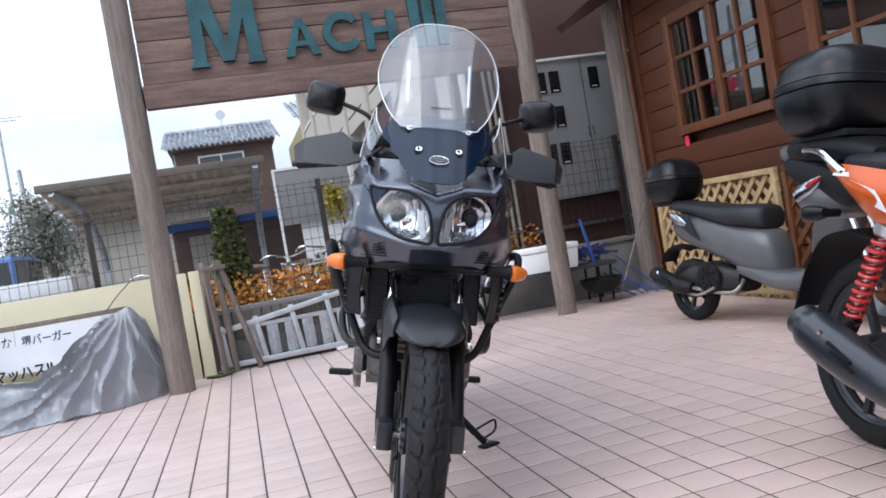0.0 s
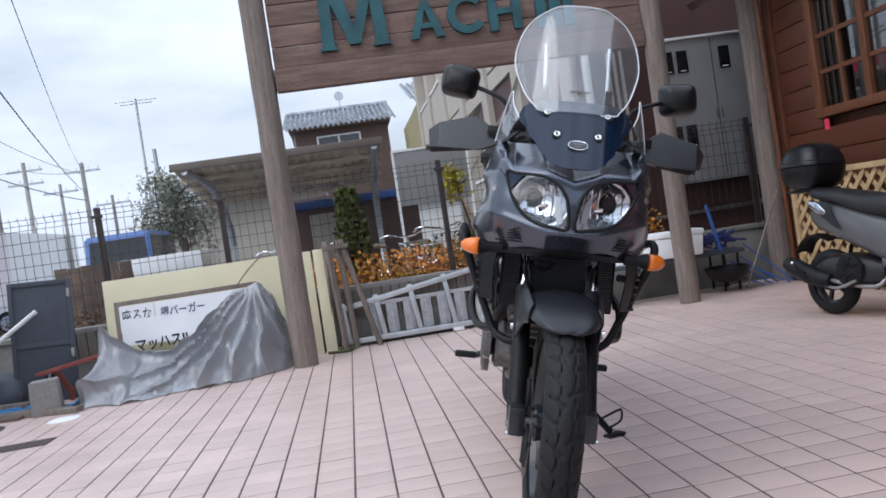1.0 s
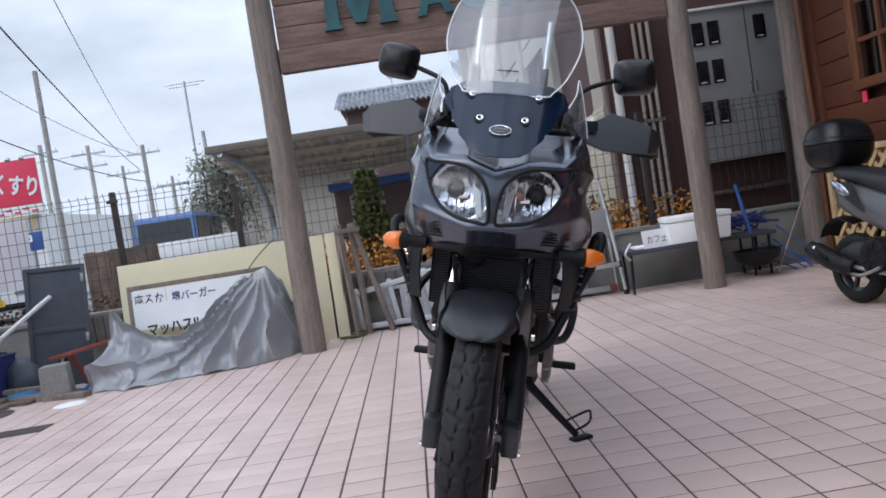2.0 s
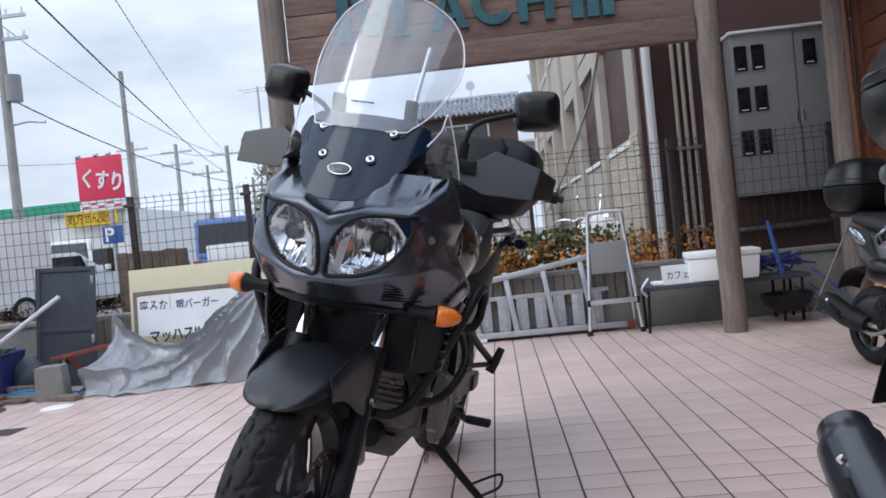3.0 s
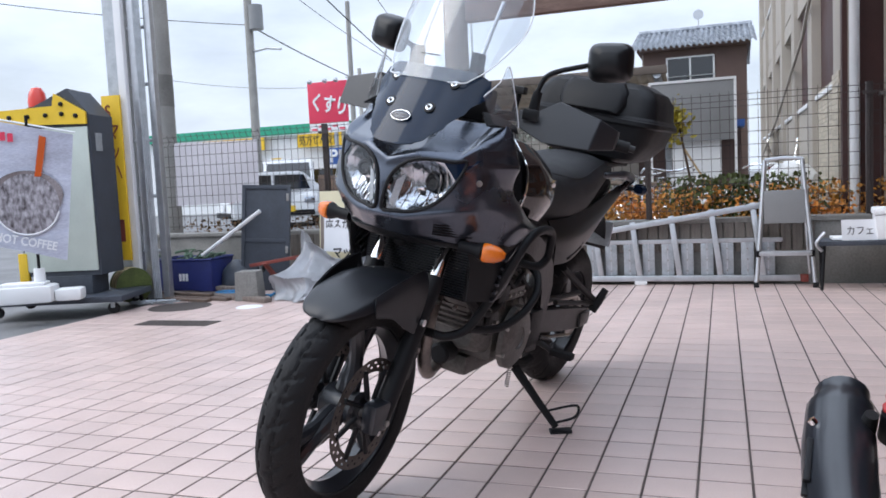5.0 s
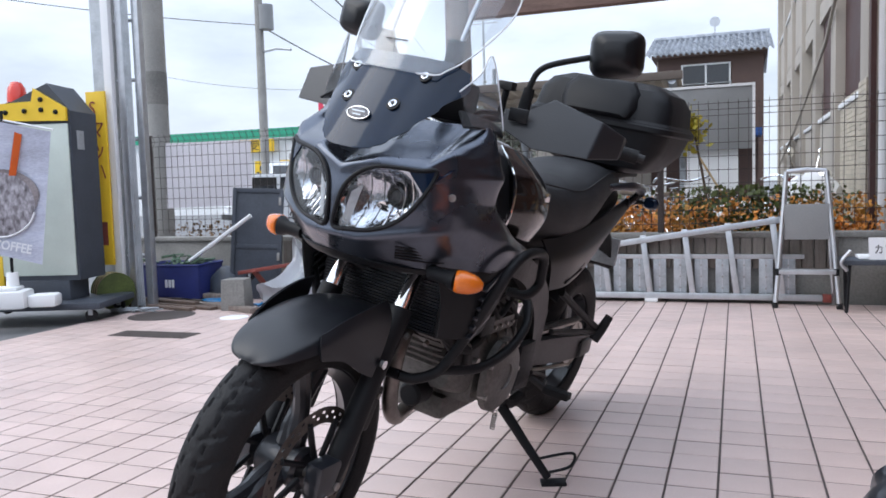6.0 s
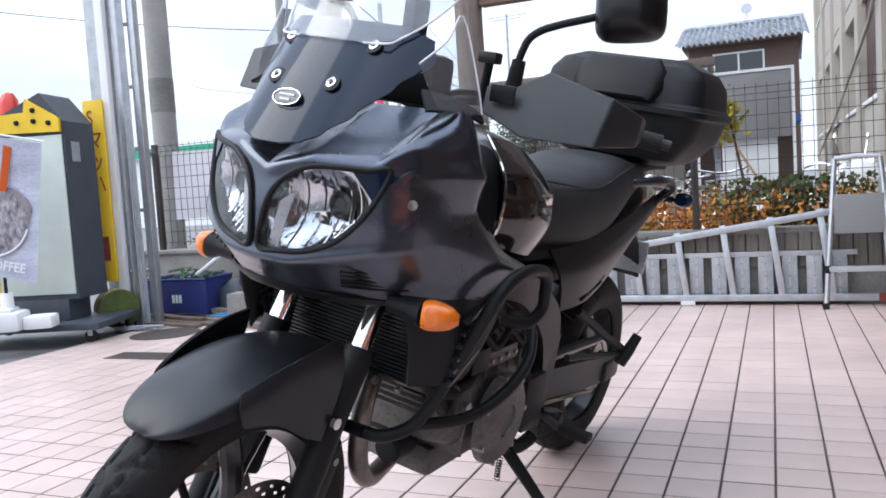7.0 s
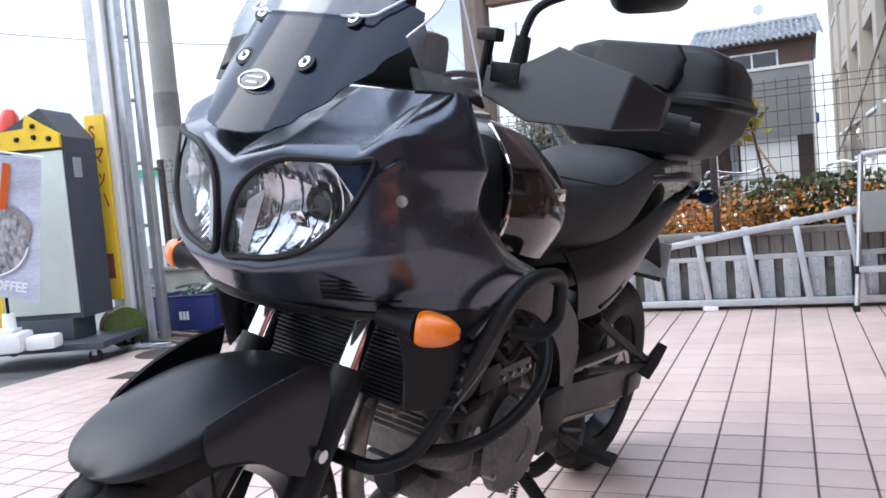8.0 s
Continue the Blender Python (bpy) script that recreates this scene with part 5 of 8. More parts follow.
part("platform", box(-0.15, 0.15, 0.0, 0.03, 0.50, 0.76, 0.006), "box_grey", stepl, "grey ribbed platform")
part("step", box(-0.19, 0.19, -0.075, 0.0, 0.25, 0.285, 0.006), "alu", stepl)
tres = thing("trestle", "weathered wooden trestle of four leaning bars", "trestle", pose(0.02, 6.80, 0))
for x0, x1, y in ((-0.10, -0.06, 0.0), (0.0, 0.03, 0.05), (0.02, 0.24, 0.02), (-0.12, -0.17, 0.09)):
    a, b = Vector((x0, y + 0.06, 0.98)), Vector((x1, y, 0.0))
    d = b - a
    part("bar", box(-0.022, 0.022, -0.02, 0.02, 0, d.length, 0.004, m=Matrix.Translation(b) @ (a - b).to_track_quat("Z", "Y").to_matrix().to_4x4()), "log", tres)
part("cross_bar", box(-0.14, 0.08, 0.03, 0.07, 0.90, 0.94, 0.004), "log", tres)
solid("green_hose", tube([(-0.2, 6.72, 0.015), (-0.05, 6.68, 0.015), (0.02, 6.80, 0.02), (-0.1, 6.86, 0.02)], 0.014, 6, soft=5), "leaf_green", "short green hose on the paving by the gate post", "hose")

# ---- bench by the second post ----
bench = thing("bench", "low dark bench board on thin iron legs", "bench", pose(0, 6.72, 0))
part("top", box(2.32, 3.62, -0.16, 0.18, 0.335, 0.37, 0.006), "board_black", bench)
for x in (2.36, 3.42, 3.56):
    part("leg", tube([(x, -0.13, 0.34), (x - 0.02, -0.14, 0.0)], 0.012, 8), "matte_black", bench)
    part("leg", tube([(x, 0.14, 0.34), (x + 0.01, 0.16, 0.0)], 0.012, 8), "matte_black", bench)
part("scroll", tube([(2.34, -0.17, 0.30), (2.30, -0.18, 0.36), (2.36, -0.17, 0.44)], 0.012, 8, soft=4), "alu", bench)
foam = thing("foam_box", "white polystyrene foam box with its lid, on the bench", "box", pose(2.98, 6.70, 0.372, 0, 0, -6))
bm = box(-0.27, 0.27, -0.16, 0.16, 0, 0.185, 0.02)
for v in bm.verts:
    if v.co.z < 0.1:
        v.co.x, v.co.y = v.co.x * 0.94, v.co.y * 0.94
part("body", bm, "styro", foam)
part("lid", box(-0.28, 0.28, -0.17, 0.17, 0.185, 0.235, 0.018), "styro", foam)
card = thing("card", "white card with handwritten letters standing on the bench", "sign", pose(2.60, 6.60, 0.372, -10, 0, 4))
part("sheet", box(-0.12, 0.12, -0.003, 0.003, 0, 0.155), "paper", card)
letters("カフェ", 0.075, 0.001, "ink", card, "writing", Matrix.Translation((-0.09, -0.005, 0.045)), wide=0.85)
solid("plastic_tray", box(2.42, 2.66, 6.62, 6.82, 0.372, 0.395, 0.008), "styro", "shallow clear-white tray on the bench", "tray")
bowl = solid("black_basin", lathe([(0.10, 0.0), (0.17, 0.05), (0.20, 0.13), (0.19, 0.13), (0.16, 0.055)], 28, closed=False), "matte_black", "black plastic basin under the bench end", "basin", m=pose(3.40, 6.50, 0.10))
for k in range(5):
    r = random.Random(k + 40)
    x = 3.62 + 0.07 * k
    rod = tube([(x + 0.12, 6.52 + r.uniform(-0.06, 0.06), 0.01), (x - r.uniform(0.1, 0.3), 6.72, r.uniform(0.22, 0.42))], 0.008, 6)
    solid("blue_rod", rod, "blue", "thin blue rod leaning by the bench", "rod", group="rods by the bench")
solid("blue_umbrella", tube([(3.42, 6.62, 0.37), (3.36, 6.66, 0.80)], [0.02, 0.016, 0.010], 8), "blue", "furled blue umbrella standing on the bench", "umbrella")
bm = bmesh.new()
for k in range(26):
    r = random.Random(k + 90)
    a = Vector((3.38 + r.uniform(-0.12, 0.16), 6.74 + r.uniform(-0.1, 0.1), 0.38 + r.uniform(0, 0.1)))
    tube([a, a + Vector((r.uniform(-0.12, 0.12), r.uniform(-0.05, 0.05), r.uniform(0, 0.1))), a + Vector((r.uniform(-0.2, 0.2), 0, r.uniform(0, 0.06)))], 0.01, 5, bm, soft=3)
solid("blue_netting", bm, "navy", "heap of dark blue cord on the bench", "cord")
solid("broom_stick", tube([(3.54, 6.45, 0.02), (4.02, 6.585, 0.84)], 0.010, 8), "log", "thin wooden broom stick leaning on the corner post", "stick")

# ---- the touring motorcycle: x to its left side, y to its tail, z up ----
bike = thing("motorcycle", "black adventure touring motorcycle leaning on its side stand", "motorcycle", pose(0.523, 1.886, 0, 0, 14.0, -9.5))
FA, RA = Vector((0, 0.12, 0.335)), Vector((0, 1.80, 0.330))      # axles


def on_axle(c):
    """Lays a turned shape's axis along x, at c."""
    return Matrix.Translation(c) @ Matrix.Rotation(radians(90), 4, "Y")


def tyre(radius, width, blocks, depth=0.006):
    """Round-shouldered tyre with chevron grooves cut into the tread."""
    bm, n, m = bmesh.new(), 360, 42
    rim = radius - width * 0.80
    rings = []
    for i in range(n):
        a = 2 * math.pi * i / n
        ring = []
        for j in range(m + 1):
            u = -1 + 2 * j / m
            th = u * 2.05
            rr = radius - width * 0.5 + width * 0.5 * math.cos(th) * (1.0 if abs(th) < 1.57 else 1.9)
            xx = width * 0.5 * math.sin(th) if abs(th) < 1.57 else math.copysign(width * (0.5 - 0.10 * (abs(th) - 1.57) / 0.48), u)
            turn = a * blocks / (2 * math.pi) + 1.5 * abs(u) ** 1.3 + (0.5 if u > 0 else 0.0)
            phase, odd = turn % 1.0, int(turn) % 2
            groove = abs(abs(u) - 0.17 - 0.035 * math.sin(a * blocks)) < 0.022 or abs(phase - 0.5) < 0.095 and ((0.04 < abs(u) < 0.44) if odd else (0.20 < abs(u) < 0.66))
            rr -= depth if groove else 0
            ring.append(bm.verts.new((max(rr, rim) * math.cos(a), max(rr, rim) * math.sin(a), xx)))
        rings.append(ring)
    for i in range(n):
        p, q = rings[i], rings[(i + 1) % n]
        for j in range(m):
            bm.faces.new((p[j], p[j + 1], q[j + 1], q[j]))
        bm.faces.new((p[m], p[0], q[0], q[m]))
    return bm


def wheel(centre, radius, width, spokes, name, blocks):
    mat4 = on_axle(centre)
    bm = tyre(radius, width, blocks)
    bmesh.ops.transform(bm, matrix=mat4, verts=bm.verts[:])
    w = part(name, bm, "rubber", bike, smooth=50)
    rr, h = radius - width * 0.80 + 0.012, width * 0.36
    part("rim", lathe([(rr, -h), (rr + 0.004, -h + 0.006), (rr - 0.02, -h + 0.02), (rr - 0.026, 0), (rr - 0.02, h - 0.02), (rr + 0.004, h - 0.006), (rr, h), (rr - 0.016, h - 0.002), (rr - 0.036, 0), (rr - 0.016, -h + 0.002)], 64, mat4, closed=True), "satin_grey", w, "dark cast rim")
    part("hub", lathe([(0.045, -0.06), (0.055, -0.05), (0.04, 0), (0.055, 0.05), (0.045, 0.06)], 24, mat4), "satin_grey", w)
    for k in range(spokes):
        bm = bmesh.new()
        a = 2 * math.pi * k / spokes + radians(50)
        for s in (-1, 1):
            tube([(0.04 * math.cos(a), 0.04 * math.sin(a), 0.012 * s), (0.14 * math.cos(a + 0.06 * s), 0.14 * math.sin(a + 0.06 * s), 0.008 * s), ((rr - 0.02) * math.cos(a + 0.16 * s), (rr - 0.02) * math.sin(a + 0.16 * s), 0.0)], [0.026, 0.021, 0.022], 10, bm, soft=4)
        bmesh.ops.transform(bm, matrix=mat4, verts=bm.verts[:])
        part("spoke", bm, "satin_grey", w)
    return w


def brake_disc(c, ro, ri, parent, holes=26):
    """A drilled ring with a spidered carrier."""
    bm = bmesh.new()
    n, th = holes * 4, 0.0025
    radii = [ri, ri + (ro - ri) * 0.3, ri + (ro - ri) * 0.45, ri + (ro - ri) * 0.6, ri + (ro - ri) * 0.75, ro]
    grid = [[bm.verts.new((r * math.cos(2 * math.pi * i / n), r * math.sin(2 * math.pi * i / n), 0)) for r in radii] for i in range(n)]
    for i in range(n):
        for j in range(5):
            if (j == 1 and i % 4 == 0) or (j == 3 and i % 4 == 2):
                continue
            a, b = grid[i], grid[(i + 1) % n]
            bm.faces.new((a[j], a[j + 1], b[j + 1], b[j]))
    bmesh.ops.solidify(bm, geom=bm.faces[:], thickness=th * 2)
    bmesh.ops.transform(bm, matrix=on_axle(c), verts=bm.verts[:])
    d = part("brake_disc", bm, "disc", parent, "dull grey drilled brake disc", smooth=20)
    bm = bmesh.new()
    for k in range(8):
        a = 2 * math.pi * k / 8
        tube([(0.045 * math.cos(a), 0.045 * math.sin(a), 0), ((ri + 0.012) * math.cos(a + 0.25), (ri + 0.012) * math.sin(a + 0.25), 0)], 0.008, 6, bm)
    bmesh.ops.transform(bm, matrix=on_axle(c), verts=bm.verts[:])
    tagged(part("carrier", bm, "matte_black", d), kind="stuff")
    return d


fw = wheel(FA, 0.335, 0.112, 3, "front_wheel", 34)
rw = wheel(RA, 0.330, 0.152, 3, "rear_wheel", 24)
for s in (-1, 1):
    brake_disc(FA + Vector((s * 0.074, 0, 0)), 0.162, 0.122, fw)
brake_disc(RA + Vector((-0.09, 0, 0)), 0.13, 0.09, rw)
part("axle", tube([FA + Vector((-0.13, 0, 0)), FA + Vector((0.125, 0, 0))], 0.013, 12), "steel", fw)

# fork
FORK = Vector((0, 0.225, 0.465)).normalized()
for s in (-1, 1):
    base = FA + Vector((s * 0.106, 0.028, -0.02))
    leg = part("fork_lower", tube([base, base + FORK * 0.06, base + FORK * 0.30, base + FORK * 0.44], [0.026, 0.029, 0.027, 0.030], 16), "matte_black", bike)
    part("fork_foot", box(-0.024, 0.024, -0.055, 0.03, -0.04, 0.045, 0.012, m=Matrix.Translation(FA + Vector((s * 0.106, 0.018, 0)))), "satin_grey", leg)
    part("pinch_bolt", tube([FA + Vector((s * 0.106, -0.012, -0.035)), FA + Vector((s * 0.135, -0.012, -0.035))], 0.008, 8), "chrome", leg)
    part("pinch_bolt", tube([FA + Vector((s * 0.106, 0.026, -0.018)), FA + Vector((s * 0.136, 0.026, -0.018))], 0.010, 8), "steel", leg)
    part("fork_tube", tube([base + FORK * 0.44, base + FORK * 0.80], 0.0215, 16), "chrome", bike, "bright chromed fork tube")
    c = part("caliper", box(-0.022, 0.022, -0.035, 0.035, -0.06, 0.06, 0.012, m=Matrix.Translation(base + FORK * 0.17 + Vector((-s * 0.022, 0.055, 0))) @ Matrix.Rotation(radians(-24), 4, "X")), "matte_black", bike)
    part("caliper_bolt", tube([base + FORK * 0.2 + Vector((s * 0.0, 0.06, 0)), base + FORK * 0.2 + Vector((s * 0.01, 0.06, 0))], 0.008, 8), "steel", c)
    part("brake_hose", tube([base + FORK * 0.2 + Vector((-s * 0.02, 0.09, 0.03)), base + FORK * 0.45 + Vector((-s * 0.01, 0.02, 0)), base + FORK * 0.7 + Vector((-s * 0.03, -0.03, 0))], 0.005, 6, soft=5), "matte_black", bike)
part("fork_clamp", box(-0.13, 0.13, -0.03, 0.04, -0.02, 0.02, 0.01, m=Matrix.Translation(FA + Vector((0, 0.028, -0.02)) + FORK * 0.74)), "matte_black", bike)

# front mudguard: textured top and glossy side arms
rows = []
for k, (deg, w, drop, r) in enumerate(((123.0, 0.020, 0.10, 0.350), (121.5, 0.048, 0.25, 0.357), (117.5, 0.073, 0.48, 0.363), (111, 0.091, 0.72, 0.367), (103, 0.101, 0.90, 0.371), (94, 0.106, 1.0, 0.377), (85, 0.107, 1.0, 0.387), (75, 0.105, 1.0, 0.401), (65, 0.098, 1.0, 0.416), (55, 0.088, 1.0, 0.429))):
    a = radians(deg)
    rows.append([(x * w, FA.y + (r - d) * math.cos(a), FA.z + (r - d) * math.sin(a)) for x, d in ((-1, 0.050 * drop), (-0.87, 0.020 * drop), (-0.45, 0.003), (0, 0), (0.45, 0.003), (0.87, 0.020 * drop), (1, 0.050 * drop))])
part("mudguard", sheet(rows, 4, 0.004), "carbon", bike, "front mudguard of finely textured black plastic")
for s in (-1, 1):
    arm = [[(s * 0.094, 0.05, 0.690), (s * 0.104, 0.11, 0.714), (s * 0.112, 0.19, 0.735), (s * 0.112, 0.26, 0.745)],
           [(s * 0.104, 0.04, 0.668), (s * 0.114, 0.10, 0.684), (s * 0.123, 0.19, 0.700), (s * 0.126, 0.27, 0.705)],
           [(s * 0.106, 0.045, 0.645), (s * 0.116, 0.105, 0.648), (s * 0.126, 0.19, 0.645), (s * 0.130, 0.255, 0.64)],
           [(s * 0.104, 0.055, 0.632), (s * 0.114, 0.12, 0.622), (s * 0.124, 0.18, 0.585), (s * 0.128, 0.225, 0.565)]]
    g = part("mudguard_arm", sheet(arm, 5, 0.005), "carbon", bike)
    part("screw", tube([(s * 0.136, 0.245, 0.598), (s * 0.145, 0.245, 0.598)], 0.011, 12), "chrome", g)

# ---- headlight mask ----
def lerp_table(z, table):
    for (a, p), (b, q) in zip(table, table[1:]):
        if z <= b:
            t = min(max((z - a) / (b - a), 0), 1)
            t = t * t * (3 - 2 * t)
            return p + (q - p) * t
    return table[-1][1]


def soft_step(d, width):
    return width * math.log1p(math.exp(min(d / width, 40.0)))


def mask_y(x, z):
    """Front fairing: a ridge over the lamps, a lip under them and an undercut chin."""
    a = abs(x)
    nose = lerp_table(z, [(0.82, 0.146), (0.90, 0.140), (0.97, 0.141), (1.05, 0.150), (1.10, 0.156)])
    y = nose + 1.45 * a ** 1.85 + 0.055 * max(0.0, (a / mask_edge(z) - 0.70) / 0.30) ** 2.2
    brow = 1.046 + 0.030 * min(a / 0.08, 1.0) + 0.95 * max(0.0, a - 0.178)
    lip = 0.886 + 0.30 * max(0.0, a - 0.07)
    y += 1.75 * soft_step(z - brow, 0.008) + 0.85 * soft_step(lip - z, 0.007)
    ridge = math.exp(-((z - brow) / 0.016) ** 2) + 0.8 * math.exp(-((z - lip - 0.004) / 0.012) ** 2)
    return y - 0.007 * ridge


def mask_edge(z):
    return lerp_table(z, [(0.80, 0.16), (0.83, 0.215), (0.88, 0.262), (0.97, 0.276), (1.06, 0.262), (1.12, 0.240), (1.18, 0.218)])


LAMP = [(0.012, 0.908), (0.012, 0.955), (0.022, 1.000), (0.046, 1.034), (0.085, 1.056), (0.128, 1.062), (0.172, 1.064), (0.200, 1.068), (0.190, 1.020), (0.170, 0.975), (0.138, 0.938), (0.096, 0.917), (0.050, 0.909)]


def inside(poly, x, z):
    hit = False
    for (ax, az), (bx, bz) in zip(poly, poly[1:] + poly[:1]):
        if (az > z) != (bz > z) and x < ax + (bx - ax) * (z - az) / (bz - az):
            hit = not hit
    return hit


def mask_grid(keep, push=lambda x, z: 0.0, nu=84, nv=84):
    """The faces of the mask whose middle passes keep(x, z), moved back by push."""
    bm, seen = bmesh.new(), {}

    def at(i, j):
        if (i, j) not in seen:
            u, v = -1 + 2 * i / nu, j / nv
            zt = 1.165 + 0.010 * abs(u) ** 1.3
            zb = 0.845 - 0.012 * abs(u)
            z = zb + (zt - zb) * v
            x = u * mask_edge(z)
            seen[i, j] = bm.verts.new((x, mask_y(x, z) + push(x, z), z))
        return seen[i, j]

    for i in range(nu):
        for j in range(nv):
            u, v = -1 + 2 * (i + 0.5) / nu, (j + 0.5) / nv
            zt, zb = 1.165 + 0.010 * abs(u) ** 1.3, 0.845 - 0.012 * abs(u)
            z = zb + (zt - zb) * v
            if keep(u * mask_edge(z), z):
                bm.faces.new((at(i, j), at(i + 1, j), at(i + 1, j + 1), at(i, j + 1)))
    return bm


# key points of the cheeks behind the mask: height at the mask, then x, y, z of three points to the rear
CHEEK = [(0.838, ((0.262, 0.42, 0.838), (0.268, 0.55, 0.835), (0.250, 0.68, 0.842))), (0.885, ((0.282, 0.43, 0.888), (0.285, 0.56, 0.880), (0.262, 0.67, 0.872))),
         (0.950, ((0.280, 0.42, 0.955), (0.272, 0.50, 0.940), (0.254, 0.56, 0.920))), (1.020, ((0.268, 0.40, 1.020), (0.258, 0.455, 1.010), (0.242, 0.50, 1.000))),
         (1.110, ((0.255, 0.385, 1.115), (0.248, 0.430, 1.105), (0.230, 0.468, 1.090))), (1.180, ((0.228, 0.37, 1.180), (0.224, 0.415, 1.174), (0.210, 0.45, 1.162)))]


def cheek_points(z):
    for i in range(len(CHEEK) - 1):
        if z <= CHEEK[i + 1][0] or i == len(CHEEK) - 2:
            t = min(max((z - CHEEK[i][0]) / (CHEEK[i + 1][0] - CHEEK[i][0]), 0), 1)
            four = [CHEEK[min(max(i + k, 0), len(CHEEK) - 1)][1] for k in (-1, 0, 1, 2)]
            out = []
            for c in range(3):
                a, b, d, e = (Vector(q[c]) for q in four)
                out.append(0.5 * (2 * b + (d - a) * t + (2 * a - 5 * b + 4 * d - e) * t * t + (3 * b - a - 3 * d + e) * t**3))
            return out


def fairing_shell(nu=46, nv=92, reach=0.86, steps=9):
    """Mask and cheeks in one skin, with the openings of the lamps left out."""
    bm, rows = bmesh.new(), []
    for j in range(nv + 1):
        v = j / nv
        half = []
        for i in range(nu + 1):
            u = reach * i / nu
            z = 0.845 - 0.012 * u + (0.320 + 0.012 * u + 0.010 * u**1.3) * v
            x = u * mask_edge(z)
            half.append(Vector((x, mask_y(x, z), z)))
        z = half[-1].z
        turn = [half[-12], half[-1]] + cheek_points(z)
        tail = smooth_line(turn, steps)[steps + 1:]
        for q in tail:
            back = min(max((q.y - 0.28) / 0.12, 0), 1)
            q.x += back * (0.010 * math.exp(-((q.z - 1.065) / 0.020) ** 2) - 0.016 * math.exp(-((q.z - 0.990) / 0.038) ** 2))
        half += tail
        rows.append([Vector((-q.x, q.y, q.z)) for q in half[:0:-1]] + half)
    grid = [[bm.verts.new(q) for q in row] for row in rows]
    for a, b in zip(grid, grid[1:]):
        for k in range(len(a) - 1):
            mid = (a[k].co + b[k + 1].co) / 2
            if mid.y < 0.36 and inside(LAMP, abs(mid.x), mid.z):
                continue
            bm.faces.new((a[k], a[k + 1], b[k + 1], b[k]))
    bmesh.ops.delete(bm, geom=[q for q in bm.verts if not q.link_faces], context="VERTS")
    bmesh.ops.recalc_face_normals(bm, faces=bm.faces[:])
    bmesh.ops.solidify(bm, geom=bm.faces[:], thickness=0.003)
    return bm


mask = part("headlight_fairing", fairing_shell(), "fairing", bike, "pearl black fairing swept back from the twin headlights", smooth=60)
for s in (-1, 1):
    lamp_in = lambda x, z, s=s: x * s > 0 and inside(LAMP, abs(x), z)
    cx, cz = s * 0.095, 0.985

    def bowl(x, z, cx=cx, cz=cz):
        d = math.hypot((x - cx) / 0.085, (z - cz) / 0.075)
        return 0.012 + 0.052 * max(0.0, 1 - d * d)

    lamp = part("headlight", mask_grid(lamp_in, bowl), "reflector", bike, "large clear headlight with a faceted reflector", smooth=60)
    bm = mask_grid(lamp_in, lambda x, z: -0.001)
    bmesh.ops.solidify(bm, geom=bm.faces[:], thickness=0.0015)
    lens = part("lens", bm, "lamp_glass", lamp, smooth=60)
    lens.visible_shadow = False
    yb = mask_y(cx, cz)
    part("bulb_holder", lathe([(0.020, 0), (0.024, 0.006), (0.018, 0.010), (0.012, 0.004), (0.004, 0.004)], 24, pose(cx + s * 0.018, yb + 0.062, cz + 0.010, 90, 0, 0)), "satin_grey", lamp, "dark bulb holder")
    part("bulb_shade", box(-0.013, 0.013, -0.003, 0.003, -0.012, 0.012, 0.002, m=Matrix.Translation((cx - s * 0.010, yb + 0.050, cz - 0.018)) @ Matrix.Rotation(radians(-16), 4, "Y") @ Matrix.Rotation(radians(24), 4, "X")), "chrome", lamp, "bright bulb shade")
    part("shade_stem", tube([(cx - s * 0.010, yb + 0.052, cz - 0.018), (cx + s * 0.018, yb + 0.062, cz + 0.008)], 0.004, 6), "satin_grey", lamp)
    part("inner_panel", sheet([[(s * x, mask_y(x, z) + 0.008, z) for x, z in ((0.026, 0.925), (0.036, 0.990))], [(s * x, mask_y(x, z) + 0.012, z) for x, z in ((0.040, 0.915), (0.058, 1.010))]], 4, 0.002), "galv", lamp, "plain grey inner lamp panel")
    for k in range(6):
        xx = s * (0.034 + 0.024 * k)
        zs = [q for q in [0.90 + 0.004 * i for i in range(42)] if lamp_in(xx, q)]
        if len(zs) > 4:
            part("reflector_rib", tube([(xx, mask_y(xx, q) + bowl(xx, q) - 0.003, q) for q in zs[1:-1:3]], 0.0014, 5), "chrome", lamp)
    rim_pts = [(s * x, mask_y(x, z) - 0.002, z) for x, z in LAMP]
    part("bezel", tube(rim_pts, 0.0052, 8, soft=5, closed=True), "matte_black", lamp, "thin black rubber bezel")
    part("corner_piece", sheet([[(s * x, mask_y(x, z) - 0.003, z) for x, z in ((0.150, 1.060), (0.188, 1.064), (0.226, 1.078))], [(s * x, mask_y(x, z) - 0.003, z) for x, z in ((0.186, 1.014), (0.196, 1.036), (0.218, 1.066))]], 4, 0.003), "smoke", lamp, "smoked outer corner")
    # chin intake
    for k in range(5):
        zz = 0.858 + 0.008 * k
        part("intake_slat", tube([(s * (0.135 + 0.004 * k), mask_y(0.135, zz) - 0.001, zz), (s * 0.175, mask_y(0.175, zz) - 0.002, zz), (s * (0.215 - 0.004 * k), mask_y(0.215, zz) - 0.001, zz)], 0.0022, 5, soft=3), "matte_black", mask)

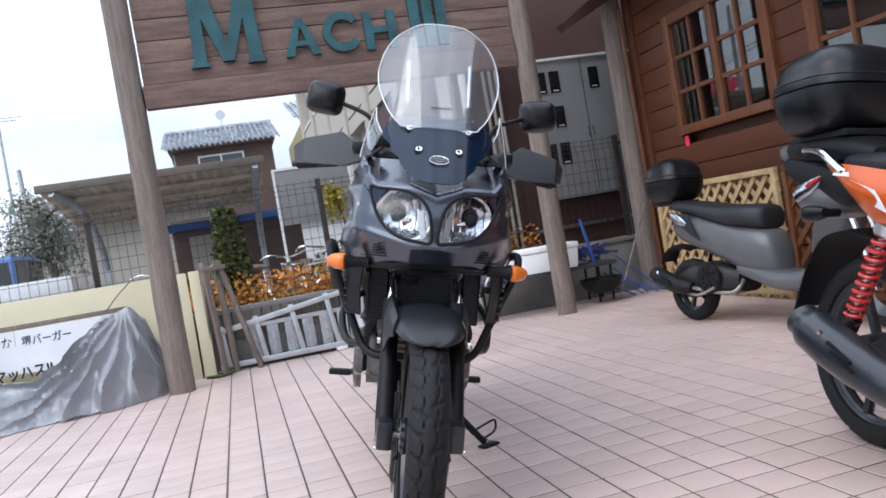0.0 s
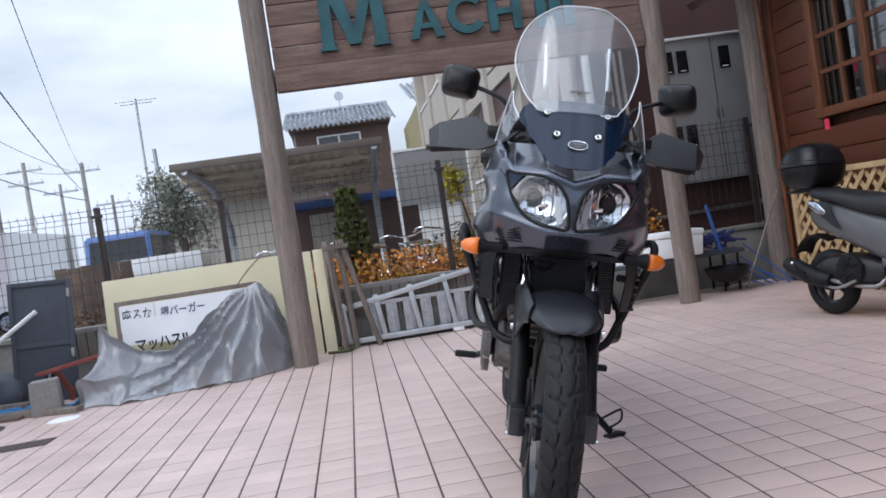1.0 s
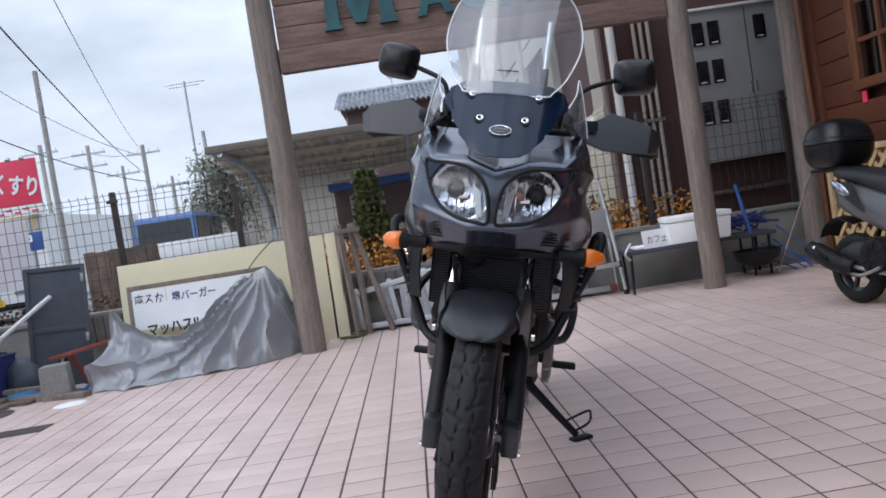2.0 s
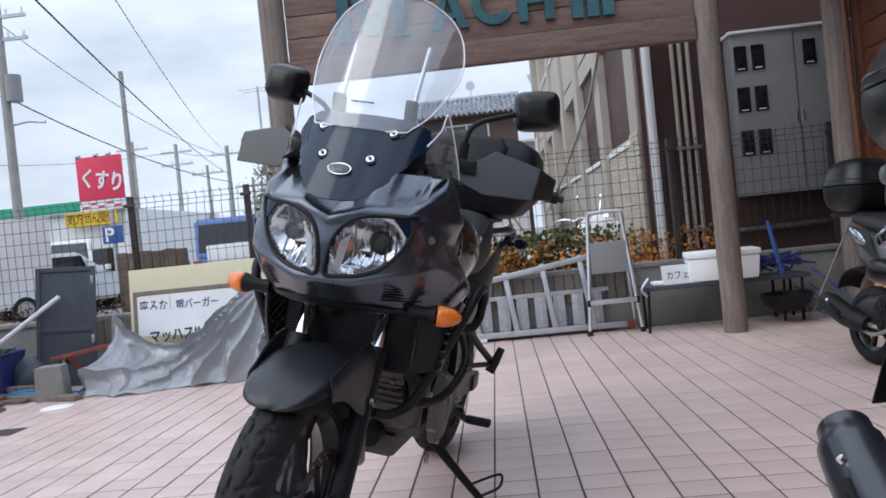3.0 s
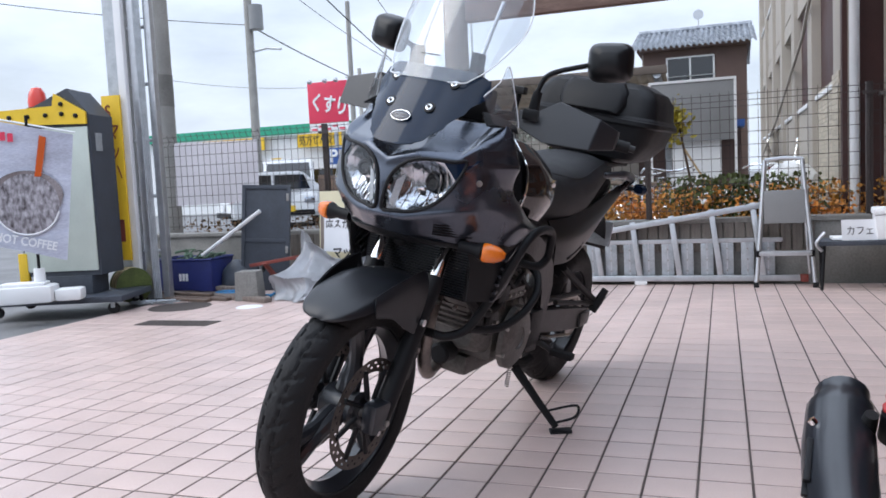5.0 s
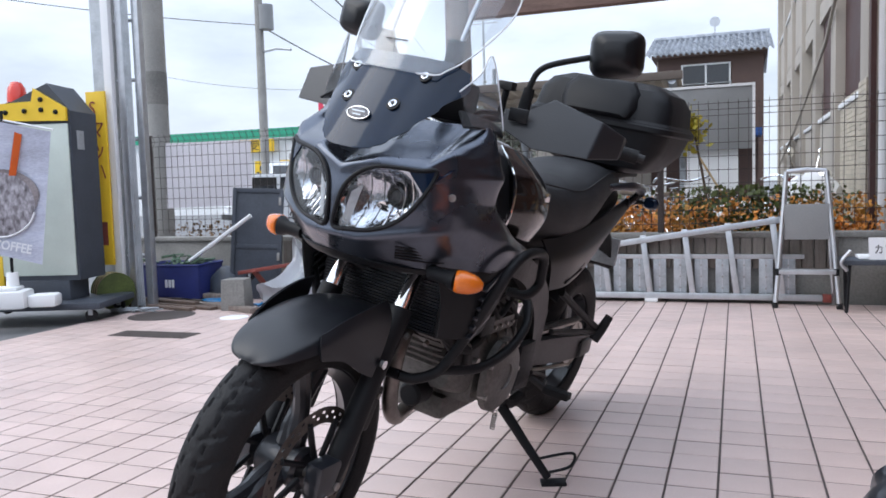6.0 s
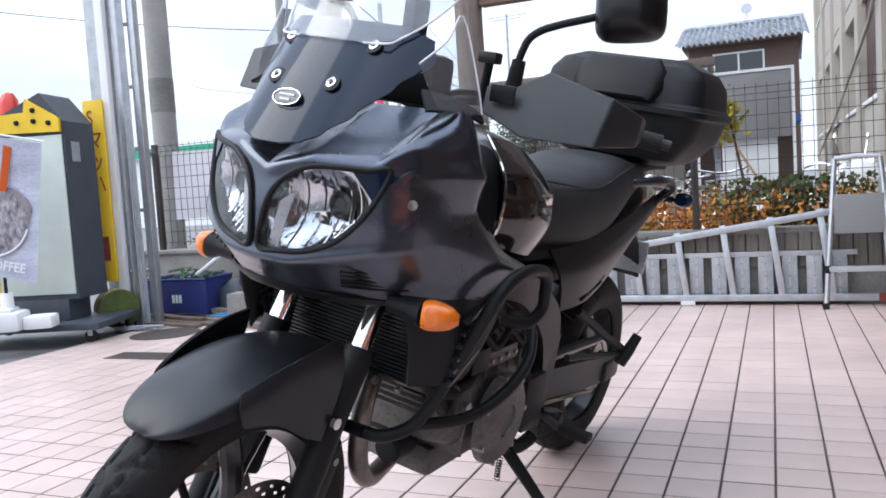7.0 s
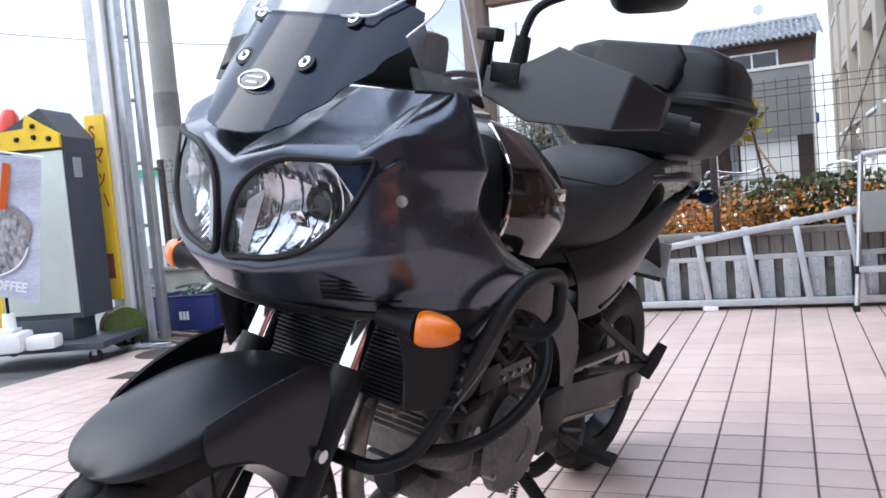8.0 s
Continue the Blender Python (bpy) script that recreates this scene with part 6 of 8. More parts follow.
# chin lip, and cheeks running back to the tank
part("chin", sheet([[(x, mask_y(x, 0.842) + 0.001, 0.846 - 0.012 * abs(x) / 0.22) for x in (-0.22, -0.15, -0.07, 0, 0.07, 0.15, 0.22)],
                    [(x, mask_y(x, 0.842) + 0.03, 0.822) for x in (-0.215, -0.15, -0.07, 0, 0.07, 0.15, 0.215)],
                    [(x, mask_y(x, 0.842) + 0.11, 0.825) for x in (-0.21, -0.15, -0.07, 0, 0.07, 0.15, 0.21)]], 4, 0.004), "matte_black", bike)
for s in (-1, 1):
    part("screw", lathe([(0.009, 0), (0.008, 0.003), (0.003, 0.002)], 14, Matrix.Translation((s * 0.232, mask_y(0.232, 1.016) - 0.002, 1.016)) @ Matrix.Rotation(radians(38 * s), 4, "Z") @ Matrix.Rotation(radians(90), 4, "X")), "steel", mask)
    part("dash_cover", sheet([[(s * 0.17, 0.33, 1.205), (s * 0.205, 0.40, 1.195), (s * 0.215, 0.47, 1.175)], [(s * 0.205, 0.30, 1.172), (s * 0.226, 0.38, 1.174), (s * 0.224, 0.47, 1.158)]], 5, 0.006), "matte_black", bike)
    # radiator side panel with louvres
    panel_grid = [[(s * 0.20, 0.300, 0.845), (s * 0.252, 0.40, 0.85), (s * 0.272, 0.52, 0.85), (s * 0.262, 0.63, 0.845)],
                  [(s * 0.212, 0.335, 0.76), (s * 0.256, 0.42, 0.76), (s * 0.270, 0.51, 0.76), (s * 0.258, 0.58, 0.76)],
                  [(s * 0.205, 0.365, 0.66), (s * 0.246, 0.43, 0.66), (s * 0.254, 0.49, 0.665), (s * 0.245, 0.54, 0.68)]]
    rp = part("radiator_panel", sheet(panel_grid, 5, 0.005), "matte_black", bike)
    for k in range(6):
        t = k / 5
        part("louvre", box(-0.004, 0.010, -0.055, 0.055, -0.004, 0.004, 0.002, m=Matrix.Translation((s * (0.266 - 0.014 * t), 0.485 - 0.01 * t, 0.815 - 0.125 * t)) @ Matrix.Rotation(radians(28), 4, "X")), "gloss_black", rp)
    part("indicator_stalk", loft([[(s * x, 0.292 + r * math.cos(a) * 0.8, 0.832 + r * math.sin(a)) for a in [2 * math.pi * k / 14 for k in range(14)]] for x, r in ((0.19, 0.018), (0.235, 0.017), (0.250, 0.024), (0.262, 0.027))]), "matte_black", bike, smooth=40)
    ind = part("indicator", hull([(0.0, 0.021, -0.024, 0.024), (0.010, 0.026, -0.027, 0.027), (0.030, 0.025, -0.025, 0.025), (0.050, 0.018, -0.019, 0.019), (0.064, 0.007, -0.008, 0.008)], 20, 4, 2.6), "amber", bike, "amber front turn signal")
    ind.matrix_local = Matrix.Translation((s * 0.260, 0.292, 0.831)) @ Matrix.Rotation(radians(-68 * s), 4, "Z")

# radiator
rad = part("radiator", box(-0.185, 0.185, 0.40, 0.43, 0.645, 0.90, 0.006), "matte_black", bike)
bm = bmesh.new()
for k in range(30):
    box(-0.175, 0.175, 0.393, 0.40, 0.652 + k * 0.008, 0.655 + k * 0.008, 0, bm)
tagged(part("cooling_mesh", bm, "satin_grey", rad, smooth=0), kind="stuff")
part("horn", lathe([(0.03, 0), (0.034, 0.012), (0.02, 0.022)], 18, pose(-0.05, 0.38, 0.80, 90, 0, 0)), "matte_black", bike)
part("inner_panel", box(-0.10, 0.10, 0.33, 0.36, 0.80, 1.0, 0.01), "matte_black", bike)

# ---- screens ----
def base_y(x, z):
    return 0.135 + (z - 1.08) * 0.68 + 2.9 * x * x


def outline_sheet(table, f, n=26, m=36, thick=0.004):
    """A sheet y = f(x, z) bounded by half widths for each height."""
    rows = []
    z0, z1 = table[0][0], table[-1][0]
    for j in range(m + 1):
        z = z0 + (z1 - z0) * j / m
        w = lerp_table(z, table)
        rows.append([(w * (-1 + 2 * i / n), f(w * (-1 + 2 * i / n), z), z) for i in range(n + 1)])
    return sheet(rows, 1, thick)


screen = part("lower_screen", outline_sheet([(1.086, 0.030), (1.092, 0.062), (1.11, 0.088), (1.15, 0.118), (1.20, 0.148), (1.25, 0.180), (1.285, 0.168), (1.305, 0.128)], base_y), "smoke", bike, "dark smoked lower windscreen with four bolts")
for x, z in ((-0.093, 1.264), (0.093, 1.264), (-0.062, 1.192), (0.062, 1.192)):
    b = part("bolt", lathe([(0.0095, 0), (0.0095, 0.004), (0.0065, 0.005), (0.003, 0.002)], 18, Matrix.Translation((x, base_y(x, z) - 0.002, z)) @ Matrix.Rotation(radians(56), 4, "X") @ Matrix.Rotation(0, 4, "Z")), "chrome", screen)
    part("grommet", lathe([(0.016, -0.002), (0.016, 0.002), (0.0095, 0.003)], 20, Matrix.Translation((x, base_y(x, z) - 0.002, z)) @ Matrix.Rotation(radians(56), 4, "X")), "matte_black", b)
em = part("emblem", lathe([(0.030, 0), (0.030, 0.003), (0.027, 0.004)], 28, Matrix.Translation((0, base_y(0, 1.160) - 0.003, 1.160)) @ Matrix.Rotation(radians(56), 4, "X") @ Matrix.Diagonal((1, 0.55, 1, 1))), "gloss_black", screen, "small oval emblem")
part("emblem_ring", tube([(0.029 * math.cos(a), base_y(0, 1.160 + 0.0135 * math.sin(a)) - 0.0082, 1.160 + 0.0135 * math.sin(a)) for a in [2 * math.pi * k / 24 for k in range(24)]], 0.0011, 6, closed=True), "chrome", em)
for dz, w in ((0.004, 0.017), (-0.004, 0.011)):
    part("emblem_bar", box(-w, w, base_y(0, 1.160 + dz) - 0.0100, base_y(0, 1.160 + dz) - 0.006, 1.1585 + dz, 1.1615 + dz), "chrome", em)


def clear_y(x, z):
    return 0.262 + (z - 1.28) * 0.52 + 2.6 * x * x


clear_screen = part("windscreen", outline_sheet([(1.268, 0.098), (1.285, 0.132), (1.34, 0.170), (1.44, 0.203), (1.53, 0.192), (1.59, 0.158), (1.625, 0.108), (1.642, 0.055)], clear_y, 30, 44, 0.0035), "clear", bike, "tall clear touring windscreen")
clear_screen.visible_shadow = False
edge_pts = []
for z, w in ((1.268, 0.098), (1.285, 0.132), (1.34, 0.170), (1.44, 0.203), (1.53, 0.192), (1.59, 0.158), (1.625, 0.108), (1.642, 0.055)):
    edge_pts.append((w, clear_y(w, z), z))
edge_pts += [(-x, y, z) for x, y, z in reversed(edge_pts)]
MAT["edge"] = material("polished_clear_edge", (0.75, 0.78, 0.82), 0.2, vary=0.05)
part("polished_edge", tube(edge_pts, 0.0022, 6, soft=5, closed=True), "edge", clear_screen, "pale polished edge")
for k, (a, b) in enumerate(((-0.03, -0.012), (-0.008, 0.01), (0.014, 0.03))):
    part("mark", box(a, b, clear_y(0, 1.335) - 0.006, clear_y(0, 1.335) - 0.003, 1.333, 1.3365), "ink", clear_screen)
for s in (-1, 1):
    st = part("screen_bracket", tube([(s * 0.10, 0.40, 1.34), (s * 0.102, 0.43, 1.42), (s * 0.104, 0.475, 1.515)], 0.0065, 8), "alu", bike, "bright screen bracket")
    part("bracket_foot", box(s * 0.10 - 0.012, s * 0.10 + 0.012, 0.36, 0.41, 1.27, 1.36, 0.005), "matte_black", st)
    defl = [[(s * 0.178, 0.30, 1.245), (s * 0.198, 0.345, 1.29), (s * 0.204, 0.375, 1.335)], [(s * 0.200, 0.31, 1.205), (s * 0.222, 0.365, 1.225), (s * 0.232, 0.405, 1.235)], [(s * 0.212, 0.33, 1.170), (s * 0.236, 0.385, 1.172), (s * 0.244, 0.42, 1.175)]]
    d = part("wind_deflector", sheet(defl, 5, 0.003), "clear", bike, "small clear side deflector")
    d.visible_shadow = False
    part("deflector_edge", tube([defl[0][0], defl[0][1], defl[0][2], defl[1][2], defl[2][2]], 0.0018, 6, soft=4), "edge", d)
part("dashboard", box(-0.13, 0.13, 0.42, 0.50, 1.17, 1.27, 0.02), "matte_black", bike)

# ---- bars, guards and mirrors ----
part("handlebar", tube([(-0.40, 0.70, 1.17), (-0.26, 0.63, 1.19), (-0.14, 0.60, 1.20), (0, 0.58, 1.17), (0.14, 0.60, 1.20), (0.26, 0.63, 1.19), (0.40, 0.70, 1.17)], 0.0125, 12, soft=5), "matte_black", bike)
def hand_guard(s):
    """A faceted shell: broad front with a peak, folded back at its outer end."""
    flat = [(0.205, 1.228), (0.258, 1.222), (0.312, 1.268), (0.440, 1.236), (0.434, 1.146), (0.300, 1.144), (0.212, 1.178)]
    bm = bmesh.new()
    front = [Vector((s * x, 0.455 + 0.16 * (x - 0.2) + 0.45 * (z - 1.15), z)) for x, z in flat]
    outer = [Vector((s * 0.480, 0.590, 1.212)), Vector((s * 0.472, 0.595, 1.154))]
    ring = front[:4] + outer + front[4:]
    a = [bm.verts.new(q) for q in ring]
    b = [bm.verts.new(q + Vector((-s * 0.012, 0.055 if 3 < k < 6 else 0.075, -0.01 if q.z > 1.2 else 0.008))) for k, q in enumerate(ring)]
    bm.faces.new(a[:4] + a[6:])
    bm.faces.new((a[3], a[4], a[5], a[6]))
    for k in range(9):
        bm.faces.new((a[k], b[k], b[(k + 1) % 9], a[(k + 1) % 9]))
    bm.faces.new(b[::-1])
    edges = [e for e in bm.edges if e.verts[0] in a and e.verts[1] in a]
    bmesh.ops.bevel(bm, geom=edges, offset=0.006, segments=3, affect="EDGES", profile=0.6)
    return bm


for s in (-1, 1):
    g = part("hand_guard", hand_guard(s), "guard", bike, "angular black hand guard", smooth=24)
    part("guard_arm", tube([(s * 0.222, 0.50, 1.215), (s * 0.20, 0.56, 1.212), (s * 0.215, 0.625, 1.198)], 0.014, 10, soft=4), "matte_black", g)
    part("guard_recess", box(-0.024, 0.024, -0.004, 0.004, -0.016, 0.016, 0.003, m=Matrix.Translation((s * 0.250, 0.474, 1.216)) @ Matrix.Rotation(radians(9 * s), 4, "Z")), "mirror_black", g)
    part("grip", tube([(s * 0.33, 0.70, 1.18), (s * 0.475, 0.745, 1.165)], 0.018, 14), "rubber", bike)
    part("bar_end", tube([(s * 0.475, 0.745, 1.165), (s * 0.492, 0.750, 1.163)], 0.011, 14), "dark_alloy", bike)
    part("lever", tube([(s * 0.26, 0.62, 1.185), (s * 0.34, 0.635, 1.18), (s * 0.45, 0.68, 1.165)], 0.007, 8, soft=4), "matte_black", bike)
    mir = part("mirror", hull([(-0.055, 0.026, -0.022, 0.024), (-0.040, 0.052, -0.044, 0.046), (-0.01, 0.065, -0.055, 0.057), (0.015, 0.067, -0.057, 0.059)], 28, 4, 4.2), "mirror_black", bike, "rounded black rear-view mirror")
    mir.matrix_local = Matrix.Translation((s * 0.388, 0.672, 1.402)) @ Matrix.Rotation(radians(-8 * s), 4, "Y") @ Matrix.Rotation(radians(10 * s), 4, "Z")
    part("glass", hull([(0.014, 0.061, -0.051, 0.053), (0.018, 0.061, -0.051, 0.053)], 28, 1, 4.2), "chrome", mir)
    part("mirror_stem", tube([(s * 0.20, 0.60, 1.22), (s * 0.208, 0.605, 1.30), (s * 0.235, 0.615, 1.345), (s * 0.325, 0.66, 1.385)], 0.008, 10, soft=6), "matte_black", bike)
    part("stem_boot", tube([(s * 0.20, 0.60, 1.20), (s * 0.206, 0.604, 1.285)], [0.018, 0.014, 0.011], 12), "rubber", bike)
part("brake_reservoir", box(-0.20, -0.14, 0.57, 0.62, 1.235, 1.275, 0.008), "matte_black", bike)
part("clutch_bracket", tube([(0.155, 0.57, 1.21), (0.165, 0.56, 1.27)], 0.009, 8), "matte_black", bike)
part("switch_box", box(0.145, 0.185, 0.545, 0.575, 1.270, 1.292, 0.004), "dark_alloy", bike, "small grey clamp-on box")
for s in (-1, 1):
    part("cable", tube([(s * 0.16, 0.57, 1.21), (s * 0.13, 0.48, 1.20), (s * 0.09, 0.42, 1.12)], 0.006, 6, soft=5), "matte_black", bike)

# ---- tank, seat and tail ----
tank = part("fuel_tank", hull([(0.56, 0.10, 0.90, 1.02), (0.62, 0.155, 0.88, 1.10), (0.72, 0.185, 0.87, 1.135), (0.84, 0.185, 0.87, 1.125), (0.95, 0.150, 0.87, 1.07), (1.02, 0.10, 0.88, 1.0)], 32, 5, 2.4), "gloss_black", bike, "deep black glossy fuel tank")
part("filler_cap", lathe([(0.045, 0), (0.045, 0.012), (0.03, 0.016)], 24, pose(0, 0.80, 1.13, 0, 0, 0)), "steel", tank)
for s in (-1, 1):
    shroud = [[(s * 0.150, 0.625, 1.128), (s * 0.170, 0.70, 1.118), (s * 0.178, 0.79, 1.085), (s * 0.172, 0.87, 1.03)],
              [(s * 0.222, 0.585, 1.060), (s * 0.246, 0.67, 1.055), (s * 0.240, 0.78, 1.030), (s * 0.206, 0.885, 0.985)],
              [(s * 0.246, 0.555, 0.985), (s * 0.272, 0.645, 0.975), (s * 0.262, 0.76, 0.955), (s * 0.214, 0.88, 0.940)],
              [(s * 0.234, 0.550, 0.925), (s * 0.248, 0.64, 0.900), (s * 0.236, 0.74, 0.882), (s * 0.206, 0.82, 0.880)]]
    part("cover_trim", tube([q[0] for q in shroud], 0.004, 8, soft=6), "chrome", bike, "thin bright edge of the tank cover")
    t = part("tank_shroud", sheet(shroud, 6, 0.006), "shroud", bike, "glossy brown-black tank side cover")
    part("badge", box(-0.002, 0.002, -0.028, 0.028, -0.012, 0.012, 0.001, m=Matrix.Translation((s * 0.262, 0.715, 1.012)) @ Matrix.Rotation(radians(-8 * s), 4, "Z")), "chrome", t, "small chrome badge")
    part("tank_side", sheet([[(s * 0.11, 0.585, 1.10), (s * 0.15, 0.60, 1.11), (s * 0.185, 0.605, 1.10)], [(s * 0.15, 0.53, 1.03), (s * 0.19, 0.55, 1.04), (s * 0.222, 0.575, 1.02)], [(s * 0.17, 0.51, 0.95), (s * 0.205, 0.53, 0.955), (s * 0.235, 0.555, 0.955)]], 5, 0.006), "matte_black", bike)
    frame_grid = [[(s * 0.20, 0.66, 0.86), (s * 0.215, 0.80, 0.83), (s * 0.205, 0.95, 0.77), (s * 0.19, 1.10, 0.68), (s * 0.18, 1.16, 0.58)],
                  [(s * 0.20, 0.66, 0.79), (s * 0.215, 0.78, 0.76), (s * 0.205, 0.90, 0.70), (s * 0.19, 1.02, 0.61), (s * 0.18, 1.08, 0.50)]]
    part("frame_spar", sheet(frame_grid, 5, 0.025), "dark_alloy", bike, "dark cast frame spar")
    part("frame_plate", sheet([[(s * 0.178, 1.05, 0.62), (s * 0.178, 1.17, 0.60)], [(s * 0.172, 1.06, 0.48), (s * 0.172, 1.17, 0.46)], [(s * 0.165, 1.04, 0.34), (s * 0.165, 1.15, 0.33)]], 5, 0.02), "dark_alloy", bike)
    sp = [[(s * 0.165, 1.02, 0.85), (s * 0.185, 1.20, 0.86), (s * 0.18, 1.50, 0.90), (s * 0.155, 1.85, 0.96)],
          [(s * 0.20, 1.04, 0.78), (s * 0.215, 1.22, 0.79), (s * 0.20, 1.52, 0.84), (s * 0.165, 1.88, 0.92)],
          [(s * 0.19, 1.10, 0.68), (s * 0.20, 1.26, 0.69), (s * 0.185, 1.50, 0.76), (s * 0.15, 1.82, 0.88)]]
    tp = part("tail_panel", sheet(sp, 5, 0.006), "mirror_black", bike, "glossy black tail panel")
    for k in range(4):
        part("slot", box(-0.003, 0.003, -0.07, 0.07, -0.004, 0.004, 0.001, m=Matrix.Translation((s * (0.204 - 0.002 * k), 1.27 + 0.02 * k, 0.715 + 0.017 * k)) @ Matrix.Rotation(radians(14), 4, "X")), "matte_black", tp)
    part("grab_rail", tube([(s * 0.13, 1.58, 1.00), (s * 0.195, 1.68, 1.015), (s * 0.205, 1.80, 1.01), (s * 0.19, 1.90, 0.985), (s * 0.155, 1.86, 0.93)], [0.014, 0.018, 0.020, 0.016], 12, soft=6), "gloss_black", bike)
    part("rear_stalk", tube([(s * 0.12, 1.92, 0.935), (s * 0.205, 1.93, 0.950)], 0.010, 10), "matte_black", bike)
    ri = part("rear_indicator", hull([(-0.03, 0.022, -0.018, 0.018), (-0.01, 0.034, -0.026, 0.026), (0.02, 0.030, -0.024, 0.024), (0.035, 0.010, -0.01, 0.01)], 16, 3, 2.2), "smoke", bike, "smoked rear turn signal")
    ri.matrix_local = Matrix.Translation((s * 0.235, 1.93, 0.952))
seat = part("seat", hull([(0.92, 0.085, 0.86, 0.985), (1.0, 0.138, 0.80, 1.030), (1.15, 0.182, 0.785, 1.035), (1.32, 0.190, 0.80, 1.045), (1.48, 0.176, 0.85, 1.075), (1.65, 0.150, 0.92, 1.078), (1.82, 0.12, 0.97, 1.05)], 32, 5, 2.7), "vinyl", bike, "black vinyl stepped dual seat")
for s in (-1, 1):
    part("seam", tube([(s * 0.10, 0.96, 1.026), (s * 0.148, 1.10, 1.012), (s * 0.166, 1.28, 1.0), (s * 0.158, 1.45, 1.03), (s * 0.138, 1.62, 1.055)], 0.0028, 6, soft=5), "vinyl", seat)
part("tail_unit", hull([(1.10, 0.12, 0.70, 0.86), (1.35, 0.15, 0.72, 0.88), (1.6, 0.14, 0.80, 0.94), (1.85, 0.12, 0.88, 0.99), (1.97, 0.07, 0.92, 0.985)], 24, 4, 2.6), "matte_black", bike)
part("tail_light", box(-0.07, 0.07, 1.955, 1.985, 0.93, 0.975, 0.008), "red_lens", bike)
part("rear_mudguard", sheet([[(-0.09, 1.80, 0.86), (0, 1.80, 0.87), (0.09, 1.80, 0.86)], [(-0.09, 1.98, 0.78), (0, 1.99, 0.79), (0.09, 1.98, 0.78)], [(-0.085, 2.10, 0.62), (0, 2.12, 0.62), (0.085, 2.10, 0.62)]], 5, 0.006), "matte_black", bike)
part("plate_back", box(-0.11, 0.11, 2.06, 2.075, 0.64, 0.76, 0.004, m=Matrix.Rotation(0, 4, "X")), "galv", bike)
part("inner_guard", sheet([[(-0.10, 1.42, 0.66), (0, 1.42, 0.68), (0.10, 1.42, 0.66)], [(-0.10, 1.62, 0.74), (0, 1.62, 0.76), (0.10, 1.62, 0.74)], [(-0.10, 1.86, 0.76), (0, 1.86, 0.78), (0.10, 1.86, 0.76)]], 4, 0.006), "matte_black", bike)

# rack and top case
part("rack", box(-0.12, 0.12, 1.66, 2.06, 1.035, 1.055, 0.008), "matte_black", bike)
for s in (-1, 1):
    part("rack_arm", tube([(s * 0.10, 1.62, 1.0), (s * 0.11, 1.80, 1.035), (s * 0.09, 2.0, 1.04)], 0.010, 8, soft=4), "matte_black", bike)


def case_ring(z, w, y0, y1, r=0.09):
    """A rounded, slightly tapered rectangle at height z."""
    pts = []
    for cx, cy, a0 in ((w - r, y1 - r, 0), (-w + r, y1 - r, 90), (-w + r * 0.8, y0 + r * 0.8, 180), (w - r * 0.8, y0 + r * 0.8, 270)):
        for k in range(5):
            a = radians(a0 + 90 * k / 4)
            q = r if a0 < 180 else r * 0.8
            pts.append((cx + q * math.cos(a), cy + q * math.sin(a), z))
    return pts


def top_case(parent_m, name, label, sc, split=0.175, style="sharp"):
    c = thing(name, label, "top case", parent_m)
    k = sc
    part("tray", loft([case_ring(z * k, w * k, a * k, b * k, r * k) for z, w, a, b, r in ((0.0, 0.15, -0.15, 0.15, 0.06), (0.02, 0.20, -0.18, 0.19, 0.08), (0.09, 0.255, -0.205, 0.225, 0.09), (split - 0.012, 0.272, -0.215, 0.235, 0.09), (split - 0.008, 0.268, -0.212, 0.232, 0.09))]), "matte_black", c, smooth=30)
    lid = part("lid", loft([case_ring(z * k, w * k, a * k, b * k, r * k) for z, w, a, b, r in ((split - 0.008, 0.268, -0.212, 0.232, 0.09), (split - 0.004, 0.278, -0.222, 0.242, 0.09), (split + 0.012, 0.276, -0.220, 0.240, 0.09), (split + 0.022, 0.266, -0.21, 0.23, 0.085), (split + 0.09, 0.255, -0.198, 0.218, 0.085), (split + 0.130, 0.228, -0.172, 0.192, 0.08), (split + 0.155, 0.17, -0.12, 0.14, 0.06))]), "matte_black", c, smooth=30)
    part("rim", loft([case_ring(z * k, w * k, a * k, b * k, r * k) for z, w, a, b, r in ((split - 0.02, 0.276, -0.22, 0.24, 0.09), (split - 0.012, 0.284, -0.226, 0.246, 0.09), (split + 0.004, 0.284, -0.226, 0.246, 0.09), (split + 0.010, 0.276, -0.22, 0.24, 0.09))], caps=False), "matte_black", c)
    return c, lid


case, lid = top_case(bike.matrix_world @ pose(0.0, 1.94, 1.058), "top_case", "large black hard-shell luggage case on the motorcycle rack", 1.05)
part("backrest", loft([[(x * w, -0.190 - d + 0.32 * (z - 0.20), 0.268 + (z - 0.268) * w) for x, z in ((-0.13, 0.200), (0.13, 0.200), (0.155, 0.245), (0.150, 0.300), (0.115, 0.340), (-0.115, 0.340), (-0.150, 0.300), (-0.155, 0.245))] for w, d in ((0.98, 0.0), (1.0, 0.035), (0.93, 0.055), (0.78, 0.064))]), "matte_black", case, "padded black backrest", smooth=40)
part("latch", box(-0.04, 0.04, -0.238, -0.222, 0.12, 0.165, 0.006), "gloss_black", case)
part("reflector", box(0.255, 0.268, -0.02, 0.10, 0.195, 0.21, 0.003), "matte_black", case)

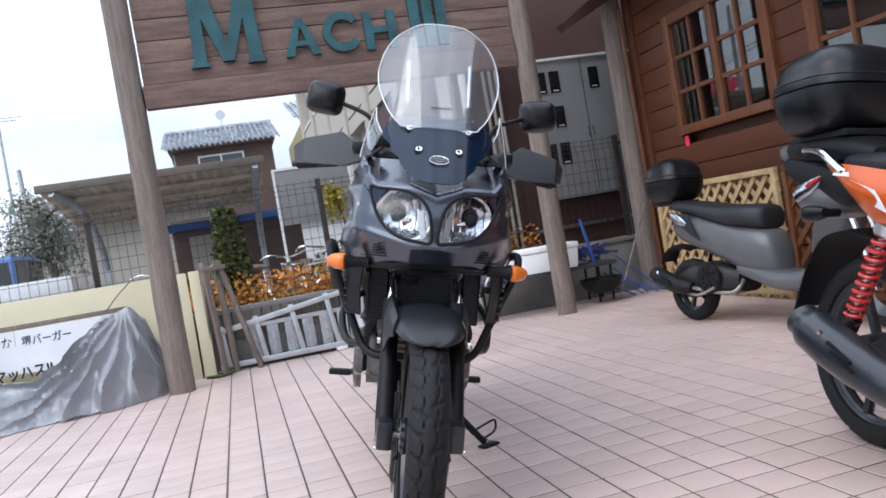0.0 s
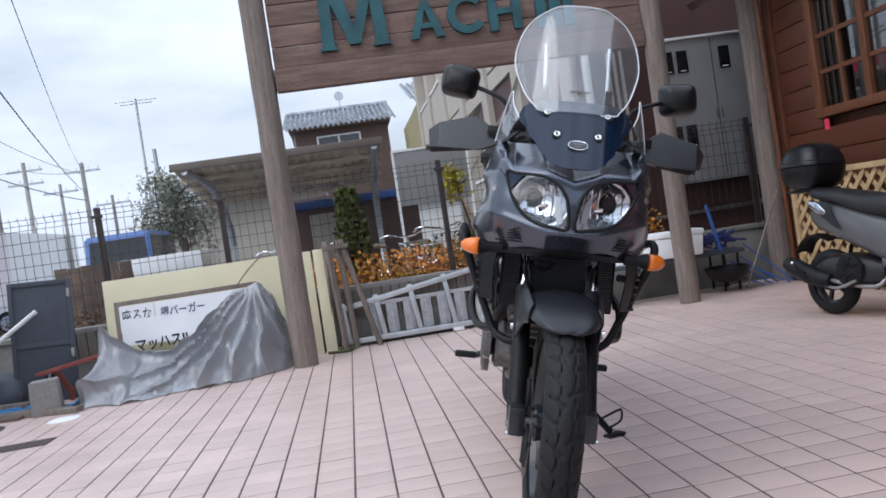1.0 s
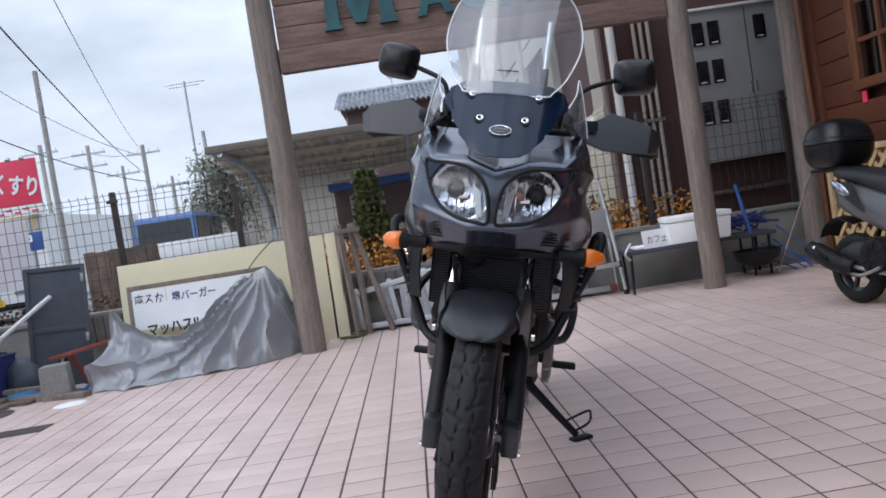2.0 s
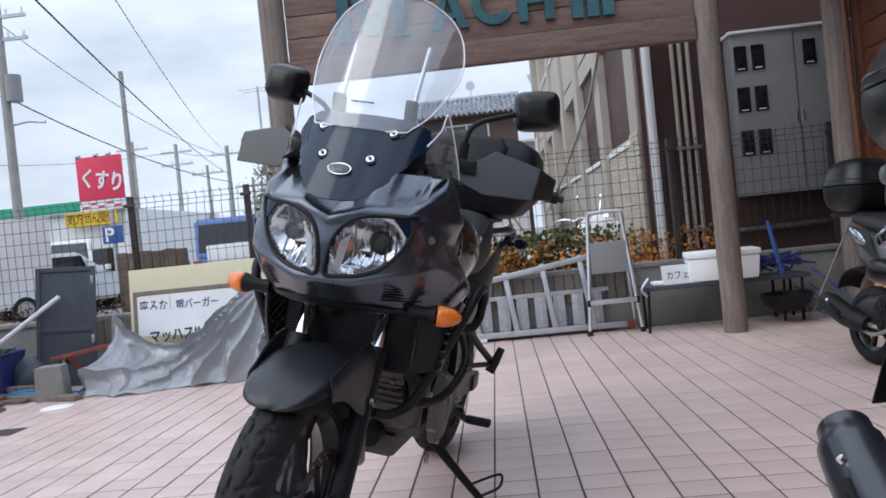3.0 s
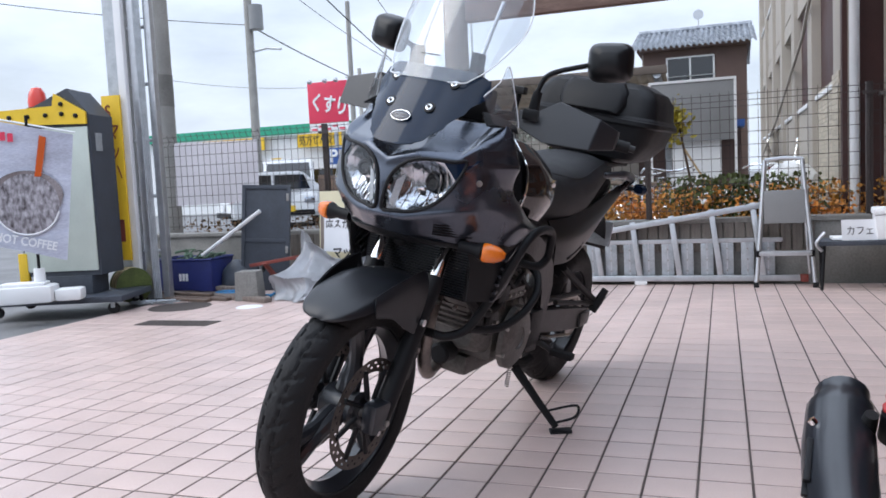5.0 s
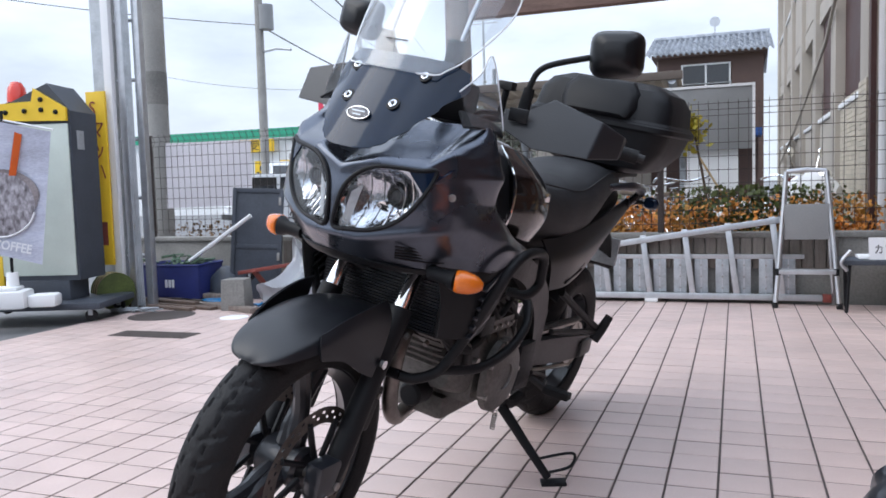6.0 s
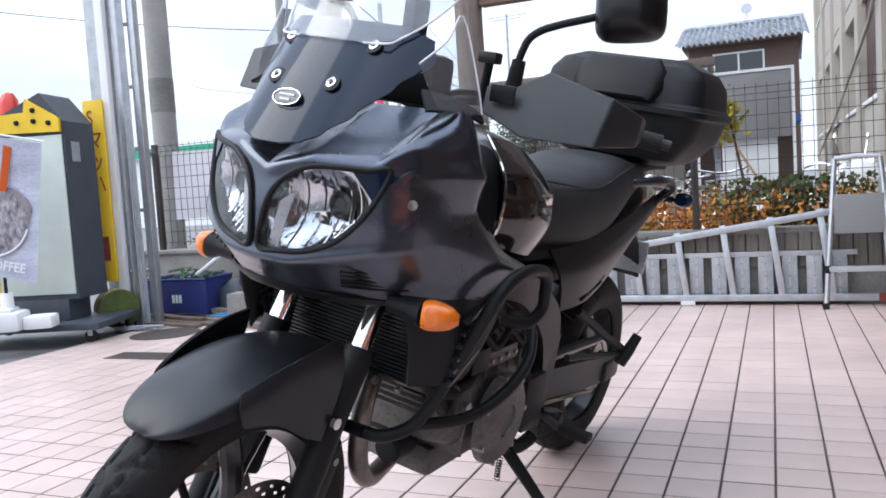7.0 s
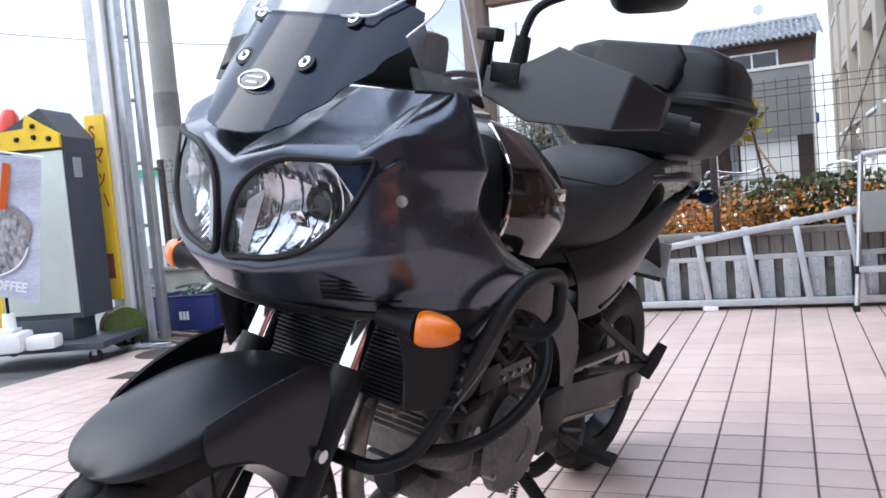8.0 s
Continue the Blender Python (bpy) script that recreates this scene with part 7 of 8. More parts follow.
# ---- engine and running gear ----
part("crankcase", hull([(0.64, 0.12, 0.42, 0.54), (0.70, 0.165, 0.40, 0.58), (0.85, 0.175, 0.37, 0.60), (1.0, 0.16, 0.36, 0.58), (1.10, 0.13, 0.38, 0.52)], 22, 3, 5.0), "engine", bike, "grey cast engine block")
for k in range(6):
    part("case_rib", box(-0.168, 0.168, 0.70 + 0.06 * k, 0.706 + 0.06 * k, 0.385 - 0.003 * k, 0.60, 0.002), "engine", bike)
for sx in (-1, 1):
    part("head_cover", box(-0.045, 0.045, -0.055, 0.055, -0.065, 0.065, 0.018, m=Matrix.Translation((sx * 0.10, 0.545, 0.655)) @ Matrix.Rotation(radians(38), 4, "X")), "engine", bike, "cast alloy cylinder head cover")
    for dx in (-0.03, 0.03):
        for dz in (-0.045, 0.045):
            part("head_bolt", tube([(sx * 0.10 + dx, 0.487 + 0.6 * dz, 0.655 + dz), (sx * 0.10 + dx, 0.476 + 0.6 * dz, 0.648 + dz)], 0.007, 8), "steel", bike)
    part("water_pipe", tube([(sx * 0.15, 0.45, 0.66), (sx * 0.175, 0.53, 0.60), (sx * 0.178, 0.62, 0.575), (sx * 0.165, 0.72, 0.60), (sx * 0.15, 0.80, 0.66)], 0.014, 10, soft=5), "rubber", bike)
    part("breather_hose", tube([(sx * 0.14, 0.60, 0.72), (sx * 0.18, 0.68, 0.70), (sx * 0.175, 0.78, 0.64), (sx * 0.17, 0.86, 0.68)], 0.009, 8, soft=5), "rubber", bike)
    part("hose_clip", tube([(sx * 0.172, 0.595, 0.581), (sx * 0.175, 0.607, 0.578)], 0.0165, 12), "steel", bike)
    part("coil_box", box(sx * 0.165 - 0.02, sx * 0.165 + 0.02, 0.66, 0.74, 0.60, 0.655, 0.006), "matte_black", bike)
    part("engine_mount", box(sx * 0.18 - 0.012, sx * 0.18 + 0.012, 0.60, 0.665, 0.50, 0.58, 0.008), "dark_alloy", bike)
    part("mount_bolt", tube([(sx * 0.19, 0.632, 0.54), (sx * 0.205, 0.632, 0.54)], 0.013, 6), "steel", bike)
    part("gasket_flange", box(sx * 0.155 - 0.012, sx * 0.155 + 0.012, 0.76, 0.92, 0.585, 0.625, 0.005), "engine", bike)
    for k in range(4):
        part("flange_bolt", tube([(sx * 0.165, 0.78 + 0.04 * k, 0.605), (sx * 0.175, 0.78 + 0.04 * k, 0.605)], 0.006, 6), "steel", bike)
for s in (-1, 1):
    cov = part("engine_cover", lathe([(0.115, 0.0), (0.112, 0.018), (0.095, 0.030), (0.04, 0.034), (0.038, 0.028), (0.005, 0.028)], 32, Matrix.Translation((s * 0.185, 0.82, 0.46)) @ Matrix.Rotation(radians(90 * s), 4, "Y")), "engine", bike, "round alloy clutch cover")
    for k in range(7):
        a = 2 * math.pi * k / 7
        part("bolt", tube([(s * 0.185, 0.82 + 0.108 * math.cos(a), 0.46 + 0.108 * math.sin(a)), (s * 0.212, 0.82 + 0.108 * math.cos(a), 0.46 + 0.108 * math.sin(a))], 0.007, 8), "steel", cov)
    part("sprocket_cover", box(s * 0.165, s * 0.198, 0.96, 1.08, 0.38, 0.52, 0.014), "matte_black", bike)
    part("linkage", tube([(s * 0.19, 1.10, 0.40), (s * 0.20, 1.22, 0.36), (s * 0.22, 1.15, 0.34)], 0.007, 6, soft=3), "dark_alloy", bike)
    part("foot_peg", box(-0.005, 0.085, -0.022, 0.022, -0.012, 0.012, 0.006, m=Matrix.Translation((s * 0.235 - (0.08 if s < 0 else 0), 1.15, 0.345))), "rubber", bike)
    part("peg_bracket", tube([(s * 0.17, 1.12, 0.38), (s * 0.24, 1.15, 0.342)], 0.012, 8), "dark_alloy", bike)
    part("passenger_bracket", tube([(s * 0.165, 1.30, 0.64), (s * 0.20, 1.48, 0.54), (s * 0.225, 1.62, 0.47)], 0.014, 8), "dark_alloy", bike)
    part("passenger_bracket", tube([(s * 0.165, 1.28, 0.50), (s * 0.20, 1.46, 0.48), (s * 0.225, 1.62, 0.46)], 0.011, 8), "dark_alloy", bike)
    part("passenger_peg", tube([(s * 0.225, 1.60, 0.430), (s * 0.242, 1.61, 0.475), (s * 0.258, 1.63, 0.53)], [0.020, 0.019, 0.015], 10), "rubber", bike)
    part("swingarm", loft([[(s * 0.115 + x, y, z) for x, z in ((-0.018, z0), (0.018, z0), (0.018, z1), (-0.018, z1))] for y, z0, z1 in ((1.10, 0.40, 0.47), (1.25, 0.37, 0.46), (1.55, 0.32, 0.42), (1.80, 0.29, 0.38), (1.90, 0.30, 0.36))]), "dark_alloy", bike, "dark alloy swingarm", smooth=30)
    part("axle_block", box(s * 0.10, s * 0.145, 1.74, 1.86, 0.30, 0.365, 0.006), "dark_alloy", bike)
for name, y, z0, z1, tilt_a in (("front_cylinder", 0.60, 0.50, 0.76, 38), ("rear_cylinder", 0.93, 0.55, 0.80, -30)):
    cyl = part(name, box(-0.125, 0.125, -0.075, 0.075, -0.13, 0.13, 0.02, m=Matrix.Translation((0, y, (z0 + z1) / 2)) @ Matrix.Rotation(radians(tilt_a), 4, "X")), "engine", bike, "finned alloy cylinder")
    for k in range(6):
        part("fin", box(-0.135, 0.135, -0.085, 0.085, -0.004, 0.004, 0.002, m=Matrix.Translation((0, y, (z0 + z1) / 2)) @ Matrix.Rotation(radians(tilt_a), 4, "X") @ Matrix.Translation((0, 0, -0.1 + 0.03 * k))), "engine", cyl)
    part("plug_cap", tube([(0.12, y, (z0 + z1) / 2), (0.165, y - 0.01, (z0 + z1) / 2 + 0.01)], 0.02, 10), "steel", cyl)
part("oil_filter", lathe([(0.034, 0), (0.036, 0.01), (0.036, 0.07), (0.028, 0.078)], 22, pose(0.04, 0.655, 0.40, 90, 0, 0)), "matte_black", bike)
part("sump", box(-0.10, 0.10, 0.68, 0.98, 0.31, 0.385, 0.02), "engine", bike)
part("exhaust_header", tube([(0.04, 0.50, 0.62), (0.05, 0.455, 0.54), (0.05, 0.46, 0.42), (0.035, 0.53, 0.345), (-0.02, 0.70, 0.315), (-0.09, 1.0, 0.31)], 0.022, 14, soft=6), "disc", bike, "heat-stained steel exhaust pipe")
part("silencer", tube([(-0.17, 1.30, 0.42), (-0.19, 1.55, 0.52), (-0.205, 1.95, 0.68)], [0.04, 0.065, 0.065, 0.05], 18, soft=3), "steel", bike)
part("chain_guard", tube([(0.10, 1.18, 0.50), (0.10, 1.5, 0.47), (0.10, 1.78, 0.45)], 0.012, 8), "matte_black", bike)
part("chain", tube([(0.085, 1.05, 0.47), (0.085, 1.80, 0.425), (0.085, 1.89, 0.33), (0.085, 1.80, 0.24), (0.085, 1.05, 0.36)], 0.008, 6), "steel", bike)
part("sprocket", lathe([(0.095, -0.003), (0.095, 0.003), (0.06, 0.004), (0.06, -0.004)], 40, on_axle(RA + Vector((0.085, 0, 0))), closed=True), "steel", bike)
part("shock", tube([(0, 1.28, 0.40), (0, 1.22, 0.72)], 0.035, 12), "matte_black", bike)
part("hugger", sheet([[(-0.085, 1.50, 0.55), (0, 1.49, 0.58), (0.085, 1.50, 0.55)], [(-0.085, 1.66, 0.66), (0, 1.66, 0.68), (0.085, 1.66, 0.66)]], 4, 0.005), "matte_black", bike)
part("wiring", tube([(0.15, 0.70, 0.62), (0.17, 0.78, 0.70), (0.16, 0.88, 0.66), (0.15, 0.98, 0.60)], 0.008, 6, soft=5), "matte_black", bike)
part("coolant_hose", tube([(0.12, 0.44, 0.70), (0.17, 0.52, 0.60), (0.15, 0.62, 0.52)], 0.016, 8, soft=5), "rubber", bike)
part("hose_wrap", tube([(0.14, 1.02, 0.30), (0.15, 1.08, 0.285), (0.16, 1.13, 0.30)], 0.020, 10, soft=3), "rubber", bike)

# crash bars
for s in (-1, 1):
    bar = part("crash_bar", tube([(s * 0.115, 0.375, 0.532), (s * 0.150, 0.390, 0.532), (s * 0.190, 0.425, 0.556), (s * 0.222, 0.445, 0.620), (s * 0.262, 0.450, 0.715), (s * 0.300, 0.448, 0.805), (s * 0.318, 0.465, 0.860), (s * 0.322, 0.52, 0.884), (s * 0.318, 0.60, 0.884), (s * 0.312, 0.67, 0.866), (s * 0.305, 0.70, 0.82), (s * 0.298, 0.712, 0.778), (s * 0.285, 0.67, 0.752), (s * 0.24, 0.64, 0.755)], 0.0135, 12, soft=6), "matte_black", bike, "black tubular crash bar")
    part("crash_bar_stay", tube([(s * 0.196, 0.432, 0.560), (s * 0.238, 0.55, 0.552), (s * 0.262, 0.66, 0.580), (s * 0.270, 0.75, 0.635), (s * 0.24, 0.82, 0.685), (s * 0.20, 0.86, 0.70)], 0.013, 12, soft=6), "matte_black", bar)
part("bash_bar", tube([(-0.115, 0.375, 0.532), (0, 0.365, 0.534), (0.115, 0.375, 0.532)], 0.0135, 12), "matte_black", bike)

# side stand
foot = bike.matrix_world.inverted() @ Vector((1.055, 2.850, 0.006))
stand = part("side_stand", tube([(0.145, 1.02, 0.285), foot.lerp(Vector((0.145, 1.02, 0.285)), 0.5), foot + Vector((-0.01, 0, 0.012))], [0.018, 0.015, 0.013], 12), "matte_black", bike)
fm = Matrix.Translation(foot) @ bike.matrix_world.to_3x3().to_4x4().inverted() @ Matrix.Rotation(radians(20), 4, "Z")
part("stand_foot", box(-0.03, 0.05, -0.024, 0.024, -0.006, 0.006, 0.003, m=fm), "matte_black", stand)
part("stand_loop", tube([foot.lerp(Vector((0.145, 1.02, 0.285)), 0.30), foot + Vector((0.02, 0.045, 0.095)), foot + Vector((0.04, 0.07, 0.085)), foot + Vector((0.034, 0.05, 0.05)), foot.lerp(Vector((0.145, 1.02, 0.285)), 0.12)], 0.005, 8, soft=6), "matte_black", stand)
part("stand_spring", tube([(0.14 + 0.008 * math.cos(k * 1.3), 0.99 + 0.008 * math.sin(k * 1.3), 0.275 - 0.0016 * k) for k in range(40)], 0.0018, 5), "matte_black", stand)

# ---- scooters parked beside the motorcycle: x to the left side, y to the tail, rear axle over the origin ----
def scooter(m, name, label, R, tw, paint, under, case_at, case_size, case_label, big, tall=0.88):
    s = thing(name, label, "scooter", m)
    mid = Vector((0, 0.09 if big else 0.0, R))
    bm = tyre(R, tw, 30, 0.004)
    bmesh.ops.transform(bm, matrix=on_axle(mid), verts=bm.verts[:])
    w = part("rear_wheel", bm, "rubber", s, smooth=50)
    rr = R - tw * 0.8 + 0.012
    part("rim", lathe([(rr, -tw * 0.34), (rr - 0.02, -tw * 0.2), (rr - 0.026, 0), (rr - 0.02, tw * 0.2), (rr, tw * 0.34), (rr - 0.03, tw * 0.1), (rr - 0.03, -tw * 0.1)], 48, on_axle(mid), closed=True), "satin_grey", w)
    for k in range(5):
        a = 2 * math.pi * k / 5 + 0.3
        bm = tube([(0.03 * math.cos(a), 0.03 * math.sin(a), 0), (rr * math.cos(a), rr * math.sin(a), 0)], 0.016, 8)
        bmesh.ops.transform(bm, matrix=on_axle(mid), verts=bm.verts[:])
        part("spoke", bm, "satin_grey", w)
    part("hub", lathe([(0.05, -0.06), (0.06, 0), (0.05, 0.06)], 20, on_axle(mid)), "satin_grey", w)
    fy = -1.22 if big else -1.45
    fm = Vector((0, fy, R))
    f = part("front_wheel", lathe([(rr, -tw * 0.4), (R - 0.02, -tw * 0.45), (R, 0), (R - 0.02, tw * 0.45), (rr, tw * 0.4)], 40, on_axle(fm), closed=True), "rubber", s)
    part("rim", lathe([(rr, -0.03), (rr - 0.03, 0), (rr, 0.03), (rr - 0.05, 0.0)], 32, on_axle(fm), closed=True), "satin_grey", f)
    part("fork", tube([(0.08, fy, R), (0.07, fy + 0.18, 0.75)], 0.02, 8), "chrome", s)
    part("fork", tube([(-0.08, fy, R), (-0.07, fy + 0.18, 0.75)], 0.02, 8), "chrome", s)
    part("front_mudguard", sheet([[(x, fy + (R + 0.03) * math.cos(a), R + (R + 0.03) * math.sin(a) - abs(x) * 0.3) for x in (-0.07, 0, 0.07)] for a in [radians(20 + 28 * k) for k in range(6)]], 4, 0.004), "gloss_black" if big else paint, s)
    part("leg_shield", sheet([[(-0.17, fy + 0.20, 0.84), (0, fy + 0.10, 0.88), (0.17, fy + 0.20, 0.84)], [(-0.21, fy + 0.25, 0.62), (0, fy + 0.14, 0.63), (0.21, fy + 0.25, 0.62)], [(-0.19, fy + 0.32, 0.30), (0, fy + 0.26, 0.30), (0.19, fy + 0.32, 0.30)]], 5, 0.02), "gloss_black" if big else paint, s)
    part("handlebar", tube([(-0.20, fy + 0.26, 0.94), (-0.1, fy + 0.22, 0.93), (0.1, fy + 0.22, 0.93), (0.20, fy + 0.26, 0.94)], 0.016, 10, soft=4), "matte_black", s)
    part("head_cover", hull([(fy + 0.06, 0.06, 0.86, 0.93), (fy + 0.12, 0.12, 0.84, 0.98), (fy + 0.24, 0.11, 0.86, 0.97)], 18, 4), "gloss_black" if big else paint, s)
    part("headlight", box(-0.08, 0.08, fy + 0.05, fy + 0.07, 0.87, 0.92, 0.01), "reflector", s)
    # floor and engine
    if big:
        part("floor", hull([(-0.98, 0.16, 0.24, 0.34), (-0.75, 0.19, 0.22, 0.32), (-0.5, 0.17, 0.24, 0.36), (-0.3, 0.13, 0.30, 0.42)], 20, 4, 3.5), under, s)
    else:
        part("floor", hull([(-1.20, 0.17, 0.28, 0.46), (-1.12, 0.185, 0.23, 0.38), (-1.0, 0.19, 0.205, 0.335), (-0.85, 0.18, 0.215, 0.33), (-0.68, 0.16, 0.26, 0.36), (-0.52, 0.13, 0.31, 0.40)], 24, 4, 3.5), under, s, "scuffed grey footboard")
    part("engine", hull([(-0.50, 0.10, 0.20, 0.36), (-0.3, 0.15, 0.18, 0.40), (-0.1, 0.14, 0.2, 0.40), (0.05, 0.10, 0.22, 0.34)], 18, 4, 3.2), "dark_alloy", s)
    fan = part("fan_cover", lathe([(0.105, 0), (0.10, 0.02), (0.06, 0.03), (0.03, 0.02)], 26, Matrix.Translation((-0.14, -0.29, 0.30)) @ Matrix.Rotation(radians(-90), 4, "Y")), "matte_black", s)
    for k in range(8):
        a = 2 * math.pi * k / 8
        part("vane", tube([(-0.172, -0.29 + 0.03 * math.cos(a), 0.30 + 0.03 * math.sin(a)), (-0.170, -0.29 + 0.09 * math.cos(a + 0.3), 0.30 + 0.09 * math.sin(a + 0.3))], 0.004, 5), "matte_black", fan)
    # silencer on the right side
    if big:
        ends = [Vector((-0.250, 0.120, 0.412)), Vector((-0.252, -0.01, 0.352)), Vector((-0.238, -0.22, 0.270)), Vector((-0.198, -0.43, 0.210))]
        rad_s = [0.056, 0.068, 0.070, 0.068, 0.064, 0.056, 0.045]
    else:
        ends = [Vector((-0.15, 0.235, 0.347)), Vector((-0.155, 0.15, 0.312)), Vector((-0.16, -0.02, 0.255)), Vector((-0.15, -0.14, 0.235))]
        rad_s = [0.046, 0.060, 0.060, 0.054, 0.044]
    mu = part("silencer", tube(ends, rad_s, 20, soft=6, flat=0.92), "satin_grey" if big else "matte_black", s, "dark grey silencer with a heat shield" if big else "black silencer")
    a, b = ends[1], ends[2]
    part("shield_screw", tube([a.lerp(b, 0.12) + Vector((-0.050, 0, 0.043)), a.lerp(b, 0.12) + Vector((-0.058, 0, 0.050))], 0.009, 12), "chrome", mu)
    for k in range(2):
        p = a.lerp(b, 0.55) + Vector((0, -0.012 * k, -0.024 * k))
        part("slot", box(-0.006, 0.006, -0.055, 0.055, -0.005, 0.005, 0.002, m=Matrix.Translation(p + Vector((-0.062, 0, 0.032))) @ Matrix.Rotation(radians(27), 4, "X")), "matte_black", mu)
    part("header", tube([ends[3], Vector((-0.12, -0.45, 0.20)), Vector((-0.06, -0.5, 0.28))], 0.014, 8, soft=4), "steel", s)
    # shock absorber
    top, bot = (Vector((-0.152, -0.145, 0.705)), Vector((-0.155, 0.050, 0.362))) if big else (Vector((0.13, -0.1, 0.62)), Vector((0.13, 0.0, 0.34)))
    d = (bot - top).normalized()
    sh = part("shock_absorber", tube([top, bot], 0.013, 10), "chrome" if big else "matte_black", s)
    if big:
        turns = []
        q = d.orthogonal().normalized()
        r2 = d.cross(q)
        L = (bot - top).length
        for k in range(11 * 12):
            a2 = 2 * math.pi * k / 12
            turns.append(top + d * (0.03 + (L - 0.09) * k / 131) + (q * math.cos(a2) + r2 * math.sin(a2)) * 0.0245)
        part("spring", tube(turns, 0.0065, 8), "red_spring", sh, "bright red coil spring")
        part("collar", tube([top, top + d * 0.03], 0.034, 18), "alu", sh)
        part("lower_cup", tube([bot - d * 0.07, bot], [0.03, 0.026, 0.02], 14), "matte_black", sh)
    # body, seat and tail
    if big:
        body = part("side_panel", sheet([[(-0.115, 0.185, 0.915), (-0.150, 0.02, 0.893), (-0.165, -0.20, 0.85), (-0.16, -0.55, 0.79)], [(-0.135, 0.115, 0.868), (-0.186, -0.02, 0.822), (-0.200, -0.20, 0.775), (-0.18, -0.55, 0.71)], [(-0.120, 0.075, 0.838), (-0.160, -0.05, 0.745), (-0.172, -0.18, 0.700), (-0.15, -0.55, 0.66)]], 6, 0.008), paint, s, "orange side panel with a white graphic")
        part("graphic", sheet([[(-0.182, -0.02, 0.842), (-0.203, -0.15, 0.800)], [(-0.182, -0.05, 0.790), (-0.200, -0.20, 0.730)]], 4, 0.002), "paper", body)
        part("graphic", sheet([[(-0.150, 0.10, 0.876), (-0.172, 0.00, 0.868)], [(-0.154, 0.10, 0.868), (-0.178, -0.01, 0.853)]], 4, 0.002), "paper", body)
        part("side_panel", sheet([[(0.07, 0.30, 0.90), (0.12, 0.12, 0.91), (0.15, -0.20, 0.85), (0.15, -0.50, 0.80)], [(0.10, 0.20, 0.83), (0.155, 0.0, 0.80), (0.175, -0.24, 0.70), (0.15, -0.50, 0.62)]], 6, 0.008), paint, s)
        part("tail_body", hull([(-0.55, 0.13, 0.60, 0.82), (-0.2, 0.14, 0.66, 0.85), (0.08, 0.115, 0.74, 0.90), (0.30, 0.10, 0.80, 0.955), (0.44, 0.085, 0.87, 0.985), (0.53, 0.05, 0.93, 0.99)], 24, 4, 2.8), "matte_black", s)
        part("tail_shell", hull([(0.14, 0.085, 0.75, 0.83), (0.24, 0.108, 0.735, 0.875), (0.34, 0.105, 0.745, 0.885), (0.42, 0.075, 0.785, 0.875), (0.45, 0.03, 0.82, 0.86)], 22, 4, 2.5), "scooter_grey", s, "silver-grey tail fairing")
        part("rack_base", hull([(0.02, 0.07, 0.90, 0.95), (0.16, 0.10, 0.91, 1.01), (0.34, 0.105, 0.93, 1.02), (0.44, 0.09, 0.95, 1.02)], 20, 3, 3.2), "matte_black", s, "black rack base under the luggage case")
        part("rack_end", hull([(0.40, 0.085, 0.955, 1.005), (0.47, 0.092, 0.945, 1.015), (0.515, 0.07, 0.965, 1.015)], 18, 3, 3.0), "scooter_grey", s, "grey rear end of the luggage rack")
        for sx in (-1, 1):
            part("tail_lamp", hull([(-0.07, 0.010, -0.012, 0.014), (0.0, 0.016, -0.026, 0.024), (0.06, 0.012, -0.022, 0.018)], 14, 3), "reflector", s, "clear tail lamp").matrix_local = pose(sx * 0.108, 0.29, 0.842, -24, 0, sx * -14)
            part("red_lamp", hull([(-0.03, 0.004, -0.004, 0.006), (0.0, 0.008, -0.008, 0.008), (0.03, 0.004, -0.006, 0.006)], 12, 3), "red_lens", s).matrix_local = pose(sx * 0.116, 0.255, 0.858, -24, 0, sx * -14)
            part("rear_stalk", tube([(sx * 0.09, 0.16, 0.752), (sx * 0.15, 0.16, 0.75)], 0.014, 10), "matte_black", s)
            part("indicator", hull([(-0.055, 0.018, -0.014, 0.014), (-0.01, 0.034, -0.025, 0.025), (0.03, 0.034, -0.027, 0.027), (0.05, 0.02, -0.016, 0.016)], 16, 3), "mirror_black", s).matrix_local = pose(sx * 0.17, 0.165, 0.750)
            part("grab_rail", tube([(sx * 0.09, 0.32, 0.962), (sx * 0.130, 0.27, 0.968), (sx * 0.145, 0.17, 0.950), (sx * 0.152, 0.06, 0.880), (sx * 0.145, 0.01, 0.855)], 0.013, 10, soft=5), "chrome", s, "bright chrome grab rail")
            part("passenger_peg", tube([(sx * 0.205, -0.035, 0.425), (sx * 0.208, -0.015, 0.39), (sx * 0.21, 0.005, 0.345), (sx * 0.20, 0.02, 0.31)], [0.013, 0.018, 0.018, 0.014], 12), "rubber", s, "black rubber passenger footrest")
        part("mudguard", sheet([[(x, y, z - abs(x) * 0.15) for x in (-0.095, 0, 0.095)] for y, z in ((-0.10, 0.66), (0.10, 0.70), (0.24, 0.685), (0.335, 0.58), (0.405, 0.435))], 4, 0.006), "matte_black", s)
        part("seat", hull([(-0.85, 0.07, 0.72, 0.78), (-0.7, 0.12, 0.74, 0.84), (-0.4, 0.145, 0.78, 0.875), (-0.1, 0.14, 0.83, 0.915), (0.08, 0.11, 0.87, 0.94), (0.16, 0.07, 0.89, 0.94)], 22, 5, 2.8), "vinyl", s, "black dual seat")
        part("frame_cover", hull([(-1.0, 0.08, 0.55, 0.72), (-0.7, 0.10, 0.42, 0.70), (-0.45, 0.12, 0.40, 0.72)], 16, 3), "gloss_black", s)
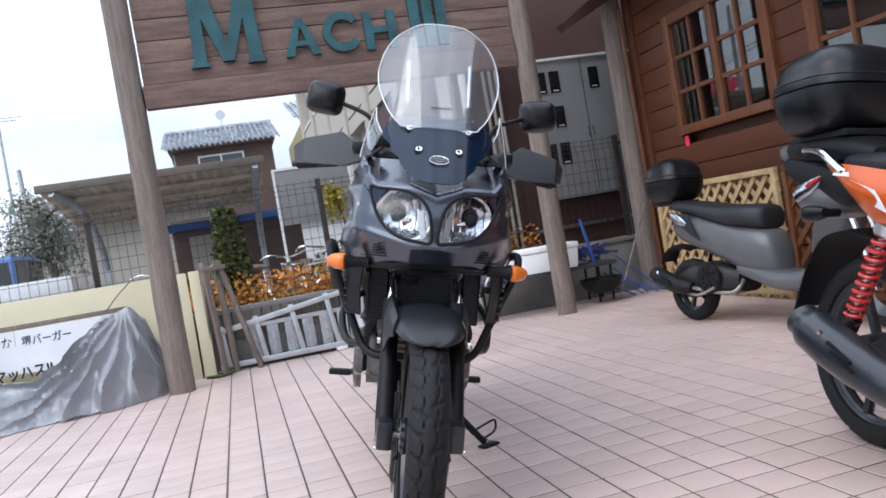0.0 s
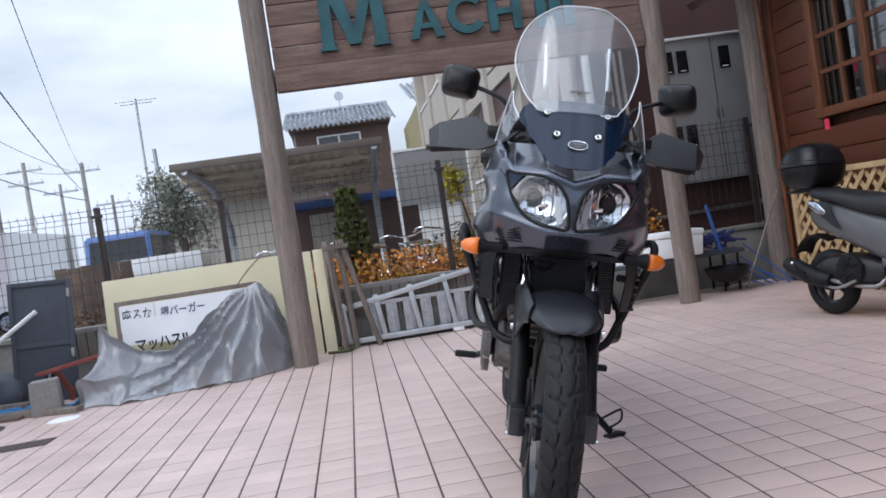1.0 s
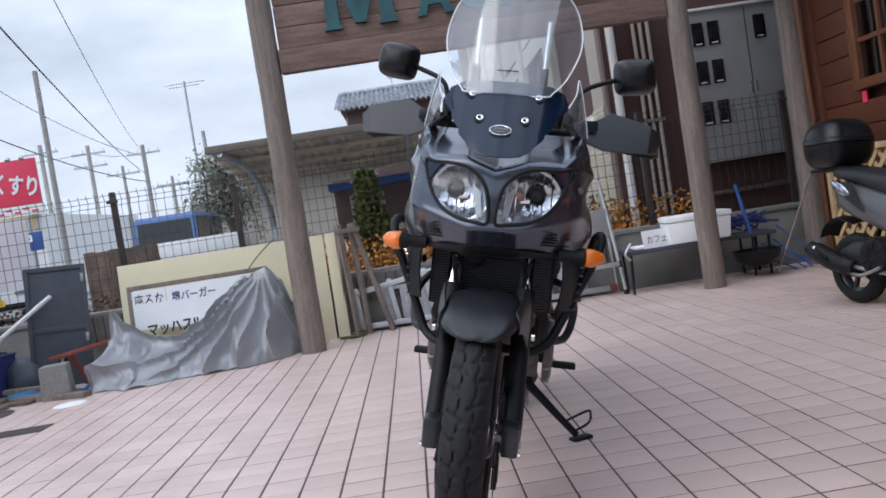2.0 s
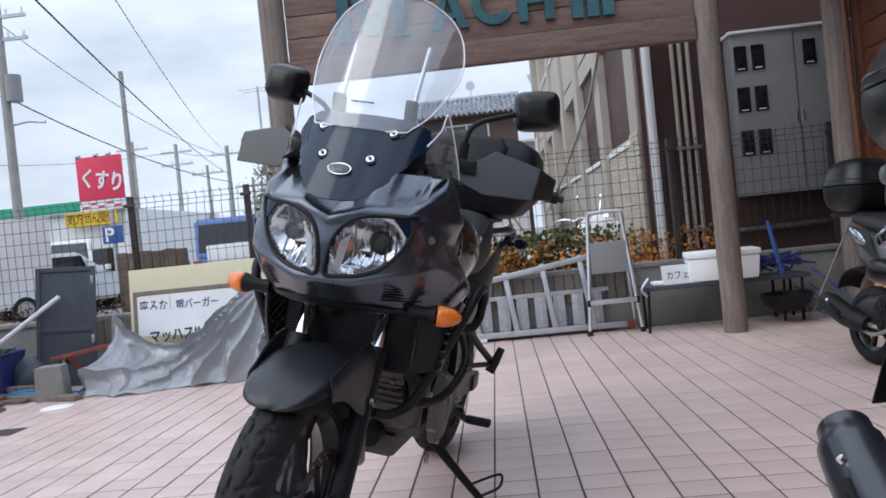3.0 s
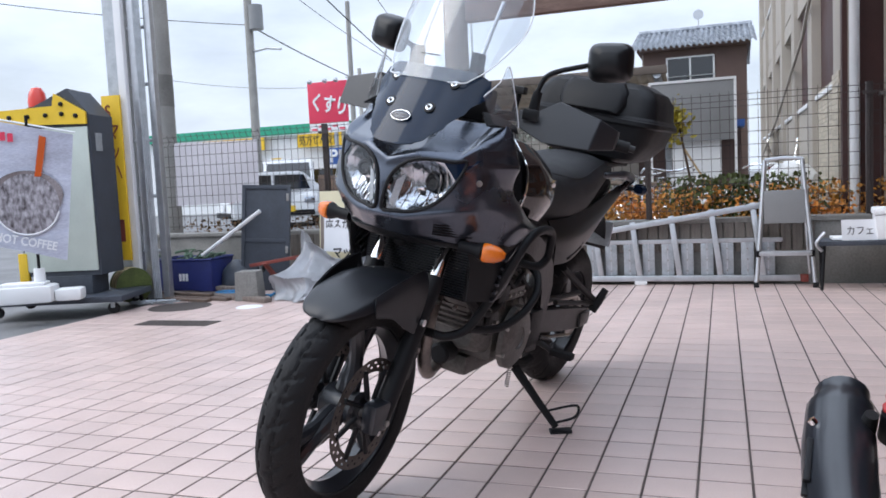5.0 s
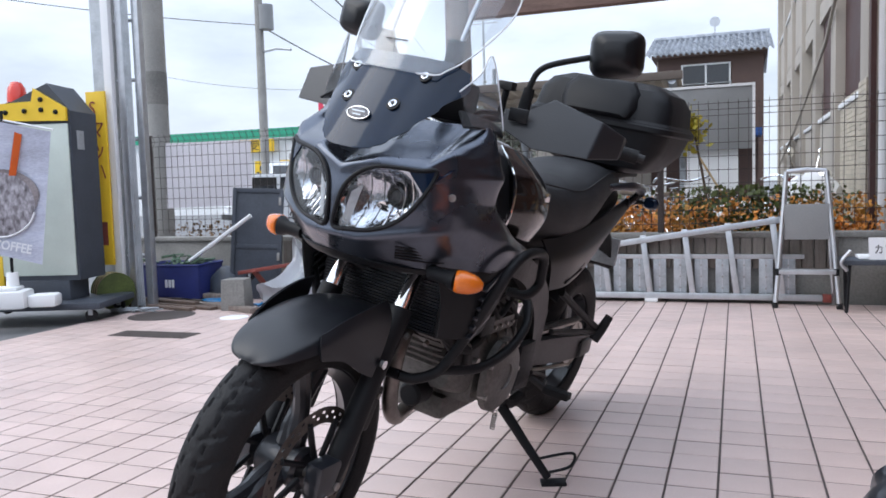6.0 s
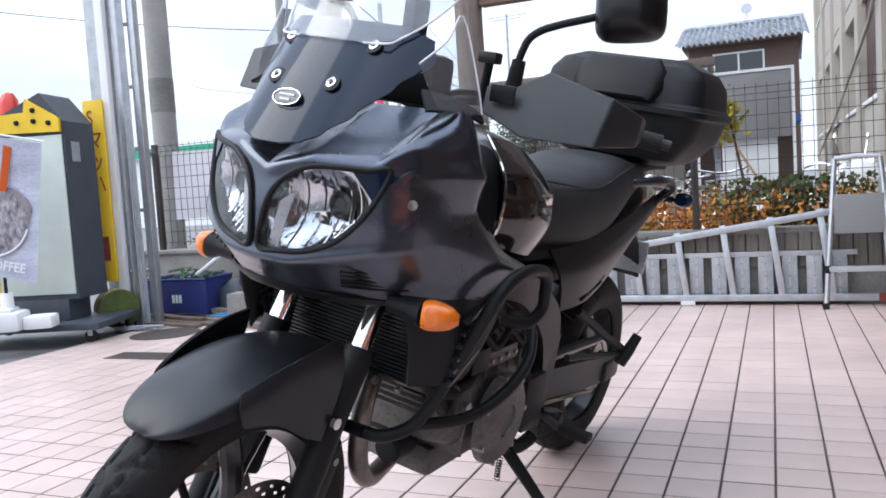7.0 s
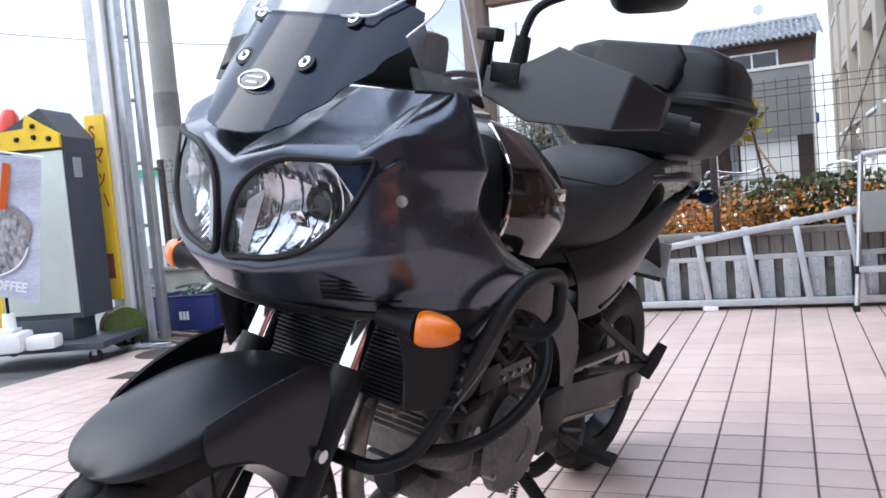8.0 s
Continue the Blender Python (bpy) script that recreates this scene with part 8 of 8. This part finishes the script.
        part("chain_case", hull([(-0.55, 0.02, 0.26, 0.36), (-0.2, 0.025, 0.24, 0.36), (0.06, 0.02, 0.25, 0.34)], 12, 3), "matte_black", s).matrix_local = pose(0.10, 0, 0)
        part("brake_rod", tube([(-0.09, -0.5, 0.22), (-0.095, 0.02, 0.22)], 0.006, 6), "chrome", s)
        part("adjuster", tube([(-0.095, 0.03, 0.215), (-0.095, 0.08, 0.255)], 0.010, 8), "chrome", s)
    else:
        bd = part("body", hull([(-0.800, 0.05, 0.31, 0.38), (-0.775, 0.10, 0.29, 0.53), (-0.70, 0.14, 0.285, 0.60), (-0.55, 0.162, 0.33, 0.635), (-0.35, 0.162, 0.415, 0.69), (-0.16, 0.145, 0.49, 0.74), (0.0, 0.115, 0.55, 0.755), (0.10, 0.06, 0.60, 0.74)], 28, 5, 2.8), paint, s, "dusty grey body shell")
        part("dark_inset", sheet([[(-0.150, -0.02, 0.745), (-0.162, -0.16, 0.735)], [(-0.150, -0.05, 0.68), (-0.166, -0.20, 0.65)], [(-0.160, -0.20, 0.575), (-0.168, -0.26, 0.555)]], 5, 0.004), "satin_grey", bd, "dark lamp surround")
        part("tail_lamp", hull([(-0.09, 0.008, -0.012, 0.014), (-0.02, 0.016, -0.032, 0.03), (0.05, 0.020, -0.030, 0.026), (0.09, 0.010, -0.014, 0.012)], 16, 3), "reflector", s, "clear rear lamp").matrix_local = pose(-0.145, -0.05, 0.705, 28, 0, -6)
        part("seat", hull([(-0.735, 0.06, 0.61, 0.69), (-0.71, 0.115, 0.585, 0.735), (-0.58, 0.155, 0.605, 0.755), (-0.42, 0.158, 0.63, 0.765), (-0.22, 0.152, 0.70, 0.80), (0.0, 0.13, 0.755, 0.835), (0.07, 0.09, 0.775, 0.825)], 26, 5, 3.0), "vinyl", s, "worn black scooter seat")
        part("mudguard", sheet([[(x, y, z - abs(x) * 0.2) for x in (-0.07, 0, 0.07)] for y, z in ((-0.05, 0.50), (0.10, 0.54), (0.20, 0.50), (0.25, 0.42))], 4, 0.006), "matte_black", s)
        part("kick_lever", tube([(-0.15, -0.05, 0.22), (-0.17, -0.2, 0.19), (-0.17, -0.36, 0.24)], 0.010, 8, soft=4), "steel", s)
    part("rack", box(-0.09, 0.09, case_at[0] - 0.15, case_at[0] + 0.15, case_at[1] - 0.035, case_at[1] - 0.012, 0.006), "matte_black", s)
    part("rack_post", tube([(0, case_at[0] - 0.05, case_at[1] - 0.03), (0, case_at[0] - 0.13, case_at[1] - 0.14)], 0.03, 8), "matte_black", s)
    tc_m = m @ pose(0, case_at[0], case_at[1] - 0.012)
    k = case_size
    c = thing("top_case", case_label, "top case", tc_m)
    prof = ((0.0, 0.11, 0.07), (0.012, 0.155, 0.10), (0.05, 0.186, 0.13), (0.10, 0.203, 0.145), (0.150, 0.209, 0.15), (0.168, 0.210, 0.15), (0.172, 0.204, 0.15))
    part("tray", loft([case_ring(z * k * tall, a * k, -a * k, a * k, r * k) for z, a, r in prof]), "mirror_black", c, smooth=40)
    prof = ((0.172, 0.204, 0.15), (0.177, 0.211, 0.15), (0.205, 0.210, 0.15), (0.215, 0.203, 0.148), (0.255, 0.196, 0.142), (0.295, 0.178, 0.132), (0.328, 0.148, 0.115), (0.350, 0.105, 0.085), (0.362, 0.05, 0.04))
    part("lid", loft([case_ring(z * k * tall, a * k, -a * k, a * k, r * k) for z, a, r in prof]), "mirror_black", c, smooth=40)
    part("seam", loft([case_ring(z * k * tall, a * k, -a * k, a * k, r * k) for z, a, r in ((0.206, 0.207, 0.149), (0.209, 0.2115, 0.15), (0.213, 0.2115, 0.15), (0.216, 0.203, 0.148))], caps=False), "satin_grey", c)
    part("lock", box(-0.02, 0.02, 0.21 * k, 0.222 * k, 0.13 * k, 0.16 * k, 0.004), "steel", c)
    return s


scooter(pose(2.05, 1.715, 0, 0, 8.8, -5), "orange_scooter", "orange and black underbone scooter with a red rear spring", 0.308, 0.090, "orange", "matte_black", (0.27, 1.035), 0.90, "rounded matte black luggage case on the orange scooter", True, 0.90)
scooter(pose(3.20, 4.63, 0, 0, 5, 11), "grey_scooter", "dusty grey scooter with a black seat by the lattice", 0.215, 0.095, "scooter_grey", "scooter_grey", (0.13, 0.852), 0.84, "rounded matte black luggage case on the grey scooter", False, 1.0)

# ---- planting and bicycles behind the fence ----
def leaf_cloud(n, place, size, seed):
    """Many small folded leaves; place(rnd) gives a point."""
    rnd, v, f = random.Random(seed), [], []
    for _ in range(n):
        c = place(rnd)
        s = size * rnd.uniform(0.6, 1.3)
        d = Vector((rnd.uniform(-1, 1), rnd.uniform(-1, 1), rnd.uniform(-0.2, 1))).normalized()
        q = d.orthogonal().normalized() * s * 0.38
        q.rotate(Matrix.Rotation(rnd.uniform(0, 6.28), 3, d))
        k = len(v)
        v += [c, c + d * s * 0.5 + q, c + d * s, c + d * s * 0.5 - q]
        f += [(k, k + 1, k + 2), (k, k + 2, k + 3)]
    me = bpy.data.meshes.new("leaves")
    me.from_pydata([tuple(q) for q in v], [], f)
    return me


shr = bpy.data.objects.new("shrub_row", leaf_cloud(7500, lambda r: Vector((r.uniform(-1.2, 3.2), WALL_Y + 0.28 + r.uniform(0, 0.6), 0.44 + (r.random() ** 0.8) * (0.26 + 0.12 * math.sin(r.random() * 40)))), 0.045, 3))
scene.collection.objects.link(shr)
shr.data.materials.append(MAT["leaf_rust"])
tagged(shr, "row of low shrubs with rust-orange autumn leaves", "shrub", kind="stuff")
gr = bpy.data.objects.new("shrub_green", leaf_cloud(1500, lambda r: Vector((1.75 + r.gauss(0, 0.34), WALL_Y + 0.35 + r.uniform(0, 0.4), 0.46 + 0.42 * r.random())), 0.055, 8))
scene.collection.objects.link(gr)
gr.data.materials.append(MAT["leaf_green"])
tagged(gr, "patch of yellow-green weeds and shrubs by the wall", "shrub", kind="stuff")
low_s = bpy.data.objects.new("shrub_left", leaf_cloud(1500, lambda r: Vector((-4.0 + 2.8 * r.random(), WALL_Y + 0.3 + 0.3 * r.random(), 0.46 + 0.20 * r.random() ** 2)), 0.036, 15))
scene.collection.objects.link(low_s)
low_s.data.materials.append(MAT["leaf_brown"])
tagged(low_s, "sparse low dull brown plants along the fence", "shrub", kind="stuff")

con = thing("conifer", "narrow dark green conifer bush behind the fence", "tree", pose(0.16, 7.95, 0.3))
part("trunk", tube([(0, 0, -0.33), (0, 0, 0.9)], 0.025, 8), "bark", con)
me = leaf_cloud(5200, lambda r: (lambda z, a: Vector((math.cos(a) * (0.21 * (1 - 0.72 * z) + 0.03) * r.random() ** 0.4, math.sin(a) * (0.21 * (1 - 0.72 * z) + 0.03) * r.random() ** 0.4, 0.12 + 1.05 * z)))(r.random() ** 1.2, r.uniform(0, 6.28)), 0.06, 21)
me.materials.append(MAT["leaf_green"])
cr = new("crown", me)
cr.parent = con
wil = thing("willow_tree", "grey-green drooping tree in a planter beyond the fence", "tree", pose(-4.1, 21, 0))
part("planter", box(-0.5, 0.5, -0.35, 0.35, -0.03, 0.9, 0.02), "bark", wil)
part("trunk", tube([(0, 0, 0.8), (0.05, 0, 1.6), (-0.05, 0, 2.4), (0.1, 0.05, 3.0)], [0.09, 0.07, 0.05, 0.03], 8, soft=4), "bark", wil)
rnd = random.Random(4)
limbs = []
for k in range(16):
    a, z = rnd.uniform(0, 6.28), rnd.uniform(1.6, 3.0)
    tip = Vector((math.cos(a) * rnd.uniform(0.5, 0.95), math.sin(a) * 0.6, z + rnd.uniform(0.1, 0.5)))
    limbs.append((Vector((0, 0, z)), tip, tip + Vector((math.cos(a) * 0.2, 0, -rnd.uniform(0.6, 1.3)))))
    part("branch", tube([limbs[-1][0], tip, limbs[-1][2]], [0.03, 0.02, 0.008], 6, soft=4), "bark", wil)


def on_limb(r):
    a, b, c = r.choice(limbs)
    t = r.random()
    p = a.lerp(b, t * 2) if t < 0.5 else b.lerp(c, t * 2 - 1)
    return p + Vector((r.gauss(0, 0.16), r.gauss(0, 0.16), r.gauss(0, 0.16)))


me = leaf_cloud(5600, on_limb, 0.09, 31)
me.materials.append(MAT["leaf_grey"])
cr = new("crown", me)
cr.parent = wil
sap = thing("sapling", "thin staked sapling with a tuft of yellow leaves", "tree", pose(1.42, 7.75, 0.4))
part("trunk", tube([(0, 0, 0), (-0.06, 0, 0.5), (-0.16, 0, 1.05)], [0.014, 0.012, 0.008], 6, soft=3), "bark", sap)
part("stake", tube([(0.34, -0.1, 0.0), (-0.1, 0, 0.75)], 0.010, 6), "lattice", sap)
MAT["leaf_yellow"] = material("yellow_leaves", (0.45, 0.38, 0.04), 0.6, vary=0.3, island=0.3)
me = leaf_cloud(260, lambda r: Vector((-0.17 + r.gauss(0, 0.05), r.gauss(0, 0.05), 0.98 + r.gauss(0, 0.09))), 0.06, 33)
me.materials.append(MAT["leaf_yellow"])
cr = new("crown", me)
cr.parent = sap


def bicycle(m, label, basket=True, mat="white"):
    b = thing("bicycle", label, "bicycle", m, "parked bicycles")
    for x in (-0.52, 0.52):
        w = part("wheel", tube([(x + 0.31 * math.cos(a), 0, 0.32 + 0.31 * math.sin(a)) for a in [2 * math.pi * k / 36 for k in range(36)]], 0.017, 8, closed=True), "rubber", b)
        part("rim", tube([(x + 0.285 * math.cos(a), 0, 0.32 + 0.285 * math.sin(a)) for a in [2 * math.pi * k / 36 for k in range(36)]], 0.009, 6, closed=True), "chrome", w)
        for k in range(12):
            a = 2 * math.pi * k / 12
            part("spoke", tube([(x, 0, 0.32), (x + 0.28 * math.cos(a), 0, 0.32 + 0.28 * math.sin(a))], 0.002, 4), "chrome", w)
        part("mudguard", tube([(x + 0.345 * math.cos(a), 0, 0.32 + 0.345 * math.sin(a)) for a in [radians(20 + 14 * k) for k in range(11)]], 0.02, 6, flat=1.4), "chrome", b)
    part("frame", tube([(0.42, 0, 0.78), (0.10, 0, 0.36), (-0.52, 0, 0.32), (-0.16, 0, 0.62), (0.10, 0, 0.36)], 0.017, 8), mat, b)
    part("fork", tube([(0.52, 0, 0.32), (0.44, 0, 0.72), (0.40, 0, 0.98)], 0.014, 8), mat, b)
    part("handlebar", tube([(0.22, -0.27, 0.98), (0.36, -0.24, 1.02), (0.42, 0, 0.98), (0.36, 0.24, 1.02), (0.22, 0.27, 0.98)], 0.012, 8, soft=5), "chrome", b)
    part("seat_post", tube([(-0.14, 0, 0.6), (-0.18, 0, 0.82)], 0.013, 8), "chrome", b)
    part("saddle", hull([(-0.13, 0.085, -0.03, 0.03), (-0.05, 0.09, -0.03, 0.03), (0.1, 0.03, -0.02, 0.02), (0.15, 0.02, -0.015, 0.015)], 14, 3), "bark", b).matrix_local = pose(-0.2, 0, 0.85, 0, 0, -90)
    if basket:
        bk = part("basket", tube([(0.46, -0.16, 0.92), (0.76, -0.16, 0.92), (0.76, 0.16, 0.92), (0.46, 0.16, 0.92)], 0.008, 6, closed=True), "chrome", b, "white wire basket")
        for k in range(9):
            u = k / 8
            for y in (-0.16, 0.16):
                part("wire", tube([(0.46 + 0.3 * u, y, 0.92), (0.50 + 0.22 * u, y * 0.8, 0.66)], 0.003, 4), "chrome", bk)
            part("wire", tube([(0.76, -0.16 + 0.32 * u, 0.92), (0.72, -0.13 + 0.26 * u, 0.66), (0.5, -0.13 + 0.26 * u, 0.66)], 0.003, 4), "chrome", bk)
    return b


bicycle(pose(1.05, 8.9, -0.03, 0, 0, -75), "white shopping bicycle with a wire basket, parked behind the shrubs", mat="white")
bicycle(pose(0.55, 9.6, -0.03, 0, 6, -60), "silver shopping bicycle with a basket, parked behind the shrubs", mat="chrome")
bicycle(pose(1.75, 9.2, -0.03, 0, 0, 20), "dark red bicycle with a brown saddle behind the shrubs", False, "red_paint")
bicycle(pose(-1.35, 11.6, -0.03, 0, 0, 30), "grey bicycle leaning under the carport", True, "galv")
bicycle(pose(-0.35, 12.6, -0.03, 0, 0, 15), "grey bicycle leaning under the carport", True, "galv")
mp = thing("white_moped", "white delivery moped with a rounded leg shield behind the shrubs", "moped", pose(2.25, 8.7, -0.03, 0, 0, 60))
part("shield", hull([(-0.30, 0.10, 0.55, 0.90), (-0.15, 0.20, 0.50, 1.02), (0.05, 0.20, 0.60, 1.02), (0.2, 0.10, 0.68, 0.92)], 18, 4), "white", mp)
part("body", hull([(0.1, 0.10, 0.35, 0.62), (0.4, 0.16, 0.35, 0.75), (0.8, 0.16, 0.40, 0.76), (1.0, 0.08, 0.5, 0.7)], 16, 3), "white", mp)
for y in (-0.3, 0.85):
    part("wheel", lathe([(0.20, -0.04), (0.25, -0.025), (0.26, 0), (0.25, 0.025), (0.20, 0.04)], 24, on_axle(Vector((0, y, 0.26)))), "rubber", mp)
part("handlebar", tube([(-0.32, 0.05, 1.03), (0, -0.02, 1.0), (0.32, 0.05, 1.03)], 0.015, 8), "chrome", mp)
part("lamp", lathe([(0.02, -0.05), (0.08, 0.0), (0.085, 0.05)], 16, pose(0, -0.14, 0.98, 90, 0, 0)), "chrome", mp)
for s in (-1, 1):
    part("mirror", lathe([(0.045, 0), (0.045, 0.012)], 14, pose(s * 0.3, 0.02, 1.22, 90, 0, 0)), "chrome", mp)
    part("mirror_stem", tube([(s * 0.2, 0.02, 1.03), (s * 0.3, 0.03, 1.2)], 0.006, 6), "chrome", mp)

# added closing wall behind the camera, never in view, for the reflections
rear = solid("unseen_wall", box(-9, 9, -9.2, -9.0, -0.03, 3.2), "beige", "plain beige wall added unseen behind the camera for reflections", "wall", "structure")

# ---- floor tiles: the ones by the motorcycle singly, the rest joined ----
def tile_verts(w, d, h=0.0022, b=0.0018):
    x, y = w / 2, d / 2
    return [(-x, -y, -h), (x, -y, -h), (x, y, -h), (-x, y, -h), (-x + b, -y + b, 0), (x - b, -y + b, 0), (x - b, y - b, 0), (-x + b, y - b, 0)]


TILE_FACES = [(4, 5, 6, 7), (0, 1, 5, 4), (1, 2, 6, 5), (2, 3, 7, 6), (3, 0, 4, 7)]
TW, TD = TX - 0.0072, TY - 0.0080
one_tile = bpy.data.meshes.new("tile")
one_tile.from_pydata(tile_verts(TW, TD), [], TILE_FACES)
one_tile.materials.append(MAT["tile"])
rest_v, rest_f = [], []
rnd = random.Random(5)
near_x, near_y = (-2, 15), (10, 28)
for i in range(-20, 26):
    for j in range(-16, 45):
        cx, cy = (i + 0.5) * TX, (j + 0.5) * TY
        dz = rnd.uniform(-0.0006, 0.0006)
        if near_x[0] <= i < near_x[1] and near_y[0] <= j < near_y[1]:
            ob = new("tile", one_tile)
            ob.parent = pavement
            ob.location = (cx, cy, dz)
        else:
            k = len(rest_v)
            rest_v += [(x + cx, y + cy, z + dz) for x, y, z in tile_verts(TW, TD)]
            rest_f += [tuple(k + q for q in f) for f in TILE_FACES]
me = bpy.data.meshes.new("tiles")
me.from_pydata(rest_v, [], rest_f)
me.materials.append(MAT["tile_rest"])
ob = tagged(new("tiles", me), "square pink floor tiles", kind="stuff")
ob.parent = pavement
